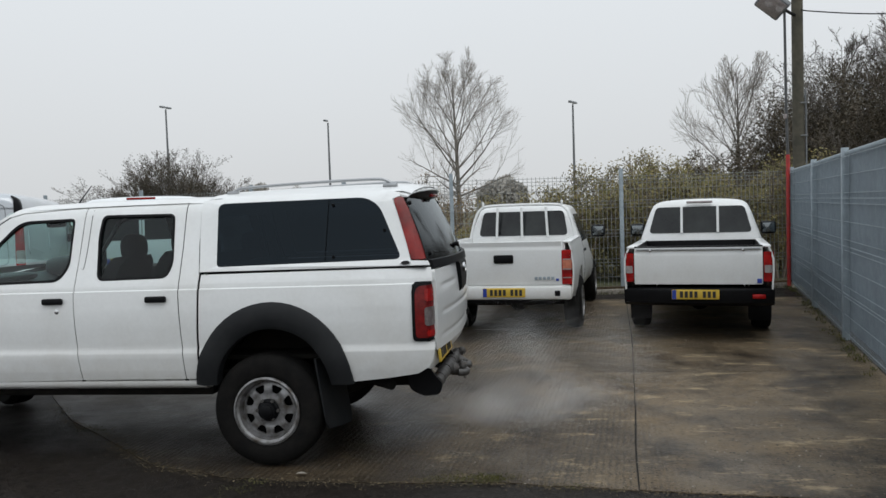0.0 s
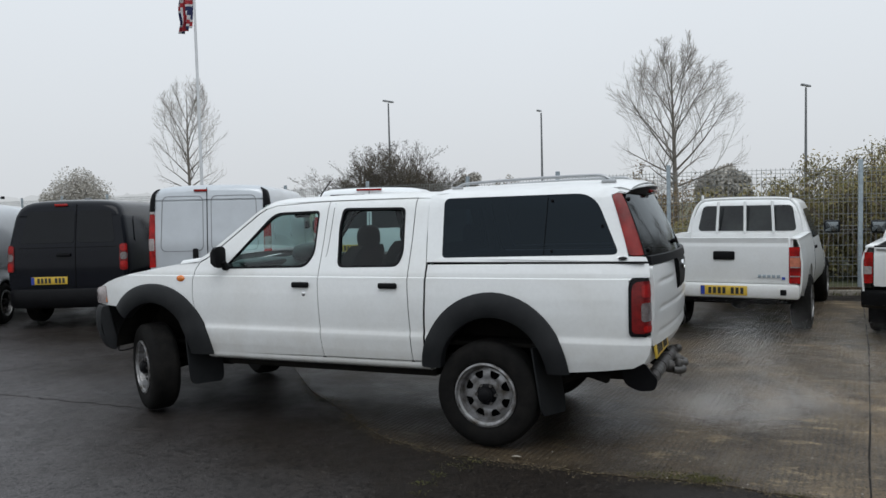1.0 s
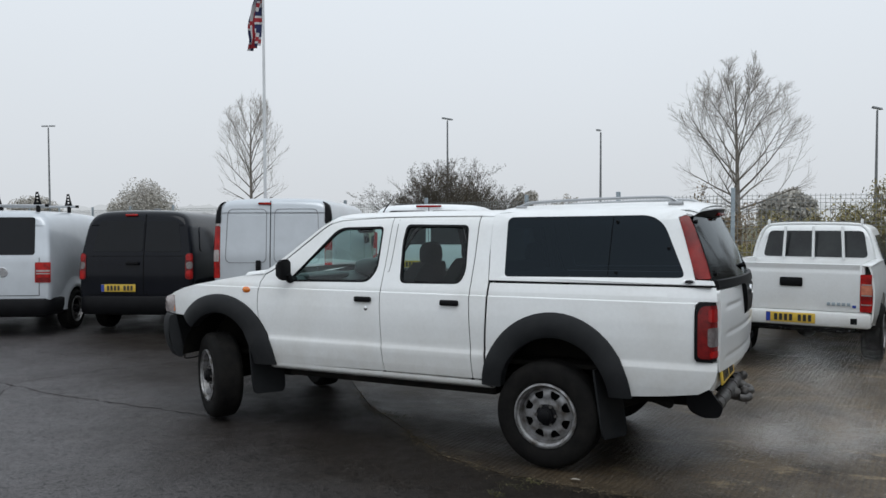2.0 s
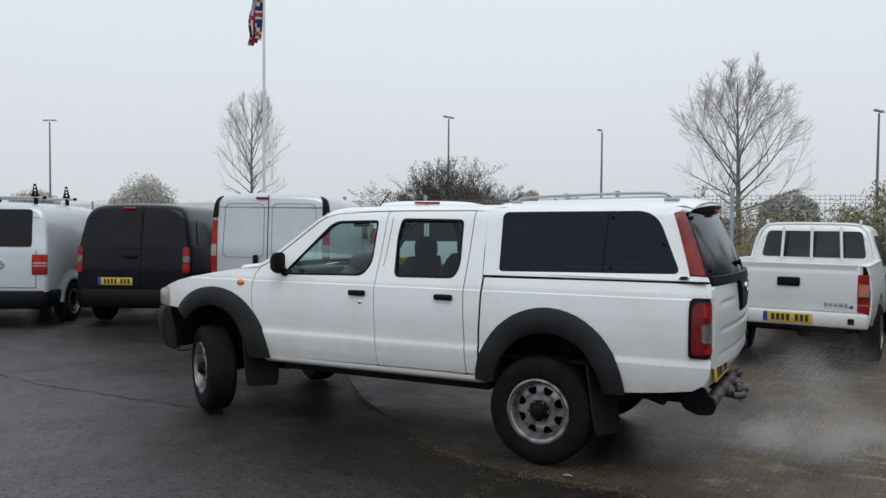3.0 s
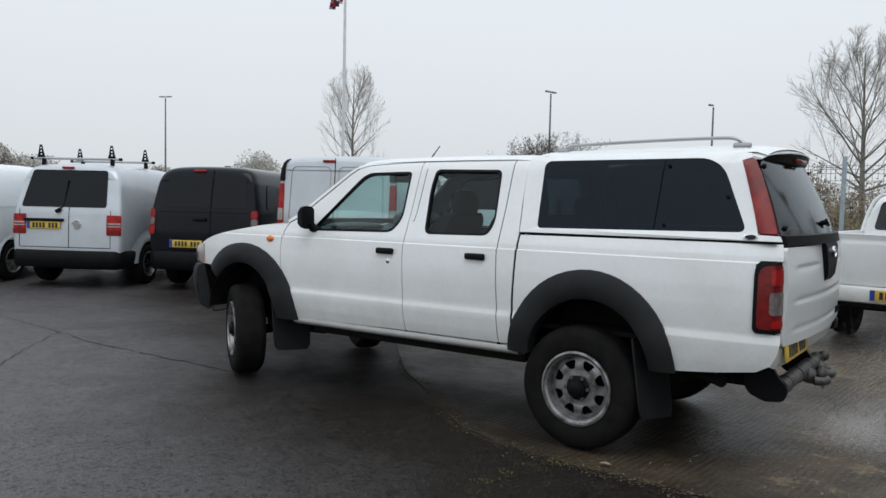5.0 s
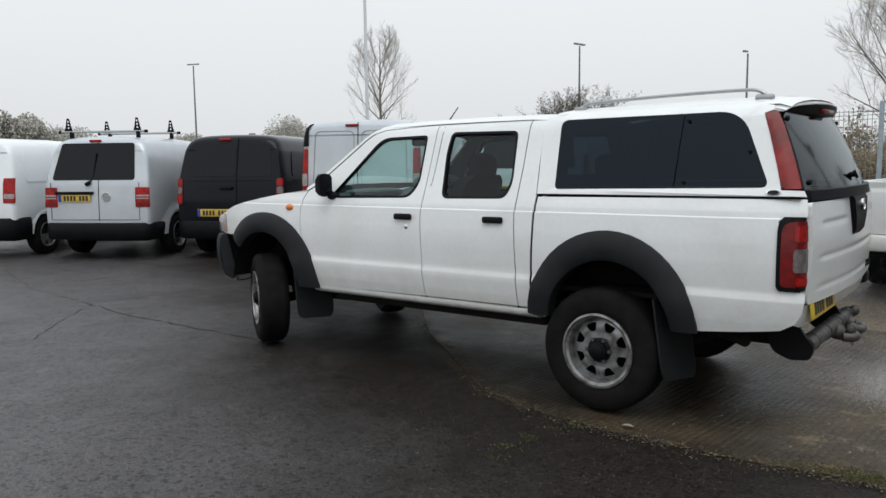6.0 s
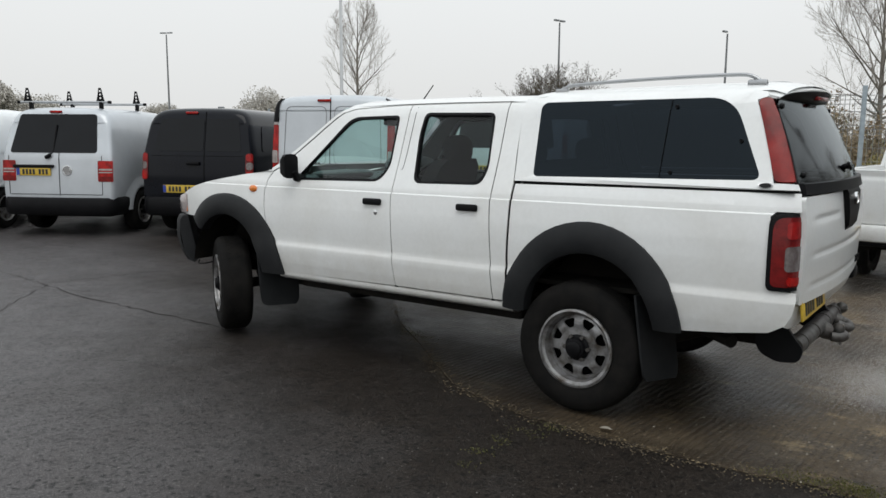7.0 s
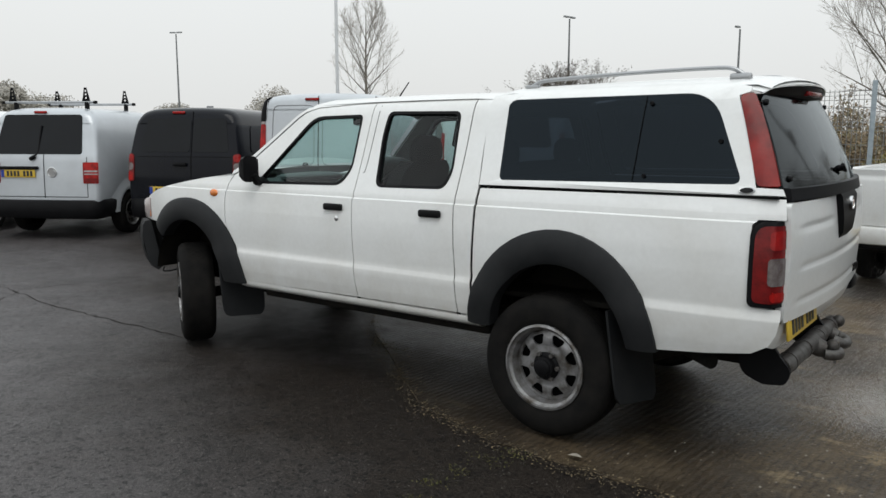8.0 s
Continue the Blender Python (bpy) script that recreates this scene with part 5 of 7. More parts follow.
        # side windows and grooves
        for q in shape.get("side_windows", ()):
            part("side_window", sheet(rounded(q, 0.05), lambda u, v, s=s: (u, s * (side(u, v) + 0.005), v), (0, s, 0), (), 0.01), GLASS_V, car, "dark cab side window")
        for q in shape.get("side_seams", ()):
            part("side_seam", sheet(q, lambda u, v, s=s: (u, s * (side(u, v) + 0.004), v), (0, s, 0), (), 0.003), GAP, car)
        for q in shape.get("side_pressings", ()):
            part("side_pressing", sheet(rounded(q, 0.08), lambda u, v, s=s: (u, s * (side(u, v) + 0.010), v), (0, s, 0), (), 0.012), paint, car)
        if shape.get("strip"):
            a, b_, c, d = shape["strip"]
            part("rub_strip", sheet(rounded([(a, c), (b_, c), (b_, d), (a, d)], 0.02), lambda u, v, s=s: (u, s * (side(u, v) + 0.012), v), (0, s, 0), (), 0.02), PLASTIC, car)
        mx, mz = shape["mirror"]
        part("door_mirror", blocks(((mx, s * (side(mx, mz) + 0.13), mz), (0.09, 0.2, 0.22), 0.04)), BLACK, car, "black door mirror")
    wx = shape["screen"]
    part("windscreen", sheet(rounded([(-1, 0), (1, 0), (1, 1), (-1, 1)], 0.1), lambda u, v: (wx[0] + (wx[2] - wx[0]) * v - 0.10 * (1 - u * u) - 0.012, u * (W / 2 - 0.16 - 0.1 * v), wx[1] + (wx[3] - wx[1]) * v + 0.012), (-1, 0, 0.6), (), 0.0, 0.3, 0.3), GLASS_V, car)
    if shape.get("brake"):
        by, bz = shape["brake"]
        part("brake_light", blocks(((lerp(lean, bz) + 0.01, by, bz), (0.03, shape.get("brake_w", 0.19), 0.035), 0.01)), RED_LENS, car, "red high brake light")
    if shape.get("plate"):
        py, pz = shape["plate"]
        plate(car, (lerp(lean, pz) + shape.get("plate_out", 0.016), py, pz))
    return car, side, lean


def silver_small_van():
    shape = dict(nose=[(-4.3, 0.95), (-3.75, 1.12), (-3.35, 1.20), (-2.72, 1.70), (-2.4, 1.81), (-1.6, 1.855)], bumper=(0.30, 0.545), screen=(-3.38, 1.2, -2.75, 1.68),
                 windows=[[(-0.715, 1.20), (0.62, 1.20), (0.575, 1.755), (-0.60, 1.755)]],
                 seams=[(0.04, 0.585, 0.04, 1.195, 0.005), (0.035, 1.205, 0.035, 1.75, 0.004), (-0.72, 0.595, 0.69, 0.603, 0.0), (0.69, 0.60, 0.69, 1.16, 0.004), (-0.735, 0.60, -0.735, 1.16, 0.004)],
                 lamps=[(0.63, 0.79, 0.86, 1.09, RED_LENS), (0.645, 0.952, 0.85, 0.976, CLEAR_LENS), (0.645, 0.915, 0.85, 0.932, CLEAR_LENS), (0.645, 0.80, 0.85, 0.865, RED_DARK)], bulge=True, side_windows=[[(-3.1, 1.20), (-2.25, 1.20), (-2.30, 1.62), (-2.62, 1.61)]],
                 side_seams=[[(-2.2, 0.4), (-2.19, 0.4), (-2.2, 1.70), (-2.21, 1.70)]],
                 mirror=(-2.95, 1.22), brake=(-0.06, 1.79), plate=(-0.345, 0.925), strip=(-3.3, -1.25, 0.55, 0.60))
    car, _, _ = van("van", -9.45, 2.25, 120, "silver small panel van with roof bars, parked on the tarmac", SILVER, 4.4, 1.70, 1.865, (-0.86, -3.54), 0.315, shape,
                          lean=[(0.3, 0.0), (0.9, -0.015), (1.15, -0.03), (1.865, -0.22)], style="steel")
    part("plate_lintel", blocks(((-0.005, -0.345, 1.005), (0.05, 0.62, 0.045), 0.012)), BLACK, car, "black plate lamp moulding")
    part("door_emblem", lathe_x(0.075, -0.012, 0.945, 0.165), CHROME, car, "round chrome emblem")
    wp = bmesh.new()
    tube(wp, [(-0.02, -0.12, 1.15), (-0.05, -0.05, 1.22), (-0.13, -0.02, 1.60)], 0.012, 6)
    tube(wp, [(0.0, -0.15, 1.13), (-0.015, -0.08, 1.17)], 0.028, 8)
    part("rear_wiper", wp, BLACK, car, "black rear wiper")
    for x in (-0.45, -1.55):
        bar = bmesh.new()
        tube(bar, [(x, -0.78, 1.935), (x, 0.62, 1.935)], 0.019, 10)
        b = part("roof_bar", bar, ALU, car, "aluminium roof bar")
        for y in (-0.60, 0.50):
            part("bar_foot", blocks(((x, y, 1.875), (0.07, 0.05, 0.13), 0.015)), BLACK, b)
        for y in (-0.64, 0.50):
            side_v = [(-0.075, 1.935), (0.055, 1.935), (0.03, 2.02), (0.0, 2.145), (-0.028, 2.145), (-0.05, 2.02)]
            cuts = [rounded([(-0.028 + k, z), (0.012 + k, z), (0.008 + k, z + 0.026), (-0.024 + k, z + 0.026)], 0.006) for k, z in ((-0.002, 1.985), (-0.004, 2.035), (-0.006, 2.085))]
            part("load_stop", sheet(side_v, lambda u, v, y=y: (x + 0.012, y + u, v), (1, 0, 0), cuts, 0.024, 0.5, 0.5), BLACK, b, "black load stop with three holes")
        for y in (-0.79, 0.63):
            part("bar_end", blocks(((x, y, 1.935), (0.045, 0.05, 0.045), 0.01)), BLACK, b)


def black_small_van():
    shape = dict(lamp_r=0.045, nose=[(-4.3, 0.95), (-3.75, 1.12), (-3.4, 1.22), (-2.75, 1.72), (-2.4, 1.82), (-1.6, 1.855)], bumper=(0.30, 0.56), screen=(-3.4, 1.2, -2.75, 1.70),
                 windows=[[(-0.665, 1.235), (0.10, 1.235), (0.10, 1.70), (-0.57, 1.70)], [(0.14, 1.235), (0.685, 1.235), (0.625, 1.70), (0.14, 1.70)]],
                 seams=[(0.12, 0.58, 0.12, 1.80, 0.005), (-0.70, 1.165, 0.72, 1.170, 0.0), (-0.72, 0.595, 0.72, 0.600, 0.0)],
                 lamps=[(0.755, 0.82, 0.88, 1.21, RED_DARK), (0.765, 1.10, 0.87, 1.20, RED_LENS), (0.765, 0.978, 0.87, 1.082, SMOKED_LENS), (0.765, 0.83, 0.87, 0.955, RED_LENS)],
                 side_windows=[[(-3.1, 1.20), (-2.2, 1.20), (-2.25, 1.62), (-2.62, 1.62)]], side_pressings=[[(-2.0, 1.22), (-0.42, 1.22), (-0.55, 1.60), (-1.95, 1.60)]], mirror=(-2.95, 1.22), brake=(-0.10, 1.785),
                 plate=(-0.255, 0.69), strip=(-3.0, -1.1, 0.50, 0.60), dark_arch=True)
    car, _, _ = van("van", -7.77, 3.41, 116, "black small panel van with dark rear windows, parked in a row", BLACK_PAINT, 4.38, 1.72, 1.865, (-0.80, -3.5), 0.315, shape,
                          lean=[(0.3, 0.0), (0.9, -0.01), (1.15, -0.03), (1.865, -0.18)])
    part("roof_vent", blocks(((-0.9, 0.0, 1.875), (0.05, 0.10, 0.04), 0.012)), LAMP_GREY, car, "small grey roof aerial foot")
    part("door_handle", blocks(((0.0, -0.04, 1.06), (0.05, 0.2, 0.05), 0.015)), BLACK, car)


def silver_large_van():
    shape = dict(nose=[(-4.7, 1.0), (-4.3, 1.18), (-4.05, 1.30), (-3.25, 1.90), (-2.9, 1.98), (-2.0, 2.01)], bumper=(0.305, 0.60), screen=(-4.05, 1.3, -3.25, 1.88),
                 cs=[(0, 0.93), (0.06, 0.97), (0.2, 1.0), (0.45, 1.0), (0.6, 0.995), (0.8, 0.975), (0.90, 0.955), (0.955, 0.90), (0.985, 0.76), (0.997, 0.42), (1.0, 0.03)],
                 seams=[(-0.03, 0.62, -0.03, 1.985, 0.006)], outlines=[[(-0.70, 1.08), (-0.085, 1.08), (-0.085, 1.87), (-0.67, 1.87)], [(0.025, 1.08), (0.70, 1.08), (0.67, 1.87), (0.025, 1.87)]],
                 lamps=[(0.775, 0.86, 0.90, 1.62, RED_LENS), (0.785, 1.10, 0.89, 1.27, CLEAR_LENS), (0.785, 1.62, 0.89, 1.665, CLEAR_LENS)],
                 side_windows=[[(-3.75, 1.28), (-2.95, 1.28), (-3.0, 1.78), (-3.3, 1.76)]], side_pressings=[[(-2.85, 1.20), (-1.55, 1.20), (-1.58, 1.72), (-2.82, 1.72)], [(-1.42, 1.20), (-0.30, 1.20), (-0.36, 1.72), (-1.40, 1.72)]],
                 side_seams=[[(-2.9, 0.4), (-2.89, 0.4), (-2.9, 1.80), (-2.91, 1.80)]], mirror=(-3.75, 1.30), brake=(-0.12, 1.945), plate=None, strip=(-3.6, -1.3, 0.55, 0.70))
    car, side, lean = van("van", -5.71, 4.075, 114, "silver large panel van with closed rear doors, parked in a row", SILVER, 4.78, 1.75, 2.035, (-0.95, -4.05), 0.33, shape,
                          lean=[(0.3, 0.0), (1.2, -0.01), (2.035, -0.09)])
    part("door_handle", blocks(((0.015, -0.20, 1.0), (0.05, 0.075, 0.24), 0.02)), BLACK, car, "black rear door handle")
    for s in (-1, 1):
        def corner(u, v, s=s):
            s1, r = side(-0.09, v) - 0.050, 0.062
            t = max(0.0, u - s1)
            a = min(t / r, math.pi / 2)
            return (lerp(lean, v) + (0.014 if t <= 0 else -0.048 + r * math.cos(a) - max(0.0, t - r * math.pi / 2)), s * (u if t <= 0 else s1 + r * math.sin(a)), v)
        part("corner_pillar", sheet(rounded([(0.77, 1.655), (0.93, 1.655), (0.93, 1.93), (0.77, 1.985)], 0.03), corner, (1, s, 0), (), 0.02, 0.012), BLACK, car, "black corner moulding")


def white_large_van():
    shape = dict(nose=[(-4.7, 1.0), (-4.3, 1.18), (-4.05, 1.30), (-3.25, 1.88), (-2.9, 1.95), (-2.0, 1.97)], bumper=(0.305, 0.60), screen=(-4.05, 1.3, -3.25, 1.88),
                 cs=[(0, 0.93), (0.06, 0.97), (0.2, 1.0), (0.45, 1.0), (0.6, 0.995), (0.8, 0.975), (0.90, 0.955), (0.955, 0.90), (0.985, 0.76), (0.997, 0.42), (1.0, 0.03)],
                 windows=[[(-0.74, 1.30), (-0.04, 1.30), (-0.04, 1.855), (-0.66, 1.855)], [(0.04, 1.30), (0.74, 1.30), (0.66, 1.855), (0.04, 1.855)]],
                 seams=[(0.0, 0.62, 0.0, 1.92, 0.005)], lamps=[(0.85, 0.92, 0.98, 1.50, RED_LENS), (0.865, 1.12, 0.97, 1.24, CLEAR_LENS)],
                 side_windows=[[(-3.75, 1.28), (-2.95, 1.28), (-3.0, 1.80), (-3.3, 1.78)]], mirror=(-3.75, 1.30), brake=(0.0, 1.925), brake_w=0.42, plate=(-0.25, 0.98), strip=(-3.6, -1.3, 0.55, 0.70))
    van("van", -4.40, 6.40, 110, "white large panel van with dark rear windows, parked in a row", WHITE2, 4.78, 1.85, 1.965, (-0.95, -4.05), 0.33, shape, lean=[(0.3, 0.0), (1.2, -0.01), (1.985, -0.12)])


def white_small_van():
    shape = dict(nose=[(-4.2, 0.95), (-3.7, 1.12), (-3.35, 1.20), (-2.72, 1.72), (-2.4, 1.82), (-1.6, 1.855)], bumper=(0.305, 0.62), screen=(-3.38, 1.2, -2.75, 1.68),
                 windows=[], seams=[(0.02, 0.62, 0.02, 1.76, 0.005)], lamps=[(0.72, 0.86, 0.92, 1.24, RED_LENS), (0.735, 0.93, 0.9, 1.0, CLEAR_LENS)],
                 side_windows=[[(-3.1, 1.20), (-2.25, 1.20), (-2.30, 1.62), (-2.62, 1.61)]], side_pressings=[[(-2.1, 1.17), (-0.35, 1.17), (-0.40, 1.60), (-2.08, 1.60)]],
                 mirror=(-2.95, 1.22), plate=(-0.2, 0.72), strip=(-3.0, -1.15, 0.50, 0.62), brake=(0, 1.75))
    van("van", -11.30, 1.08, 120, "white small panel van with plain sides, parked in a row", WHITE2, 4.3, 1.78, 1.86, (-0.80, -3.4), 0.315, shape)


def pickup(x, y, heading, label, cab_x, bed, spec):
    """A pickup seen from behind: rear middle at x, y. bed: (half width, floor, rail height); cab_x: where the cab's back stands."""
    car = thing("pickup_truck", x, y, 0, heading - 180, label, "pickup truck", "pickups by the mesh fence")
    hw, zf, zr = bed
    tyre = 0.345
    axle = spec["axle"]
    prof = [(0.48, hw - 0.05), (0.60, hw - 0.015), (0.80, hw), (0.95, hw - 0.002), (1.0, hw - 0.015), (zr - 0.03, hw - 0.03), (zr, hw - 0.05)]
    for s in (-1, 1):
        on = lambda u, v, s=s: (u, s * lerp(prof, v), v)
        o = [(0.0, 0.56), (0.0, zr), (cab_x + 0.02, zr), (cab_x + 0.02, 0.50)] + arch((axle, 0.40), 0.44, 0.42, 168, 8)[::1] + [(-0.35, 0.50)]
        part("bed_side", sheet(o, on, (0, s, 0), (), 0.02), WHITE, car, "white load bed side")
        part("bed_inner", blocks(((cab_x / 2, s * (hw - 0.12), (zf + zr) / 2), (-cab_x - 0.06, 0.03, zr - zf), 0.005)), spec["liner"], car)
        part("bed_rail", blocks(((cab_x / 2, s * (hw - 0.085), zr + 0.004), (-cab_x - 0.02, 0.10, 0.02), 0.006)), spec["rail"], car)
        # near-black sheet behind the wheel stands for the shade inside the arch
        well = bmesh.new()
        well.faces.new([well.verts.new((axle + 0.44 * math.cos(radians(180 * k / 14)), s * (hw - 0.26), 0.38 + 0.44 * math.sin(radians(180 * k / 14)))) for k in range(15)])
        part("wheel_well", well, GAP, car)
        wheel(car, (axle, s * (hw - 0.10), tyre), tyre, 0.225, 0.2, s, "spoked")
        wheel(car, (axle - 2.95, s * (hw - 0.10), tyre), tyre, 0.225, 0.2, s, "spoked")
        if spec.get("flap"):
            part("mud_flap", blocks(((axle + 0.42, s * (hw - 0.13), 0.30), (0.015, 0.26, 0.30), 0.004)), BLACK, car)
        # tail lamps
        y0, z0, y1, z1 = spec["lamp"]
        prev = None
        for k, (a, b, mat) in enumerate(spec["lenses"]):
            lens = sheet(rounded([(y0, z0 + (z1 - z0) * a), (y1, z0 + (z1 - z0) * a), (y1, z0 + (z1 - z0) * b), (y0, z0 + (z1 - z0) * b)], 0.015),
                         lambda u, v, s=s, k=k: (0.016 + 0.004 * (k > 0) - 4.0 * max(0, u - hw + 0.045) ** 1.3, s * u, v), (1, s * 0.3, 0), (), 0.03, 0.03)
            if k == 0:
                prev = part("tail_lamp", lens, mat, car, "red tail lamp")
            else:
                lens2 = sheet(rounded([(y0 + 0.01, z0 + (z1 - z0) * a), (y1 - 0.01, z0 + (z1 - z0) * a), (y1 - 0.01, z0 + (z1 - z0) * b), (y0 + 0.01, z0 + (z1 - z0) * b)], 0.012),
                              lambda u, v, s=s: (0.022 - 4.0 * max(0, u - hw + 0.045) ** 1.3, s * u, v), (1, s * 0.3, 0), (), 0.03, 0.03)
                part("lamp_lens", lens2, mat, prev)
    # tailgate
    ty = spec["gate_half"]
    gz0, gz1 = spec["gate_z"]
    face = lambda u, v: (0.012 + 0.010 * math.exp(-((v - (gz0 + gz1) / 2) / 0.22) ** 2) - 0.010 * math.exp(-((v - gz1 + 0.05) / 0.02) ** 2), u, v)
    gate = part("tailgate", sheet(rounded([(-ty, gz0), (ty, gz0), (ty, gz1), (-ty, gz1)], 0.015), face, (1, 0, 0), (), 0.05, 0.2, 0.02), WHITE, car, "white tailgate")
    part("gate_top", blocks(((-0.01, 0, gz1 + 0.005), (0.055, ty * 2, 0.018), 0.006)), spec["liner"], gate)
    part("bed_floor", blocks(((cab_x / 2, 0, zf), (-cab_x, hw * 1.8, 0.03), 0.004)), spec["liner"], car)
    part("bed_front", blocks(((cab_x + 0.03, 0, (zf + zr) / 2), (0.03, hw * 1.75, zr - zf), 0.004)), spec["liner"], car)
    part("gate_inner", blocks(((-0.055, 0, (zf + zr) / 2), (0.02, ty * 1.96, zr - zf - 0.02), 0.004)), spec["liner"], car)
    # cab
    L = 2.95 + (-axle) + 0.85
    CL = L + cab_x
    ch = spec["cab_h"]
    top = [(-CL, 0.80), (-CL + 0.12, 0.98), (-CL + 0.45, 1.06), (-CL + 1.25, 1.16), (-CL + 1.95, ch - 0.05), (-CL + 2.2, ch), (-0.2, ch), (-0.06, ch - 0.012), (0, ch - 0.05)]
    cs = [(0, 0.90), (0.06, 0.96), (0.25, 1.0), (0.45, 0.985), (0.56, 0.955), (0.75, 0.86), (0.88, 0.79), (0.945, 0.73), (0.98, 0.60), (0.996, 0.33), (1.0, 0.03)]
    lean = [(0.4, 0), (1.05, 0.0), (ch, -0.16)]
    plan = [(-CL, 0.74), (-CL + 0.15, 0.88), (-CL + 0.6, 0.97), (-CL + 1.2, 1.0), (0, 1.0)]
    body, side = van_body(CL, hw * 2 - 0.01, ch, top, cs, lean, 0.42, plan)
    bmesh.ops.translate(body, vec=(cab_x, 0, 0), verts=body.verts[:])
    cab = part("cab", body, WHITE, car, "white cab", 45)
    rw = spec["rear_win"]
    part("rear_window", sheet(rounded(rw, 0.06), lambda u, v: (cab_x + lerp(lean, v) + 0.006, u, v), (1, 0, 0), (), 0.01), GLASS_P, cab, "dark cab rear window")
    for s in (-1, 1):
        sw = [(-CL + 1.55, 1.10), (-0.28, 1.10), (-0.36, ch - 0.17), (-CL + 2.25, ch - 0.17)]
        part("side_window", sheet(rounded(sw, 0.05), lambda u, v, s=s: (cab_x + u, s * (side(u, v) + 0.005), v), (0, s, 0), (), 0.01), GLASS_P, cab, "dark cab side window")
        for ux in (-0.22, -CL + 1.30):
            part("door_seam", sheet([(ux, 0.5), (ux + 0.006, 0.5), (ux + 0.006, ch - 0.22), (ux, ch - 0.22)] if ux > -0.5 else [(ux, 0.5), (ux + 0.006, 0.5), (ux + 0.006, 1.08), (ux, 1.08)], lambda u, v, s=s: (cab_x + u, s * (side(u, v) + 0.003), v), (0, s, 0), (), 0.003), GAP, cab)
        part("door_handle", blocks(((cab_x - 0.36, s * (side(-0.36, 0.98) + 0.012), 0.98), (0.14, 0.03, 0.04), 0.01)), BLACK, cab)
        mz = spec["mirror_z"]
        mb = part("door_mirror", blocks(((cab_x - CL + 1.75, s * (hw + 0.12), mz), (0.10, 0.22, 0.19), 0.04)), BLACK, cab, "dark door mirror")
        part("mirror_glass", blocks(((cab_x - CL + 1.803, s * (hw + 0.12), mz), (0.006, 0.17, 0.14), 0.002)), MIRROR, mb)
    part("windscreen", sheet(rounded([(-1, 0), (1, 0), (1, 1), (-1, 1)], 0.1), lambda u, v: (cab_x - CL + 1.30 + 0.62 * v - 0.08 * (1 - u * u) - 0.012, u * (hw - 0.18 - 0.1 * v), 1.175 + (ch - 1.24) * v), (-1, 0, 0.6), (), 0, 0.3, 0.3), GLASS_P, cab)
    part("chassis", blocks(((-2.0, -0.4, 0.48), (3.8, 0.09, 0.13), 0.01), ((-2.0, 0.4, 0.48), (3.8, 0.09, 0.13), 0.01), ((-2.3, 0, 0.45), (2.6, 1.1, 0.12), 0.03), ((-0.25, 0, 0.45), (0.1, 1.1, 0.1), 0.02)), UNDER, car)
    ax = bmesh.new()
    tube(ax, [(axle, -hw + 0.15, tyre), (axle, hw - 0.15, tyre)], 0.045, 10)
    bmesh.ops.create_uvsphere(ax, u_segments=12, v_segments=8, radius=0.13, matrix=Matrix.Translation((axle, 0, tyre)))
    part("rear_axle", ax, UNDER, car)
    return car, gate, cab, side


def left_white_pickup():
    """The pickup with a headboard frame across its rear window."""
    spec = dict(axle=-1.12, liner=WHITE, rail=WHITE, lamp=(0.70, 0.68, 0.825, 1.09), lenses=[(0, 1, RED_LENS), (0.46, 0.71, PALE_AMBER), (0.425, 0.46, CLEAR_LENS), (0.715, 0.745, CLEAR_LENS), (0.18, 0.21, CLEAR_LENS)], gate_half=0.695, gate_z=(0.675, 1.185), cab_h=1.655,
                rear_win=[(-0.63, 1.205), (0.63, 1.205), (0.57, 1.545), (-0.57, 1.545)], mirror_z=1.20)
    car, gate, _, _ = pickup(1.17, 4.87, 84.7, "white pickup with a tubular frame behind the cab on concrete", -1.62, (0.845, 0.66, 1.18), spec)
    part("gate_handle", blocks(((0.03, 0.0, 0.99), (0.02, 0.24, 0.10), 0.015)), BLACK, gate, "black tailgate handle")
    for k in range(5):
        part("badge_bar", blocks(((0.025, 0.39 + 0.05 * k, 0.755), (0.006, 0.034, 0.036), 0.002)), FENCE_GREY, gate, "grey badge bar")
    part("badge_sticker", blocks(((0.025, 0.645, 0.735), (0.006, 0.035, 0.03), 0.002)), BLUE, gate, "small blue sticker")
    part("rear_bumper", blocks(((-0.02, 0, 0.58), (0.14, 1.63, 0.17), 0.035)), WHITE, car, "white rear bumper")
    part("bumper_gap", blocks(((0.0, 0.645, 0.575), (0.11, 0.07, 0.07), 0.01), ((-0.06, 0, 0.475), (0.12, 1.2, 0.05), 0.01)), BLACK, car)
    plate(car, (0.058, 0.0, 0.585))
    fr = bmesh.new()
    for y in (-0.36, 0.0, 0.36):
        tube(fr, [(-1.56, y * (1.0 if abs(y) < 0.6 else 1.1), 1.18), (-1.58, y * 0.94, 1.60)], 0.018, 8)
    tube(fr, smooth_line([(-1.57, -0.735, 1.18), (-1.60, -0.68, 1.42), (-1.63, -0.60, 1.58), (-1.64, -0.42, 1.635), (-1.64, 0.42, 1.635), (-1.63, 0.60, 1.58), (-1.60, 0.68, 1.42), (-1.57, 0.735, 1.18)], 4), 0.02, 8)
    part("headboard_frame", fr, WHITE, car, "white tubular headboard frame")
    for y in (-0.60, 0.60):
        part("frame_stud", blocks(((-1.64, y * 0.93, 1.66), (0.05, 0.03, 0.07), 0.008)), WHITE, car)


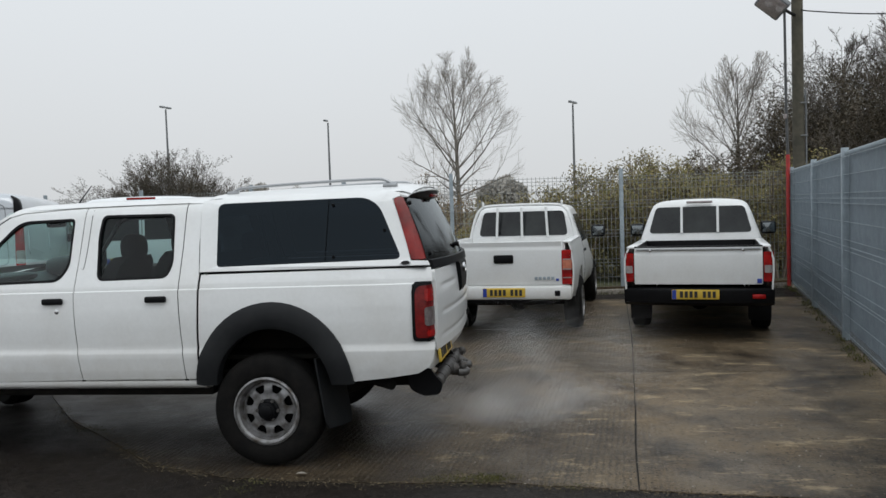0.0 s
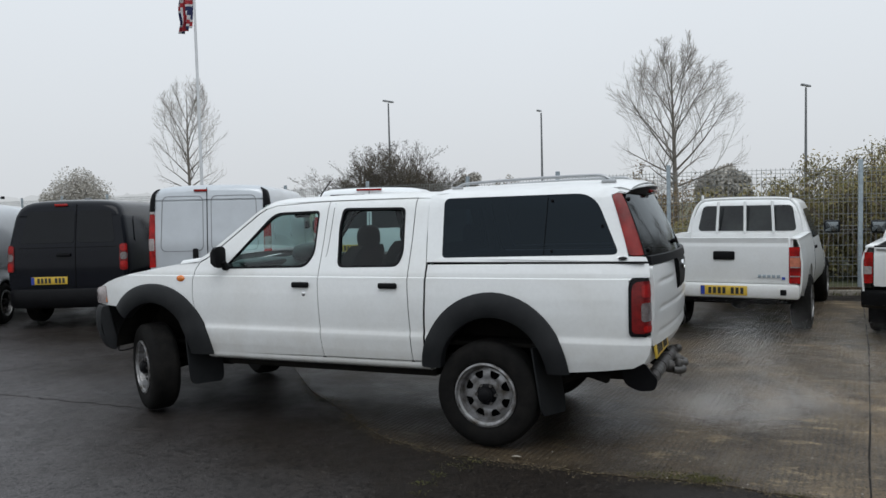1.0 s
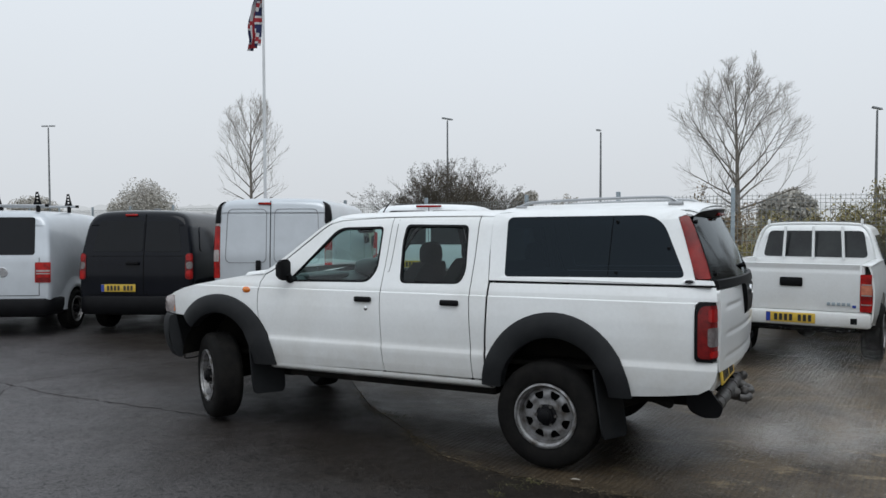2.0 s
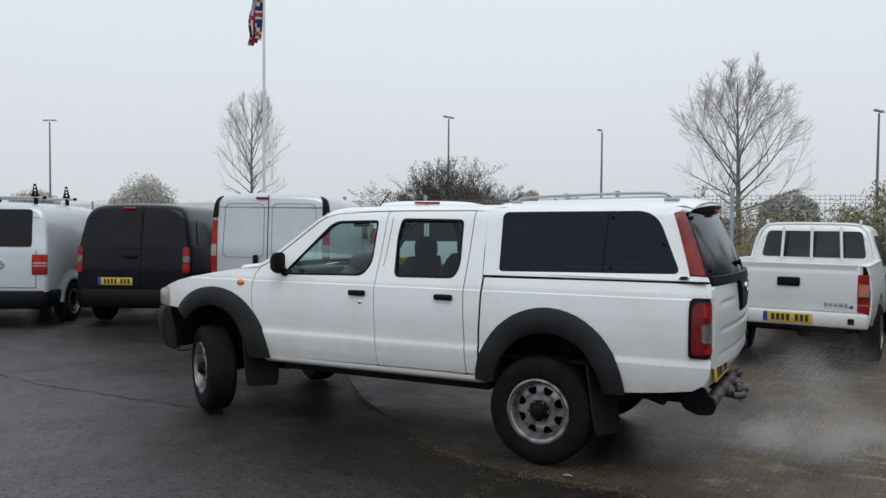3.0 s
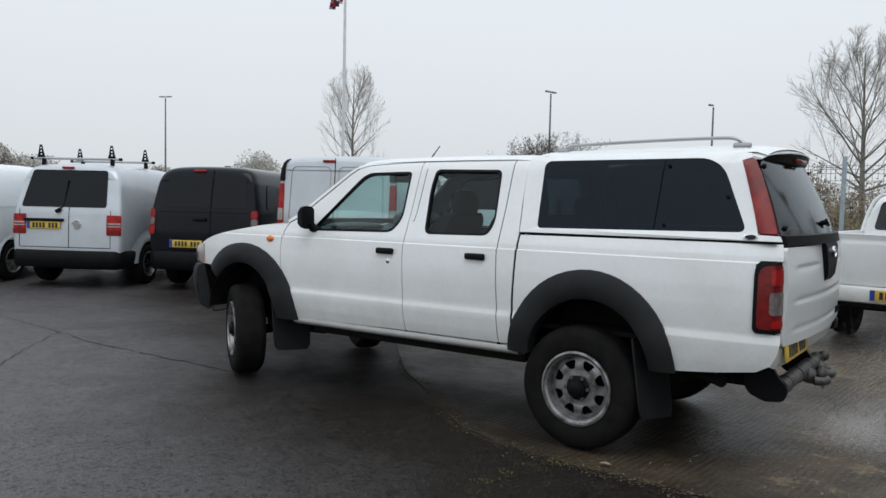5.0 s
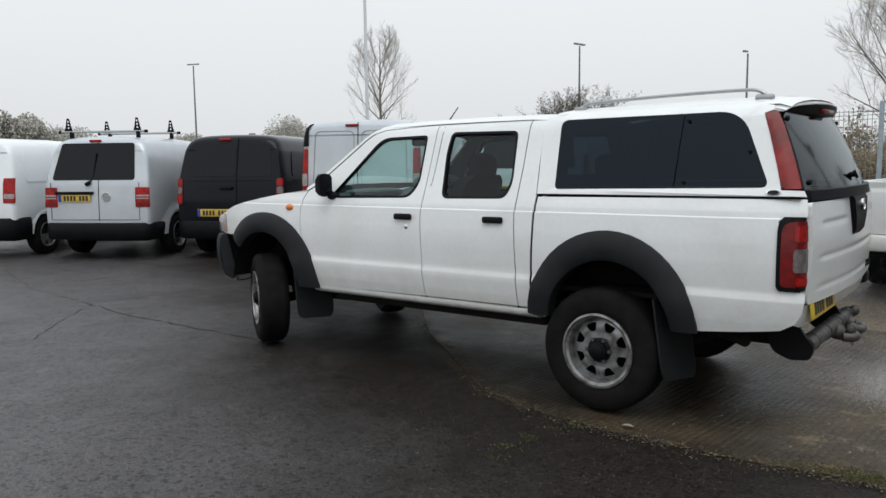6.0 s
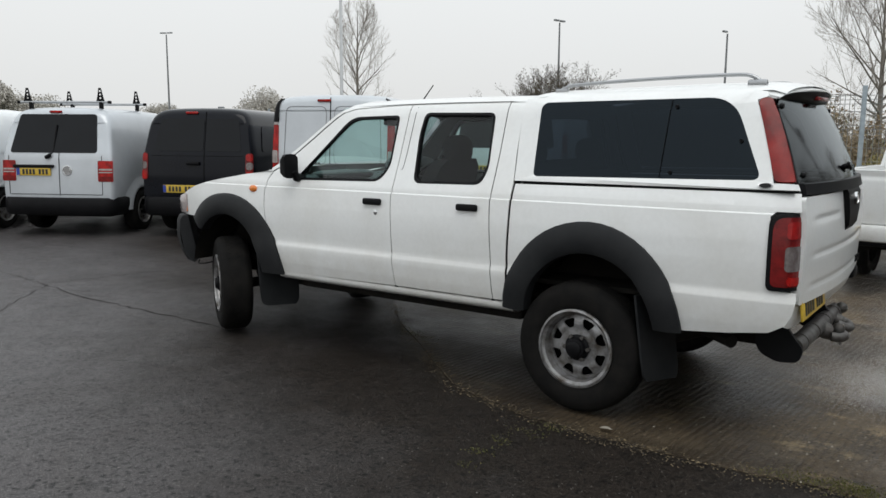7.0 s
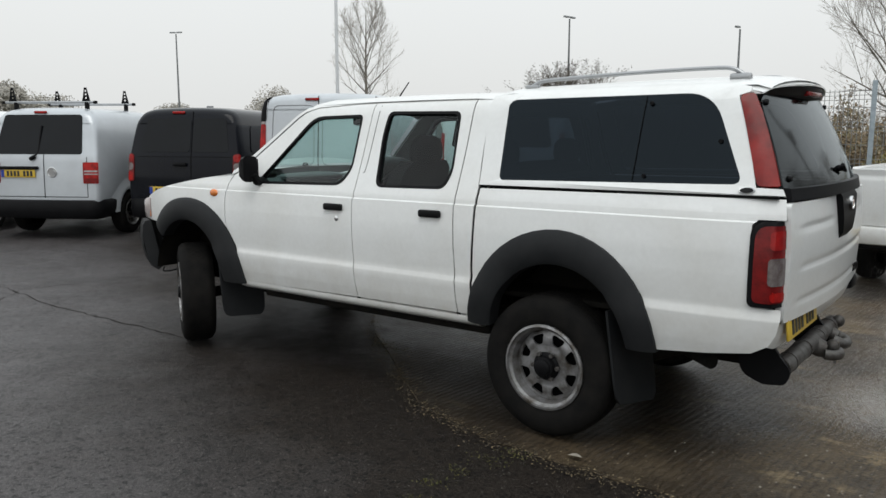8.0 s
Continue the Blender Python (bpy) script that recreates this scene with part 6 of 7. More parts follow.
def right_white_pickup():
    """The pickup with a dark bed liner and a black rear bumper."""
    spec = dict(axle=-1.15, liner=BLACK, rail=WHITE, lamp=(0.715, 0.69, 0.825, 1.03), lenses=[(0, 1, RED_LENS), (0.30, 0.55, CLEAR_LENS)], gate_half=0.705, gate_z=(0.66, 1.09), cab_h=1.645,
                rear_win=[(-0.67, 1.185), (0.67, 1.185), (0.575, 1.54), (-0.575, 1.54)], mirror_z=1.19, flap=True)
    car, gate, cab, _ = pickup(3.41, 4.72, 79.8, "white pickup with black bed liner and bumper beside the fence", -1.75, (0.83, 0.72, 1.085), spec)
    part("gate_trim", blocks(((0.018, 0, 1.065), (0.02, 1.36, 0.018), 0.004)), ALU, gate, "thin bright tailgate edge")
    for y in (-0.52, 0.50):
        part("gate_catch", blocks(((0.03, y, 1.055), (0.02, 0.025, 0.03), 0.005)), CHROME, gate)
    part("badge_sticker", blocks(((0.028, 0.67, 0.70), (0.006, 0.05, 0.05), 0.002)), BLUE, gate)
    part("rear_bumper", loft([[(dx - 0.10 * abs(t) ** 4, t * 0.83, z) for dx, z in ((-0.12, 0.615), (0.06, 0.618), (0.095, 0.60), (0.10, 0.56), (0.08, 0.45), (0.0, 0.41), (-0.12, 0.43))] for t in np.linspace(-1, 1, 13)]), BLACK, car, "black step bumper")
    part("fog_lamp", blocks(((0.085, 0.66, 0.53), (0.03, 0.14, 0.05), 0.012)), RED_LENS, car, "red fog lamp")
    plate(car, (0.105, -0.02, 0.552))
    for y in (-0.235, 0.235):
        part("window_bar", sheet([(y - 0.016, 1.185), (y + 0.016, 1.185), (y + 0.016, 1.54), (y - 0.016, 1.54)], lambda u, v: (-1.75 + lerp([(1.05, 0.0), (1.645, -0.16)], v) + 0.02, u, v), (1, 0, 0), (), 0.012), WHITE, cab, "white window bar")
    part("brake_light", blocks(((-1.86, 0, 1.60), (0.04, 0.34, 0.035), 0.012)), CLEAR_LENS, cab, "clear high brake light")


silver_small_van()
black_small_van()
silver_large_van()
white_large_van()
white_small_van()
left_white_pickup()
right_white_pickup()


# ---- ground, tarmac and concrete ----
def flat(name, pts, z, mat, label, thick=0.0):
    bm = bmesh.new()
    f = bm.faces.new([bm.verts.new((*p, z)) for p in pts])
    if f.normal.z < 0:
        f.normal_flip()
    bmesh.ops.triangulate(bm, faces=bm.faces[:])
    bm.normal_update()
    return tagged(part(name, bm, mat), label, "ground", kind="structure")


flat("ground", [(-2500, -2500), (2500, -2500), (2500, 2500), (-2500, 2500)], -0.022, FIELD, "rough grass ground reaching to the horizon")
FENCE = [(-46, 20.5), (-30, 17.2), (-16, 14.0), (-4.5, 10.9), (-0.05, 9.15), (2.93, 9.8), (5.97, 10.42)]
PANELS = [(5.97, 10.42), (5.5, 7.5), (5.02, 4.72), (4.62, 2.25), (4.2, -0.3), (3.8, -2.8)]
yard = [(-46, -30)] + FENCE + [(6.2, 9.0), (4.5, -3.0), (8, -8), (8, -30)]
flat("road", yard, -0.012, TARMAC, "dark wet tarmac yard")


def concrete_bay():
    """The tamped concrete bay: slabs parted by open joints, with an uneven near edge."""
    bay = thing("pavement", 2.3, 3, 0, 0, "worn brown wet concrete bay with tamped ridges", "pavement", kind="structure")
    rng = random.Random(3)
    joint = [(2.29, -0.15), (2.45, 1.85), (2.66, 4.65), (2.9, 8.9)]
    def at(line, y):
        return lerp([(p[1], p[0]) for p in line], y)
    left = [(-0.93, 0.15), (-2.1, 1.1), (-2.6, 1.65), (-3.9, 3.1), (-5.0, 5.5), (-5.6, 8.9)]
    right = [(4.3, -0.4), (4.66, 2.25), (5.05, 4.72), (5.7, 8.9)]
    near = [(-0.95, 0.18), (-0.8, 0.05), (-0.2, -0.13), (0.57, -0.19), (1.43, -0.13), (2.3, -0.20), (3.5, -0.32), (4.4, -0.42)]
    rows = [-0.5, 3.05, 5.75, 8.9]
    for i in range(3):
        for lo, hi in ((left, joint), (joint, right)):
            pts = []
            g = 0.005
            y0, y1 = rows[i] + g, rows[i + 1] - g
            if i == 0:
                a, b = at(lo, 0.0) + g, at(hi, 0.0) - g
                xs = np.linspace(a, b, 26)
                pts += [(x, lerp(near, x) + rng.uniform(-0.018, 0.018)) for x in xs]
                ys = np.linspace(0.35, y1, 8)
            else:
                pts += [(at(lo, y0) + g, y0), (at(hi, y0) - g, y0)]
                ys = np.linspace(y0 + 0.2, y1, 8)
            pts += [(at(hi, y) - g + rng.uniform(-0.006, 0.004), y) for y in ys]
            pts += [(at(lo, y) + g + rng.uniform(-0.004, 0.006) * (3 if lo is left else 1), y) for y in ys[::-1]]
            bm = bmesh.new()
            f = bm.faces.new([bm.verts.new((p[0] - 2.3, p[1] - 3, -0.006)) for p in pts])
            bm.normal_update()
            if f.normal.z < 0:
                f.normal_flip()
            ex = bmesh.ops.extrude_face_region(bm, geom=[f])
            lowered = [v for v in bm.verts if v not in [q for q in ex["geom"] if isinstance(q, bmesh.types.BMVert)]]
            for v in lowered:
                v.co.z = -0.03
            bmesh.ops.triangulate(bm, faces=[q for q in bm.faces if len(q.verts) > 4])
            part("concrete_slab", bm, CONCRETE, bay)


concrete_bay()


def edge_dirt():
    """Moss and washed-out dirt along the edge where tarmac meets concrete."""
    rng = random.Random(31)
    verts, faces = [], []
    for line in (((-0.98, 0.16), (-1.5, 0.62), (-2.1, 1.08), (-2.6, 1.62)), ((-0.95, 0.15), (-0.8, 0.03), (-0.2, -0.15), (0.57, -0.21), (1.43, -0.15), (2.3, -0.22), (3.5, -0.34), (4.4, -0.44))):
        for p, q in zip(line, line[1:]):
            d = Vector((q[0] - p[0], q[1] - p[1]))
            for _ in range(int(d.length * 520)):
                t = rng.random()
                spread = 0.025 + 0.09 * abs(noise.noise(Vector((p[0] + d.x * t, p[1] + d.y * t, 4)) * 2.3))
                x, y = p[0] + d.x * t + rng.gauss(0, spread), p[1] + d.y * t + rng.gauss(0, spread)
                r, a, k = rng.uniform(0.002, 0.007), rng.uniform(0, 6.28), len(verts)
                verts += [(x + r * math.cos(a + j * 1.257) * rng.uniform(0.5, 1.2), y + r * math.sin(a + j * 1.257) * rng.uniform(0.5, 1.2), -0.0035) for j in range(5)] + [(x, y, -0.001 + r * 0.15)]
                faces += [(k + j, k + (j + 1) % 5, k + 5) for j in range(5)]
    me = bpy.data.meshes.new("dirt")
    me.from_pydata(verts, [], faces)
    me.materials.append(EDGE_DIRT)
    tagged(new("dirt", me), "brown moss and dirt along the concrete edge", "dirt", kind="stuff")


EDGE_DIRT = leaf_material("edge_dirt", (0.028, 0.021, 0.012), (0.085, 0.064, 0.034), (0.18, 0.138, 0.076))
edge_dirt()


def tarmac_cracks():
    """Dark open cracks and patch seams in the tarmac."""
    rng = random.Random(8)
    bm = bmesh.new()
    for line, w in ((((-6.05, 0.22), (-5.2, 0.12), (-4.4, 0.12), (-3.2, 0.16)), 0.026), (((-4.8, -0.95), (-5.45, -0.35), (-6.0, 0.25), (-5.85, 1.2), (-5.4, 2.0)), 0.018), (((-6.05, 0.22), (-7.6, 0.35), (-9.5, 0.9)), 0.012), (((0.06, -0.20), (-0.13, -0.45), (-0.12, -0.73), (-0.10, -1.04), (-0.35, -1.6)), 0.006), (((1.73, 2.36), (2.01, 2.87), (2.30, 3.04)), 0.010), (((3.2, 5.12), (4.3, 5.15), (5.0, 5.2)), 0.009), (((2.5, 2.0), (3.1, 1.7), (3.9, 1.75)), 0.006)):
        prev = None
        for i in range(len(line) - 1):
            a, b = Vector(line[i]), Vector(line[i + 1])
            n = max(3, int((b - a).length / 0.09))
            for k in range(n + 1):
                p = a.lerp(b, k / n)
                d = (b - a).normalized()
                q = Vector((-d.y, d.x))
                p = p + q * rng.uniform(-0.02, 0.02)
                ww = w * rng.uniform(0.15, 0.8)
                on_slab = 0.0065 if p.y > 1.55 and p.x > -2.0 else 0.0
                cur = (bm.verts.new((*(p + q * ww / 2), -0.0095 + on_slab)), bm.verts.new((*(p - q * ww / 2), -0.0095 + on_slab)))
                if prev:
                    bm.faces.new((prev[0], prev[1], cur[1], cur[0]))
                prev = cur
    bmesh.ops.recalc_face_normals(bm, faces=bm.faces[:])
    for f in bm.faces:
        if f.normal.z < 0:
            f.normal_flip()
    tagged(part("tarmac_crack", bm, CRACK), "dark cracks in the tarmac and concrete", "crack", kind="stuff")


tarmac_cracks()


# ---- fences and poles ----
def mesh_fence():
    f = thing("fence", 2.93, 9.8, 0, 0, "grey welded wire mesh fence with steel posts", "fence", kind="structure")
    base = f.matrix_world.inverted()
    wires = {}
    spots = []
    for a, b in zip(FENCE, FENCE[1:]):
        a, b = Vector(a), Vector(b)
        n = max(1, round((b - a).length / 3.03))
        for k in range(n):
            spots.append((a.lerp(b, k / n), a.lerp(b, (k + 1) / n)))
    post = None
    for a, b in spots:
        d = b - a
        length = d.length
        key = round(length, 2)
        if key not in wires:
            bm = bmesh.new()
            for k in range(1, int(length / 0.075)):
                tube(bm, [(k * 0.075, 0, 0.06), (k * 0.075, 0, 2.12)], 0.0042, 4, False)
            for z in (0.10, 0.30, 0.50, 0.56, 0.62, 0.82, 1.02, 1.08, 1.14, 1.34, 1.54, 1.60, 1.66, 1.86, 1.97, 2.03, 2.09):
                tube(bm, [(0.02, -0.03 if z in (0.56, 1.08, 1.60, 2.03) else 0.0, z), (length - 0.02, -0.03 if z in (0.56, 1.08, 1.60, 2.03) else 0.0, z)], 0.0048, 4, False)
            me = bpy.data.meshes.new("mesh_panel")
            bm.to_mesh(me)
            bm.free()
            me.materials.append(WIRE)
            wires[key] = me
        o = new("mesh_panel", wires[key])
        o.parent = f
        ang = math.atan2(d.y, d.x)
        o.matrix_basis = base @ pose(a.x, a.y, 0, 0, 0, math.degrees(ang))
        if post is None:
            bm = bmesh.new()
            box(bm, (0, 0.045, 1.10), (0.065, 0.065, 2.26), 0.006)
            me = bpy.data.meshes.new("post")
            bm.to_mesh(me)
            bm.free()
            me.materials.append(FENCE_GREY)
            post = me
        p = new("post", post)
        p.parent = f
        p.matrix_basis = base @ pose(a.x, a.y, 0, 0, 0, math.degrees(ang))
    k = bmesh.new()
    for a, b in ((FENCE[4], FENCE[5]), (FENCE[5], FENCE[6])):
        a, b = Vector(a), Vector(b)
        m = Matrix.Rotation(math.atan2(b.y - a.y, b.x - a.x), 4, "Z")
        vs = []
        box(k, (0, 0, 0), ((b - a).length, 0.10, 0.14))
        for v in k.verts[-8:]:
            v.co = (m @ v.co) + Vector(((a.x + b.x) / 2 - 2.93, (a.y + b.y) / 2 - 9.8 + 0.02, 0.05))
    part("kerb", k, CONCRETE, f, "concrete kerb under the mesh")


def screen_fence():
    f = thing("fence", 5.0, 4.7, 0, 0, "blue-grey screened steel mesh fence with square posts", "fence", kind="structure")
    inv = f.matrix_world.inverted()
    for a, b in zip(PANELS, PANELS[1:]):
        a, b = Vector(a), Vector(b)
        d = b - a
        ln, ang = d.length, math.degrees(math.atan2(d.y, d.x))
        def put(name, bm, mat, label=""):
            o = part(name, bm, mat, f, label)
            o.matrix_basis = inv @ pose(a.x, a.y, 0, 0, 0, ang)
            return o
        bm = bmesh.new()
        cols = [[(ln * i / 12, 0.05 + 0.006 * math.sin(i * 2.1 + j), 0.10 + 1.98 * j / 8) for i in range(13)] for j in range(9)]
        rows_v = [[bm.verts.new(p) for p in row] for row in cols]
        for r0, r1 in zip(rows_v, rows_v[1:]):
            for i in range(12):
                bm.faces.new((r0[i], r0[i + 1], r1[i + 1], r1[i]))
        ext = bmesh.ops.extrude_face_region(bm, geom=bm.faces[:])
        bmesh.ops.translate(bm, vec=(0, 0.012, 0), verts=[g for g in ext["geom"] if isinstance(g, bmesh.types.BMVert)])
        bmesh.ops.recalc_face_normals(bm, faces=bm.faces[:])
        put("screen_panel", bm, SHEET, "blue-grey screen sheet")
        w = bmesh.new()
        for k in range(1, int(ln / 0.05)):
            tube(w, [(k * 0.05, -0.012, 0.06), (k * 0.05, -0.012, 2.10)], 0.0026, 4, False)
        for z in (0.10, 0.30, 0.50, 0.56, 0.62, 0.82, 1.02, 1.08, 1.14, 1.34, 1.54, 1.60, 1.66, 1.86, 2.05):
            tube(w, [(0.02, -0.05 if z in (0.56, 1.08, 1.60, 2.05) else -0.016, z), (ln - 0.02, -0.05 if z in (0.56, 1.08, 1.60, 2.05) else -0.016, z)], 0.0042, 4, False)
        put("mesh_panel", w, FENCE_GREY)
        p = bmesh.new()
        box(p, (0, 0.0, 1.08), (0.075, 0.075, 2.16), 0.006)
        po = put("post", p, FENCE_GREY, "square steel post")
        r = bmesh.new()
        box(r, (ln / 2, 0.02, 2.10), (ln, 0.05, 0.04), 0.006)
        put("top_rail", r, FENCE_GREY)


mesh_fence()
screen_fence()


POLE_DARK = material("dark_grey_pole", (0.085, 0.088, 0.09), 0.6, vary=0.3, scale=6)


def fence_kerb():
    """The pale concrete footing at the foot of the mesh fence."""
    for a, b in zip(FENCE[4:], FENCE[5:]):
        d = Vector((b[0] - a[0], b[1] - a[1]))
        k = thing("kerb", a[0], a[1], 0, math.degrees(math.atan2(d.y, d.x)), "pale worn concrete footing under the mesh fence", "kerb", kind="structure")
        part("footing", blocks(((d.length / 2, -0.02, 0.02), (d.length, 0.12, 0.12), 0.012)), GRIT, k)


def corner_poles():
    pole = thing("utility_pole", 6.25, 10.95, 0, 0, "weathered wooden utility pole behind the fence corner", "utility pole")
    bm = bmesh.new()
    tube(bm, [(0, 0, -0.1), (-0.01, 0, 3.0), (-0.02, 0, 7.5)], [0.112, 0.104, 0.096], 14)
    part("pole_shaft", bm, WOOD_POLE, pole)
    cable = bmesh.new()
    tube(cable, smooth_line([(0, -0.08, 5.06), (0.25, -0.08, 5.00), (1.5, -0.08, 4.87), (4, -0.4, 4.70), (9, -1, 4.5)], 6), 0.011, 6)
    part("cable", cable, BLACK, pole, "black overhead cable")
    conduit = bmesh.new()
    tube(conduit, [(0.115, -0.06, 0), (0.11, -0.06, 3.2), (0.10, -0.05, 3.6)], 0.016, 6)
    part("conduit", conduit, LAMP_GREY, pole)
    for z in (1.9, 2.75, 3.35):
        clip = bmesh.new()
        tube(clip, [(0, -0.125, z), (0.13, -0.09, z)], 0.012, 6)
        part("cable_clip", clip, LAMP_GREY, pole)
    light = thing("flood_lamp", 5.88, 10.30, 0, 0, "thin red and grey pole with a flood lamp by the fence", "flood lamp")
    a, b = bmesh.new(), bmesh.new()
    tube(a, [(0, 0, 0), (0.0, 0, 2.38)], 0.034, 12)
    part("lower_pole", a, RED_PAINT, light, "red painted lower pole")
    tube(b, [(0.0, 0, 2.37), (-0.02, 0, 3.2), (-0.035, 0, 4.95)], [0.026, 0.024, 0.022], 12)
    part("upper_pole", b, POLE_DARK, light, "grey upper pole")
    part("junction_box", blocks(((-0.045, -0.03, 3.06), (0.045, 0.05, 0.085), 0.008)), CLEAR_LENS, light, "small pale junction box")
    # a tilted box lamp, its glass looking down and outwards
    m = Matrix.Translation((-0.26, -0.05, 5.03)) @ Matrix.Rotation(radians(40), 4, "Y") @ Matrix.Rotation(radians(-42), 4, "X")
    head = bmesh.new()
    box(head, (0, 0, 0.04), (0.50, 0.40, 0.13), 0.035)
    bmesh.ops.transform(head, matrix=m, verts=head.verts[:])
    h = part("lamp_head", head, LAMP_GREY, light, "grey box flood lamp head")
    face = bmesh.new()
    box(face, (0, 0, -0.026), (0.43, 0.33, 0.016), 0.004)
    bmesh.ops.transform(face, matrix=m, verts=face.verts[:])
    part("lamp_glass", face, CLEAR_LENS, h, "pale lamp glass")
    arm = bmesh.new()
    tube(arm, [(-0.12, -0.02, 4.94), (-0.035, 0.0, 4.94), (0.28, 0.55, 4.95)], 0.028, 8)
    part("lamp_arm", arm, BLACK, light)


fence_kerb()
corner_poles()


def street_lamp(x, y, top, heads, turn=0.0):
    lamp = thing("street_lamp", x, y, 0, 0, "tall grey street lamp with %s beyond the fence" % ("twin heads" if heads == 2 else "one narrow head"), "street lamp", "street lamps")
    bm = bmesh.new()
    tube(bm, [(0, 0, 0), (0, 0, 1.5), (0, 0, top - 0.1)], [0.10, 0.085, 0.05], 10)
    part("lamp_column", bm, LAMP_GREY, lamp)
    for k in range(heads):
        s = -1 if k == 0 else 1
        b = loft([[(s * (0.05 + x0), y0 * w, top + z) for y0, z in ((-0.12, -0.03), (0.12, -0.03), (0.08, 0.06), (-0.08, 0.06))] for x0, w in ((0.0, 0.5), (0.08, 0.9), (0.42, 0.9), (0.50, 0.6))])
        if turn:
            bmesh.ops.rotate(b, cent=(0, 0, top), matrix=Matrix.Rotation(radians(turn), 3, "Z"), verts=b.verts[:])
        part("lamp_head", b, LAMP_GREY, lamp)


for lx, ly, lz, lh, lt in ((-54.5, 36.1, 9.1, 2, 20), (-22.4, 41.9, 8.35, 2, 82), (-13.3, 46.1, 7.5, 1, 80), (2.5, 42.0, 7.4, 2, 68), (14.5, 46.0, 7.0, 1, 80)):
    street_lamp(lx, ly, lz, lh, lt)


def flag_pole(x, y):
    pole = thing("flagpole", x, y, 0, 0, "tall white flagpole with a limp red, white and blue flag", "flagpole")
    bm = bmesh.new()
    tube(bm, [(0, 0, 0), (0, 0, 4.0), (0, 0, 7.4)], [0.034, 0.029, 0.020], 12)
    part("pole_shaft", bm, FLAGPOLE, pole)
    # the cloth hangs in folds beside the pole
    cols = {"flag_cloth": [], "flag_red": [], "flag_white": []}
    grid = []
    for j in range(25):
        t = j / 24
        row = []
        for i in range(13):
            u = i / 12
            w = 0.25 * (0.35 + 0.65 * math.sin(math.pi * min(1, t * 1.1 + 0.12)))
            row.append((-0.04 - u * w - 0.18 * t * u * 0.8 - 0.09 * t, 0.075 * math.sin(u * 15 + t * 2), FLAG_TOP - 1.02 * t - 0.13 * u * (1 - 0.2 * t)))
        grid.append(row)
    def band(test):
        bm = bmesh.new()
        for j in range(24):
            for i in range(12):
                if test(i, j):
                    bm.faces.new([bm.verts.new(grid[a][b]) for a, b in ((j, i), (j, i + 1), (j + 1, i + 1), (j + 1, i))])
        bmesh.ops.remove_doubles(bm, verts=bm.verts[:], dist=1e-5)
        return bm
    def kind(i, j):
        d = abs((i - 5.5) * 1.9 - (j - 11.5)), abs((i - 5.5) * 1.9 + (j - 11.5))
        if i in (5, 6) or j in (11, 12):
            return "r"
        if i in (4, 7) or j in (10, 13):
            return "w"
        m = min(d)
        return "r" if m < 1.0 else "w" if m < 2.6 else "b"
    part("flag_cloth", band(lambda i, j: kind(i, j) == "b"), FLAG_BLUE, pole, "dark blue flag cloth")
    part("flag_red", band(lambda i, j: kind(i, j) == "r"), FLAG_RED, pole, "red flag stripes")
    part("flag_white", band(lambda i, j: kind(i, j) == "w"), FLAG_WHITE, pole, "white flag stripes")


FLAG_TOP = 6.22
FLAG_BLUE = material("flag_blue_cloth", (0.02, 0.025, 0.09), 0.85, vary=0.2, scale=12)
FLAG_RED = material("flag_red_cloth", (0.38, 0.03, 0.04), 0.85, vary=0.2, scale=12)
FLAG_WHITE = material("flag_white_cloth", (0.55, 0.55, 0.56), 0.85, vary=0.1, scale=12)
flag_pole(-8.72, 7.50)


# ---- trees and hedges ----
def branches(rng, trunk, height, spread, levels, rise, first=0.25, kids=(7, 5, 4, 4), wander=0.075):
    """Limbs of a bare tree, as (points, radii, level)."""
    out = []

    def grow(p, d, length, r, level):
        n = 5
        pts, radii = [p], [r]
        for k in range(n):
            d = (d + Vector((rng.uniform(-1, 1), rng.uniform(-1, 1), rng.uniform(-0.4, 1) * rise)) * wander).normalized()
            p = p + d * length / n
            pts.append(p)
            radii.append(r * (1 - 0.82 * (k + 1) / n) if level else r * (1 - 0.75 * (k + 1) / n))
        out.append((pts, radii, level))
        if level >= levels:
            return
        count = kids[min(level, len(kids) - 1)]
        for k in range(count):
            t = (first if level == 0 else 0.22) + (0.98 - (first if level == 0 else 0.22)) * (k + rng.random() * 0.8) / count
            i = min(n - 1, int(t * n))
            q = pts[i].lerp(pts[i + 1], t * n - i)
            az = rng.uniform(0, 2 * math.pi) if level else 2.4 * k + rng.uniform(-0.5, 0.5)
            side = d.orthogonal().normalized()
            side = (Matrix.Rotation(az, 3, d) @ side)
            tilt = rng.uniform(0.5, 0.95) * spread
            nd = (pts[i + 1] - pts[i]).normalized() * math.cos(tilt) + side * math.sin(tilt) + Vector((0, 0, 0.25 * rise))
            ln = length * (rng.uniform(0.8, 1.1) * (0.74 - 0.56 * t) if level == 0 else rng.uniform(0.36, 0.62) * (1.2 - 0.6 * t))
            grow(q, nd.normalized(), ln, max(0.005, radii[i] * (0.46 if level else 0.42)), level + 1)
    grow(Vector((0, 0, -0.1)), Vector((0, 0, 1)), height, trunk, 0)
    return out


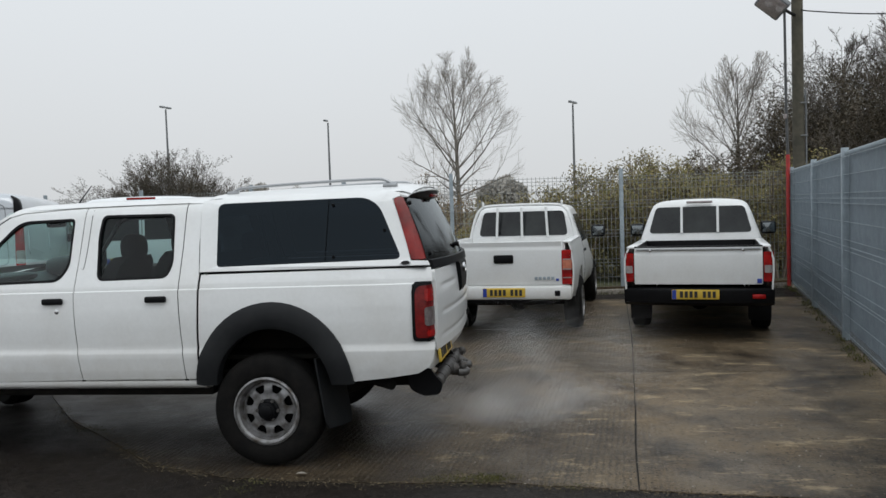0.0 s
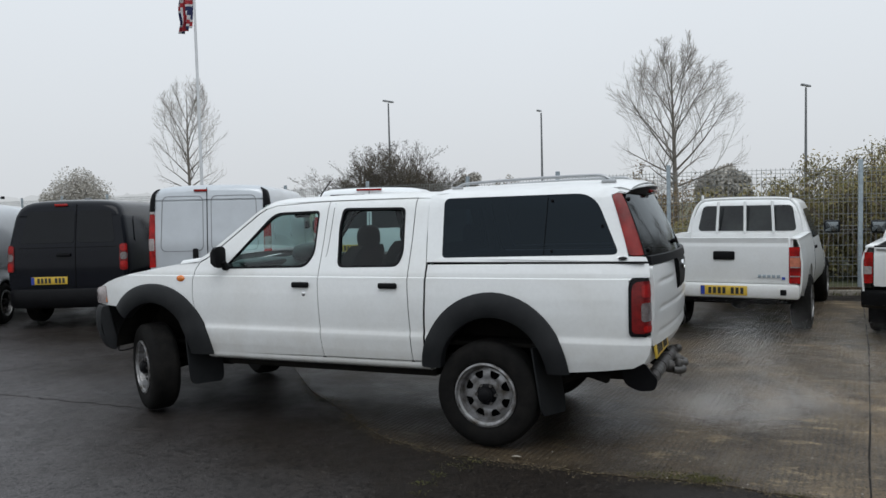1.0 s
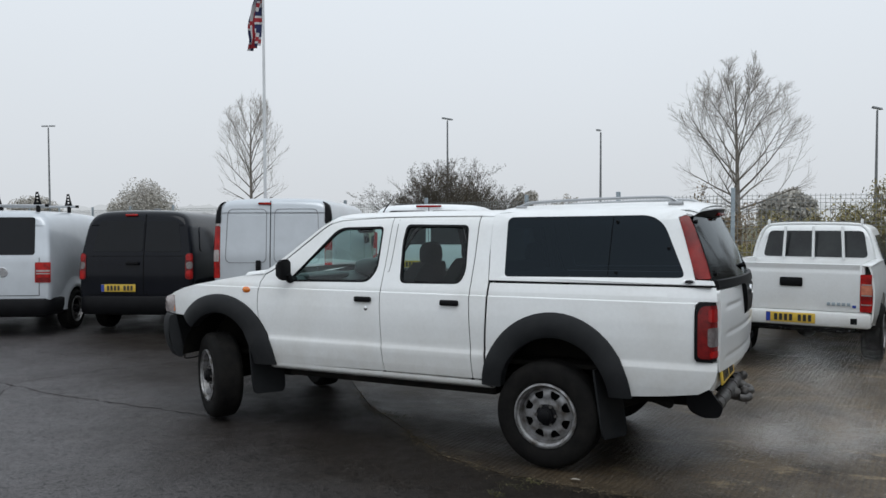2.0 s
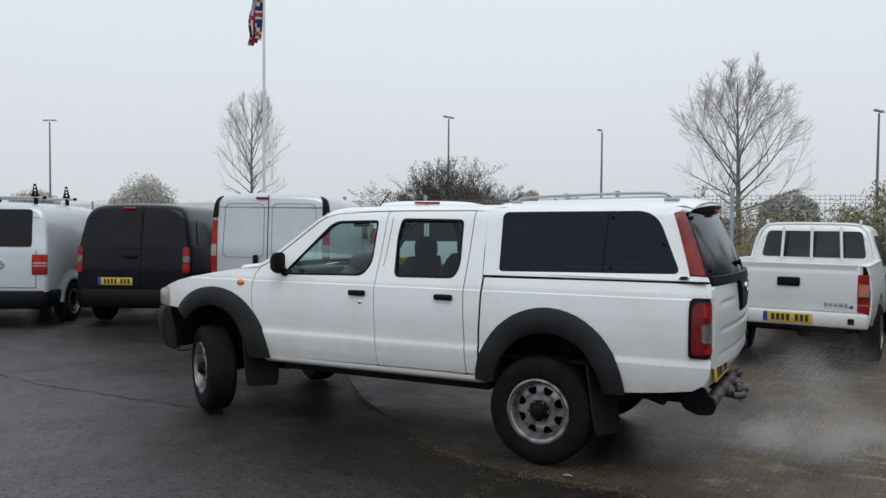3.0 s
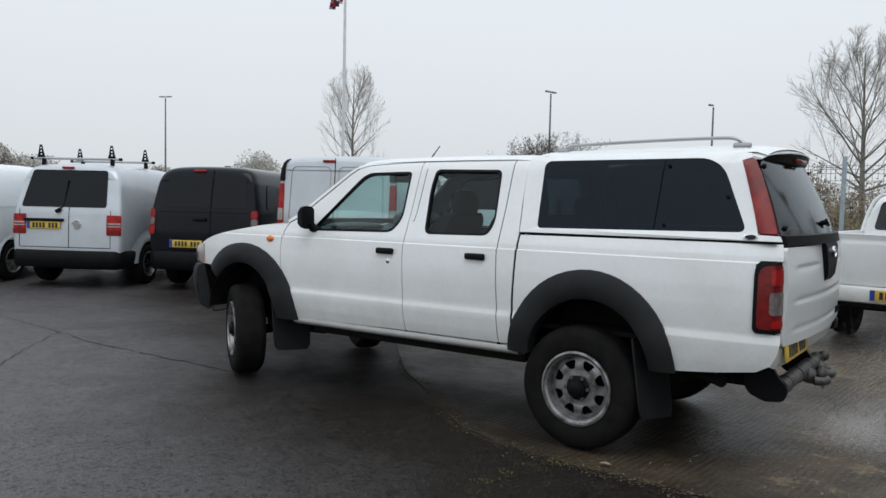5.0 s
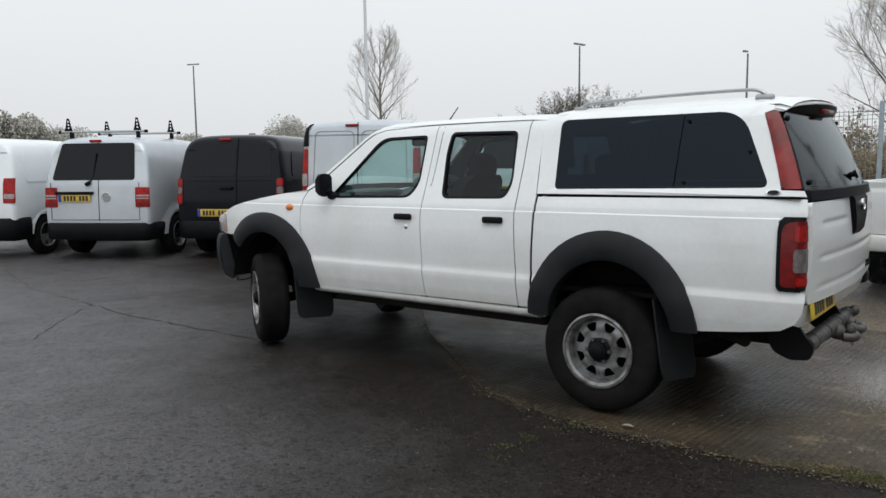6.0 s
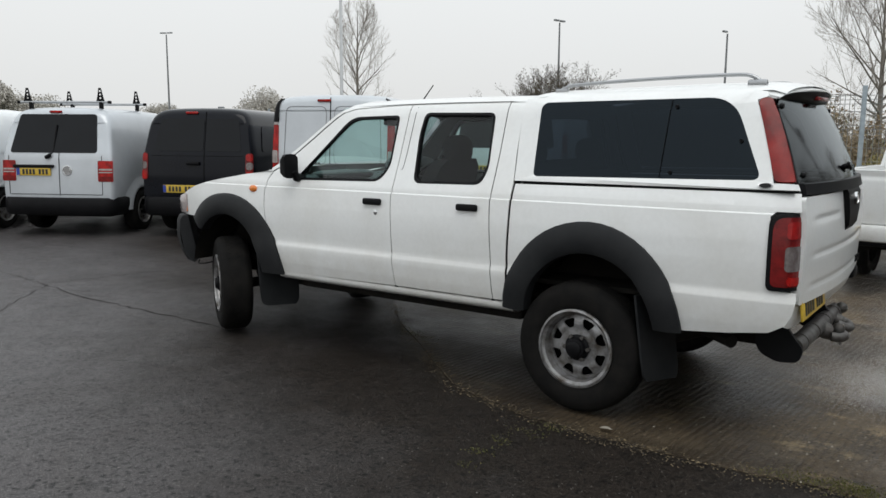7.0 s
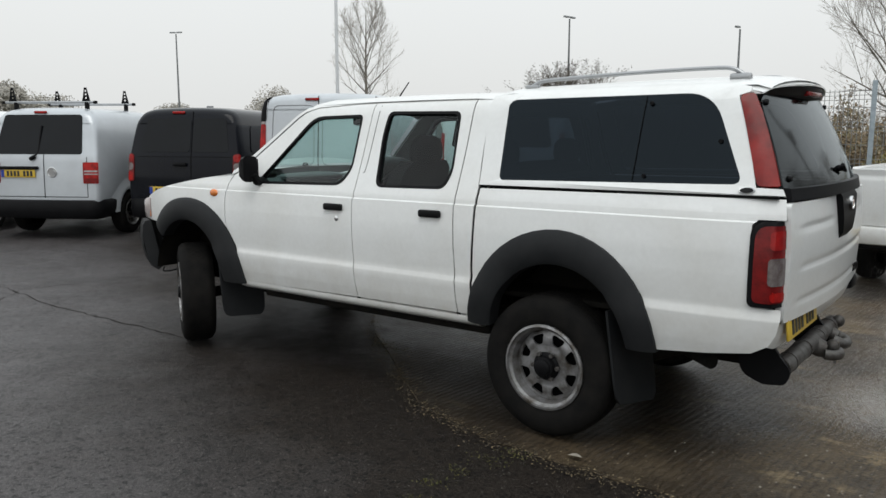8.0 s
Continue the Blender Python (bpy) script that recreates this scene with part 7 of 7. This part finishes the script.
def skin(limbs, seg=(8, 6, 4, 3, 3, 3), thin=1.0, least=0.004):
    """Mesh data for tapering limbs, the finest of them pointed; finer limbs take fewer joints."""
    verts, faces = [], []
    for pts, radii, level in limbs:
        k = seg[min(level, len(seg) - 1)]
        last = len(pts) - 1
        keep = list(range(0, last, (1, 1, 2, 3, 9)[min(level, 4)])) + [last]
        start = len(verts)
        side = None
        for i in keep:
            p = pts[i]
            if i == last and level >= 2:
                verts.append(p)
                break
            d = (pts[min(i + 1, last)] - pts[max(i - 1, 0)]).normalized()
            side = d.orthogonal().normalized() if side is None else (side - d * side.dot(d)).normalized()
            up = d.cross(side)
            r = max(least, radii[i] * thin)
            for a in range(k):
                c = 2 * math.pi * a / k
                verts.append(p + (side * math.cos(c) + up * math.sin(c)) * r)
        rings = len(keep) - (1 if level >= 2 else 0)
        for i in range(rings - 1):
            for a in range(k):
                b = (a + 1) % k
                faces.append((start + i * k + a, start + i * k + b, start + (i + 1) * k + b, start + (i + 1) * k + a))
        if level >= 2:
            for a in range(k):
                faces.append((start + (rings - 1) * k + a, start + (rings - 1) * k + (a + 1) % k, len(verts) - 1))
    return verts, faces


def raw_part(name, verts, faces, mat, parent=None, label=""):
    me = bpy.data.meshes.new(name)
    me.from_pydata([tuple(v) for v in verts], [], faces)
    me.materials.append(mat)
    me.polygons.foreach_set("use_smooth", [True] * len(me.polygons))
    ob = new(name, me)
    ob.parent = parent
    return tagged(ob, label)


def bare_tree(x, y, seed, height, trunk, spread, label, levels=4, rise=0.6, kids=(9, 6, 5, 4), first=0.25, wander=0.075, least=0.008, mat=TWIG, squash=1.0, lean=0.0):
    rng = random.Random(seed)
    tree = thing("tree", x, y, 0, rng.uniform(0, 360), label, "tree", "bare trees")
    limbs = branches(rng, trunk, height, spread, levels, rise, first, kids, wander)
    v, f = skin([l for l in limbs if l[2] == 0])
    raw_part("trunk", v, f, BARK, tree, "grey-brown trunk")
    v, f = skin([l for l in limbs if l[2] > 0], least=least)
    raw_part("crown", [Vector((p.x * squash, p.y * squash, p.z)) for p in v], f, mat, tree, "fine leafless crown of twigs")
    return tree, limbs


def crown_limbs(rng, height, trunk, rx, base, counts, taper, low=6):
    """Limbs of a bare tree: steep straight boughs that fan out of the stem into an egg-shaped crown, and a few low drooping ones."""
    mid, rz = base + (height - base) * 0.46, (height - base) * 0.54
    out = []

    def inside(p):
        w = rx * (1 - taper * max(0.0, (p.z - mid) / rz))
        r = 1.0 + 0.62 * noise.noise(Vector((p.x * 0.8, p.y * 0.8, p.z * 0.55)) + Vector((height, rx, 0)))
        return (p.x / w) ** 2 + (p.y / w) ** 2 + ((p.z - mid) / rz) ** 2 < r

    def grow(p, d, length, r, level, bend, free=False):
        n = (7, 8, 6, 4, 3)[level]
        pts = [p]
        for k in range(n):
            sway = (0.012, 0.055, 0.10, 0.14, 0.16)[level]
            d = (d + Vector((rng.gauss(0, sway), rng.gauss(0, sway), rng.gauss(0, sway * 0.7) + bend))).normalized()
            p = p + d * length / n
            if level and k > 0 and not free and not inside(p):
                break
            pts.append(p)
        m = len(pts) - 1
        radii = [r * (1 - 0.9 * k / m) for k in range(m + 1)]
        out.append((pts, radii, level))
        if level == 0 or level >= 4:
            return
        count = max(2, round(counts[level] * m / n))
        for k in range(count):
            t = (0.30 if level == 1 else 0.15) + (0.68 if level == 1 else 0.83) * (k + rng.random() * 0.7) / count
            i = min(m - 1, int(t * m))
            q = pts[i].lerp(pts[i + 1], t * m - i)
            along = (pts[i + 1] - pts[i]).normalized()
            side = Matrix.Rotation(rng.uniform(0, 6.28), 3, along) @ along.orthogonal().normalized()
            tilt = rng.uniform(0.40, 0.80)
            ln = length * rng.uniform(0.30, 0.50) * (1.15 - 0.5 * t)
            grow(q, (along * math.cos(tilt) + side * math.sin(tilt) + Vector((0, 0, -0.12 if free else 0.12))).normalized(), ln, max(0.004, radii[i] * 0.48), level + 1, -0.03 if free else 0.035, free)

    grow(Vector((0, 0, -0.1)), Vector((0, 0, 1)), height * 0.90, trunk, 0, 0.1)
    stem = out[0][0]

    def on_stem(z):
        f = (z + 0.1) / (height * 0.90) * (len(stem) - 1)
        i = min(len(stem) - 2, max(0, int(f)))
        return stem[i].lerp(stem[i + 1], min(1.0, f - i))
    for k in range(counts[0]):
        t = k / (counts[0] - 1)
        z = base + (height * 0.72 - base) * t ** 1.25
        a = 2.4 * k + rng.uniform(-0.4, 0.4)
        rise = radians(24 + 44 * t + rng.uniform(-8, 8))
        d = Vector((math.cos(a) * math.cos(rise), math.sin(a) * math.cos(rise), math.sin(rise)))
        grow(on_stem(z), d, (height - z) * rng.uniform(0.95, 1.15) / max(0.75, math.sin(rise)) * 0.9, trunk * (0.40 - 0.24 * t), 1, 0.025)
    for k in range(low):
        a = 2.4 * k + rng.uniform(-0.5, 0.5)
        z = base * rng.uniform(0.72, 1.05)
        grow(on_stem(z), Vector((math.cos(a), math.sin(a), 0.28)).normalized(), rx * rng.uniform(0.62, 0.9), trunk * 0.16, 2, -0.055, True)
    return out


def crown_tree(x, y, seed, height, trunk, rx, base, counts, least, label, taper=0.0, low=6):
    rng = random.Random(seed)
    tree = thing("tree", x, y, 0, 0, label, "tree", "bare trees")
    limbs = crown_limbs(rng, height, trunk, rx, base, counts, taper, low)
    v, f = skin([l for l in limbs if l[2] <= 2], least=least * 1.5)
    raw_part("trunk", v, f, BARK, tree, "grey-brown trunk and boughs")
    v, f = skin([l for l in limbs if l[2] > 2], least=least)
    raw_part("crown", v, f, TWIG, tree, "fine leafless crown of twigs")


def leaves_at(points, rng, count, size, jitter):
    verts, faces = [], []
    for _ in range(count):
        p = points[rng.randrange(len(points))] + Vector((rng.gauss(0, jitter), rng.gauss(0, jitter), rng.gauss(0, jitter)))
        a = Vector((rng.gauss(0, 1), rng.gauss(0, 1), rng.gauss(0, 1))).normalized()
        b = a.orthogonal().normalized()
        s = size * rng.uniform(0.5, 1.3)
        k = len(verts)
        verts += [p - a * s, p + b * s * 0.45, p + a * s, p - b * s * 0.45]
        faces.append((k, k + 1, k + 2, k + 3))
    return verts, faces


crown_tree(-3.83, 39.25, 5, 9.95, 0.17, 4.1, 2.2, (22, 13, 10, 6), 0.005, "tall bare tree with a rounded crown beyond the fence", 0.25, 8)
crown_tree(-33.95, 36.0, 11, 10.4, 0.14, 2.8, 2.6, (22, 11, 9, 6), 0.005, "bare oval tree beyond the parked vans", 0.45)
crown_tree(9.3, 31.0, 21, 7.6, 0.12, 2.7, 1.4, (26, 12, 8, 5), 0.005, "bare spreading tree behind the hedge")
for n, (tx, ty, th) in enumerate(((12.5, 28, 6.9), (14.6, 25.5, 7.3), (17.5, 25, 7.6), (12.6, 22.5, 5.4), (10.8, 25.5, 4.9), (20, 22, 7.4), (15.5, 21, 5.8), (14.0, 28, 7.6), (13.3, 19.6, 6.2), (16.6, 22.6, 8.4), (18.6, 26, 9.6))):
    rng = random.Random(40 + n)
    t, limbs = bare_tree(tx, ty, 60 + n, th, 0.14, 1.0, "dark tangled tree with thin brown leaves behind the fence", 4, 0.75, (16, 8, 7, 4), 0.04, least=0.008, mat=THORN)
    tips = [l[0][-1] for l in limbs if l[2] >= 2 and l[0][-1].z < th * 0.93]
    v, f = leaves_at(tips, rng, 18000, 0.036, 0.36)
    raw_part("leaves", v, f, LEAF_THICKET, t, "sparse dark brown-green leaves")


def bush(x, y, seed, height, width, label, leaf, count, twig=TWIG_DARK, stems=16, size=0.06, depth=None, up=0.7):
    rng = random.Random(seed)
    b = thing("bush", x, y, 0, 0, label, "bush")
    limbs = []
    for k in range(stems):
        sub = branches(rng, 0.04, height * rng.uniform(0.6, 1.0), 0.9, 3, up, 0.12, (6, 5, 4), 0.16)
        off = Vector((rng.uniform(-0.5, 0.5) * width, rng.uniform(-0.5, 0.5) * (depth or width), 0))
        edge = 1 - 0.70 * (abs(off.x) / (0.5 * width)) ** 2
        lean = Vector((off.x * 0.12, off.y * 0.12, 0))
        for pts, radii, level in sub:
            limbs.append(([Vector((p.x, p.y, p.z * edge)) + off + lean * p.z for p in pts], radii, level))
    v, f = skin(limbs, (5, 4, 3, 3), least=0.006)
    tagged(raw_part("twig_mass", v, f, twig, b), kind="stuff")
    if count:
        tips = [l[0][rng.randrange(2, 6)] for l in limbs if l[2] >= 1]
        tips += [Vector((rng.uniform(-0.5, 0.5) * width, rng.uniform(-0.5, 0.5) * (depth or width), rng.uniform(0.05, 0.55) * height)) for _ in range(len(tips) // 2)]
        v, f = leaves_at(tips, rng, count, size, 0.10)
        tagged(raw_part("leaf_mass", v, f, leaf, b), kind="stuff")
    return b


bush(-21.7, 40.6, 3, 5.4, 6.6, "dense dark leafless thorn bush beyond the fence", LEAF_THICKET, 26000, THORN, 100, 0.05, 4.0)
bush(-14.9, 43.0, 9, 3.2, 1.6, "small ivy-covered shrub beyond the fence", LEAF_DARK, 1500, TWIG_DARK, 6, 0.07)
bush(10.6, 27.0, 14, 5.0, 6.4, "dense dark thicket behind the hedge", LEAF_THICKET, 36000, TWIG_DARK, 46, 0.06, 3.0)
bush(14.8, 24.0, 15, 6.2, 7.0, "dense dark thicket behind the hedge", LEAF_THICKET, 40000, TWIG_DARK, 46, 0.06, 3.0)
bush(-2.6, 26.0, 12, 2.9, 4.0, "low leafy shrub beyond the fence", LEAF_BROWN, 2600, TWIG_DARK, 12, 0.07)


def hedge():
    """The overgrown hedge right behind the mesh fence."""
    for n, (hx, hy, hh, ww) in enumerate(((0.8, 13.4, 1.9, 2.6), (2.6, 12.6, 2.6, 2.6), (4.4, 12.6, 2.65, 2.6), (6.4, 13.0, 2.6, 2.8), (8.6, 13.6, 2.6, 2.8), (3.6, 14.6, 2.9, 3.0), (-1.4, 15.2, 1.4, 2.6), (10.8, 14, 2.9, 3.0))):
        bush(hx, hy, 100 + n, hh, ww, "overgrown yellow-green hedge of brambles behind the fence", LEAF if n != 6 else LEAF_BROWN, 24000, TWIG_DARK, 24, 0.037, 1.5, 0.8)


hedge()


def far_woods():
    """Tree line on the horizon, far behind everything, its haze painted as pale glow."""
    rng = random.Random(5)
    verts, faces = [], []
    for ring, (dist, base) in enumerate(((230, 6.4), (330, 11.0))):
        pts = []
        for k in range(721):
            a = radians(40 + 150 * k / 720)
            h = base * (0.66 + 0.10 * noise.noise(Vector((k * 0.02, ring * 7, 0))) + 0.13 * noise.noise(Vector((k * 0.10, ring * 9, 3))) + 0.10 * noise.noise(Vector((k * 0.33, ring * 5, 6))) + 0.06 * rng.random())
            pts.append((dist * math.cos(a), dist * math.sin(a), h))
        for p, q in zip(pts, pts[1:]):
            k = len(verts)
            verts += [(p[0], p[1], -0.5), (q[0], q[1], -0.5), q, p]
            faces.append((k, k + 1, k + 2, k + 3))
    m = bpy.data.materials.new("glowing_painted_mist")
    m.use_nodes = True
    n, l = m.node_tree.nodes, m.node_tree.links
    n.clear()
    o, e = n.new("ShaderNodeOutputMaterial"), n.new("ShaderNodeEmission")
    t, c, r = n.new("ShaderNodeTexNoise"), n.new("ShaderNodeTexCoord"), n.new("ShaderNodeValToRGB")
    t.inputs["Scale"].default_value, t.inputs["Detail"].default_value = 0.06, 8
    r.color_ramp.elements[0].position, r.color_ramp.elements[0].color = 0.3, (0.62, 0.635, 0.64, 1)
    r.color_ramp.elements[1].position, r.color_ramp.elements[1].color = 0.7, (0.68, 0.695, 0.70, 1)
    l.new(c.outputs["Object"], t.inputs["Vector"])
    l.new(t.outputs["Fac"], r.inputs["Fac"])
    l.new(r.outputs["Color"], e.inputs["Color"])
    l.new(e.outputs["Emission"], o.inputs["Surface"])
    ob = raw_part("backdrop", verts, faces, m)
    tagged(ob, "far tree line on the horizon, mist painted as glow", "backdrop", kind="structure")


far_woods()


def misty_trees():
    """Round far trees in autumn leaf, leaves and bark paled to stand for mist."""
    rng = random.Random(15)
    for tx, ty, th, tw in ((-115, 100, 8.8, 14.5), (-91, 38.5, 8.2, 7.5), (-60, 120, 8.2, 7.0), (-49, 122, 7.4, 5.5), (-135, 92, 6.4, 10), (-3, 60, 3.7, 5.0), (-124, 60, 6.5, 16)):
        tree = thing("tree", tx, ty, 0, 0, "round far tree, brown leaves paled to stand for mist", "tree", "misty far trees")
        b = bmesh.new()
        tube(b, [(0, 0, -0.2), (0, 0, th * 0.5)], [0.25, 0.12], 6)
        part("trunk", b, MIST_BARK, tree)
        verts, faces = [], []
        blobs = []
        for _ in range(26):
            d = Vector((rng.gauss(0, 1), rng.gauss(0, 1), rng.gauss(0, 1))).normalized() * rng.random() ** 0.5
            blobs.append((Vector((d.x * tw * 0.38, d.y * tw * 0.38, th * 0.52 + d.z * th * 0.36)), rng.uniform(0.12, 0.22) * tw))
        for _ in range(12000):
            c, r = blobs[rng.randrange(len(blobs))]
            d = Vector((rng.gauss(0, 1), rng.gauss(0, 1), rng.gauss(0, 0.8))).normalized() * r * rng.random() ** 0.35
            p = c + d
            p.z = max(p.z, 0.3)
            a, e = Vector((rng.gauss(0, 1), rng.gauss(0, 1), rng.gauss(0, 1))).normalized(), Vector((rng.gauss(0, 1), rng.gauss(0, 1), rng.gauss(0, 1))).normalized()
            k = len(verts)
            verts += [p - a * 0.17, p + e * 0.14, p + a * 0.17, p - e * 0.14]
            faces.append((k, k + 1, k + 2, k + 3))
        tagged(raw_part("crown", verts, faces, LEAF_MIST, tree), "brown crown paled to stand for mist")


MIST_BARK = material("mist_paled_bark", (0.25, 0.23, 0.2), 0.9, vary=0.2)
LEAF_MIST = leaf_material("mist_paled_leaves", (0.36, 0.345, 0.315), (0.40, 0.38, 0.345), (0.44, 0.41, 0.365))
misty_trees()


def weeds():
    """Grass and moss along the fence foot and the tarmac's edge."""
    rng = random.Random(4)
    verts, faces = [], []
    spots = []
    for a, b in zip(PANELS[:-1], PANELS[1:-1]):
        for _ in range(22):
            t = rng.random()
            spots.append((a[0] + (b[0] - a[0]) * t - abs(rng.gauss(0, 0.05)) - 0.02, a[1] + (b[1] - a[1]) * t, 0.04, 12))
    for _ in range(70):
        t = rng.random()
        spots.append((5.9 - 7 * t, 10.25 - 1.5 * t + rng.gauss(0, 0.04), 0.06, 10))
    for x, y, r, many in ((1.30, -0.09, 0.10, 70), (1.44, -0.09, 0.06, 60), (1.12, -0.14, 0.08, 14), (0.03, -0.24, 0.05, 10), (-0.07, -0.36, 0.05, 10), (-0.13, -0.55, 0.03, 9), (-0.12, -0.72, 0.03, 11), (-0.11, -0.9, 0.03, 5), (2.0, -0.21, 0.12, 14), (-1.78, 0.86, 0.10, 10)):
        for _ in range(many):
            spots.append((x + rng.gauss(0, r), y + rng.gauss(0, r * 0.35), 0.005, 8))
    for x, y, h, n in spots:
        for _ in range(n):
            px, py = x + rng.gauss(0, 0.03), y + rng.gauss(0, 0.03)
            a, hh = rng.uniform(0, 6.28), h * rng.uniform(0.4, 1.3)
            w = 0.004 + 0.1 * hh * 0.3
            k = len(verts)
            verts += [(px - w * math.cos(a), py - w * math.sin(a), 0.004), (px + w * math.cos(a), py + w * math.sin(a), 0.004), (px + rng.gauss(0, hh * 0.4), py + rng.gauss(0, hh * 0.4), 0.006 + hh)]
            faces.append((k, k + 1, k + 2))
    tagged(raw_part("grass", verts, faces, GRASS_BLADE), "grass and moss along the fence and tarmac edge", "grass", kind="stuff")
    # pale grit and fallen leaves on the concrete
    verts, faces = [], []
    for _ in range(420):
        x, y = rng.uniform(0.4, 4.6), rng.triangular(-0.4, 6, 0.2)
        s = rng.uniform(0.003, 0.008)
        k = len(verts)
        a = rng.uniform(0, 6.28)
        for j in range(4):
            verts.append((x + s * math.cos(a + j * 1.57), y + s * math.sin(a + j * 1.57), 0.0075))
        verts.append((x, y, 0.008 + s * 0.7))
        faces += [(k + j, k + (j + 1) % 4, k + 4) for j in range(4)]
    tagged(raw_part("gravel", verts, faces, GRIT), "scattered pale grit on the concrete", "grit", kind="stuff")


weeds()
lf = bmesh.new()
lv = [lf.verts.new(p) for p in ((-0.035, -0.01, 0.010), (0.0, -0.018, 0.016), (0.04, 0.0, 0.010), (0.0, 0.02, 0.015), (-0.02, 0.012, 0.013))]
lf.faces.new(lv)
fallen = part("fallen_leaf", lf, GRIT)
fallen.matrix_world = pose(0.25, -0.09, 0.002)
tagged(fallen, "small pale fallen leaf on wet concrete", "leaf")


def exhaust_vapour():
    """Fine droplets of white exhaust vapour hanging low over the wet concrete behind the pickup."""
    rng = np.random.default_rng(12)
    puffs = [(1.42, 1.15, 0.13, 0.36, 0.28, 0.09, 5), (1.80, 1.40, 0.18, 0.36, 0.32, 0.12, 5), (1.50, 2.1, 0.32, 0.34, 0.42, 0.18, 5), (1.60, 2.8, 0.42, 0.32, 0.42, 0.20, 3), (2.40, 2.1, 0.36, 0.28, 0.45, 0.20, 2)]
    share = np.array([p[6] for p in puffs], float)
    pick = rng.choice(len(puffs), 760000, p=share / share.sum())
    mid = np.array([p[:3] for p in puffs])[pick]
    wide = np.array([p[3:6] for p in puffs])[pick]
    at = mid + wide * rng.normal(0, 0.74, (len(pick), 3))
    at = at[at[:, 2] > 0.012]
    thin = np.array([noise.noise(Vector(p) * 2.6) for p in at])
    at = at[thin > rng.uniform(-0.55, 0.35, len(at))]
    corners = rng.normal(0, 0.00078, (len(at), 3, 3))
    verts = (at[:, None, :] + corners).reshape(-1, 3)
    me = bpy.data.meshes.new("vapour")
    me.from_pydata(verts.tolist(), [], np.arange(len(verts)).reshape(-1, 3).tolist())
    me.materials.append(VAPOUR)
    tagged(new("vapour", me), "pale exhaust vapour hanging over wet concrete", "vapour", kind="stuff")


VAPOUR = material("white_vapour", (0.80, 0.80, 0.80), 1.0, spec=0.0)
exhaust_vapour()
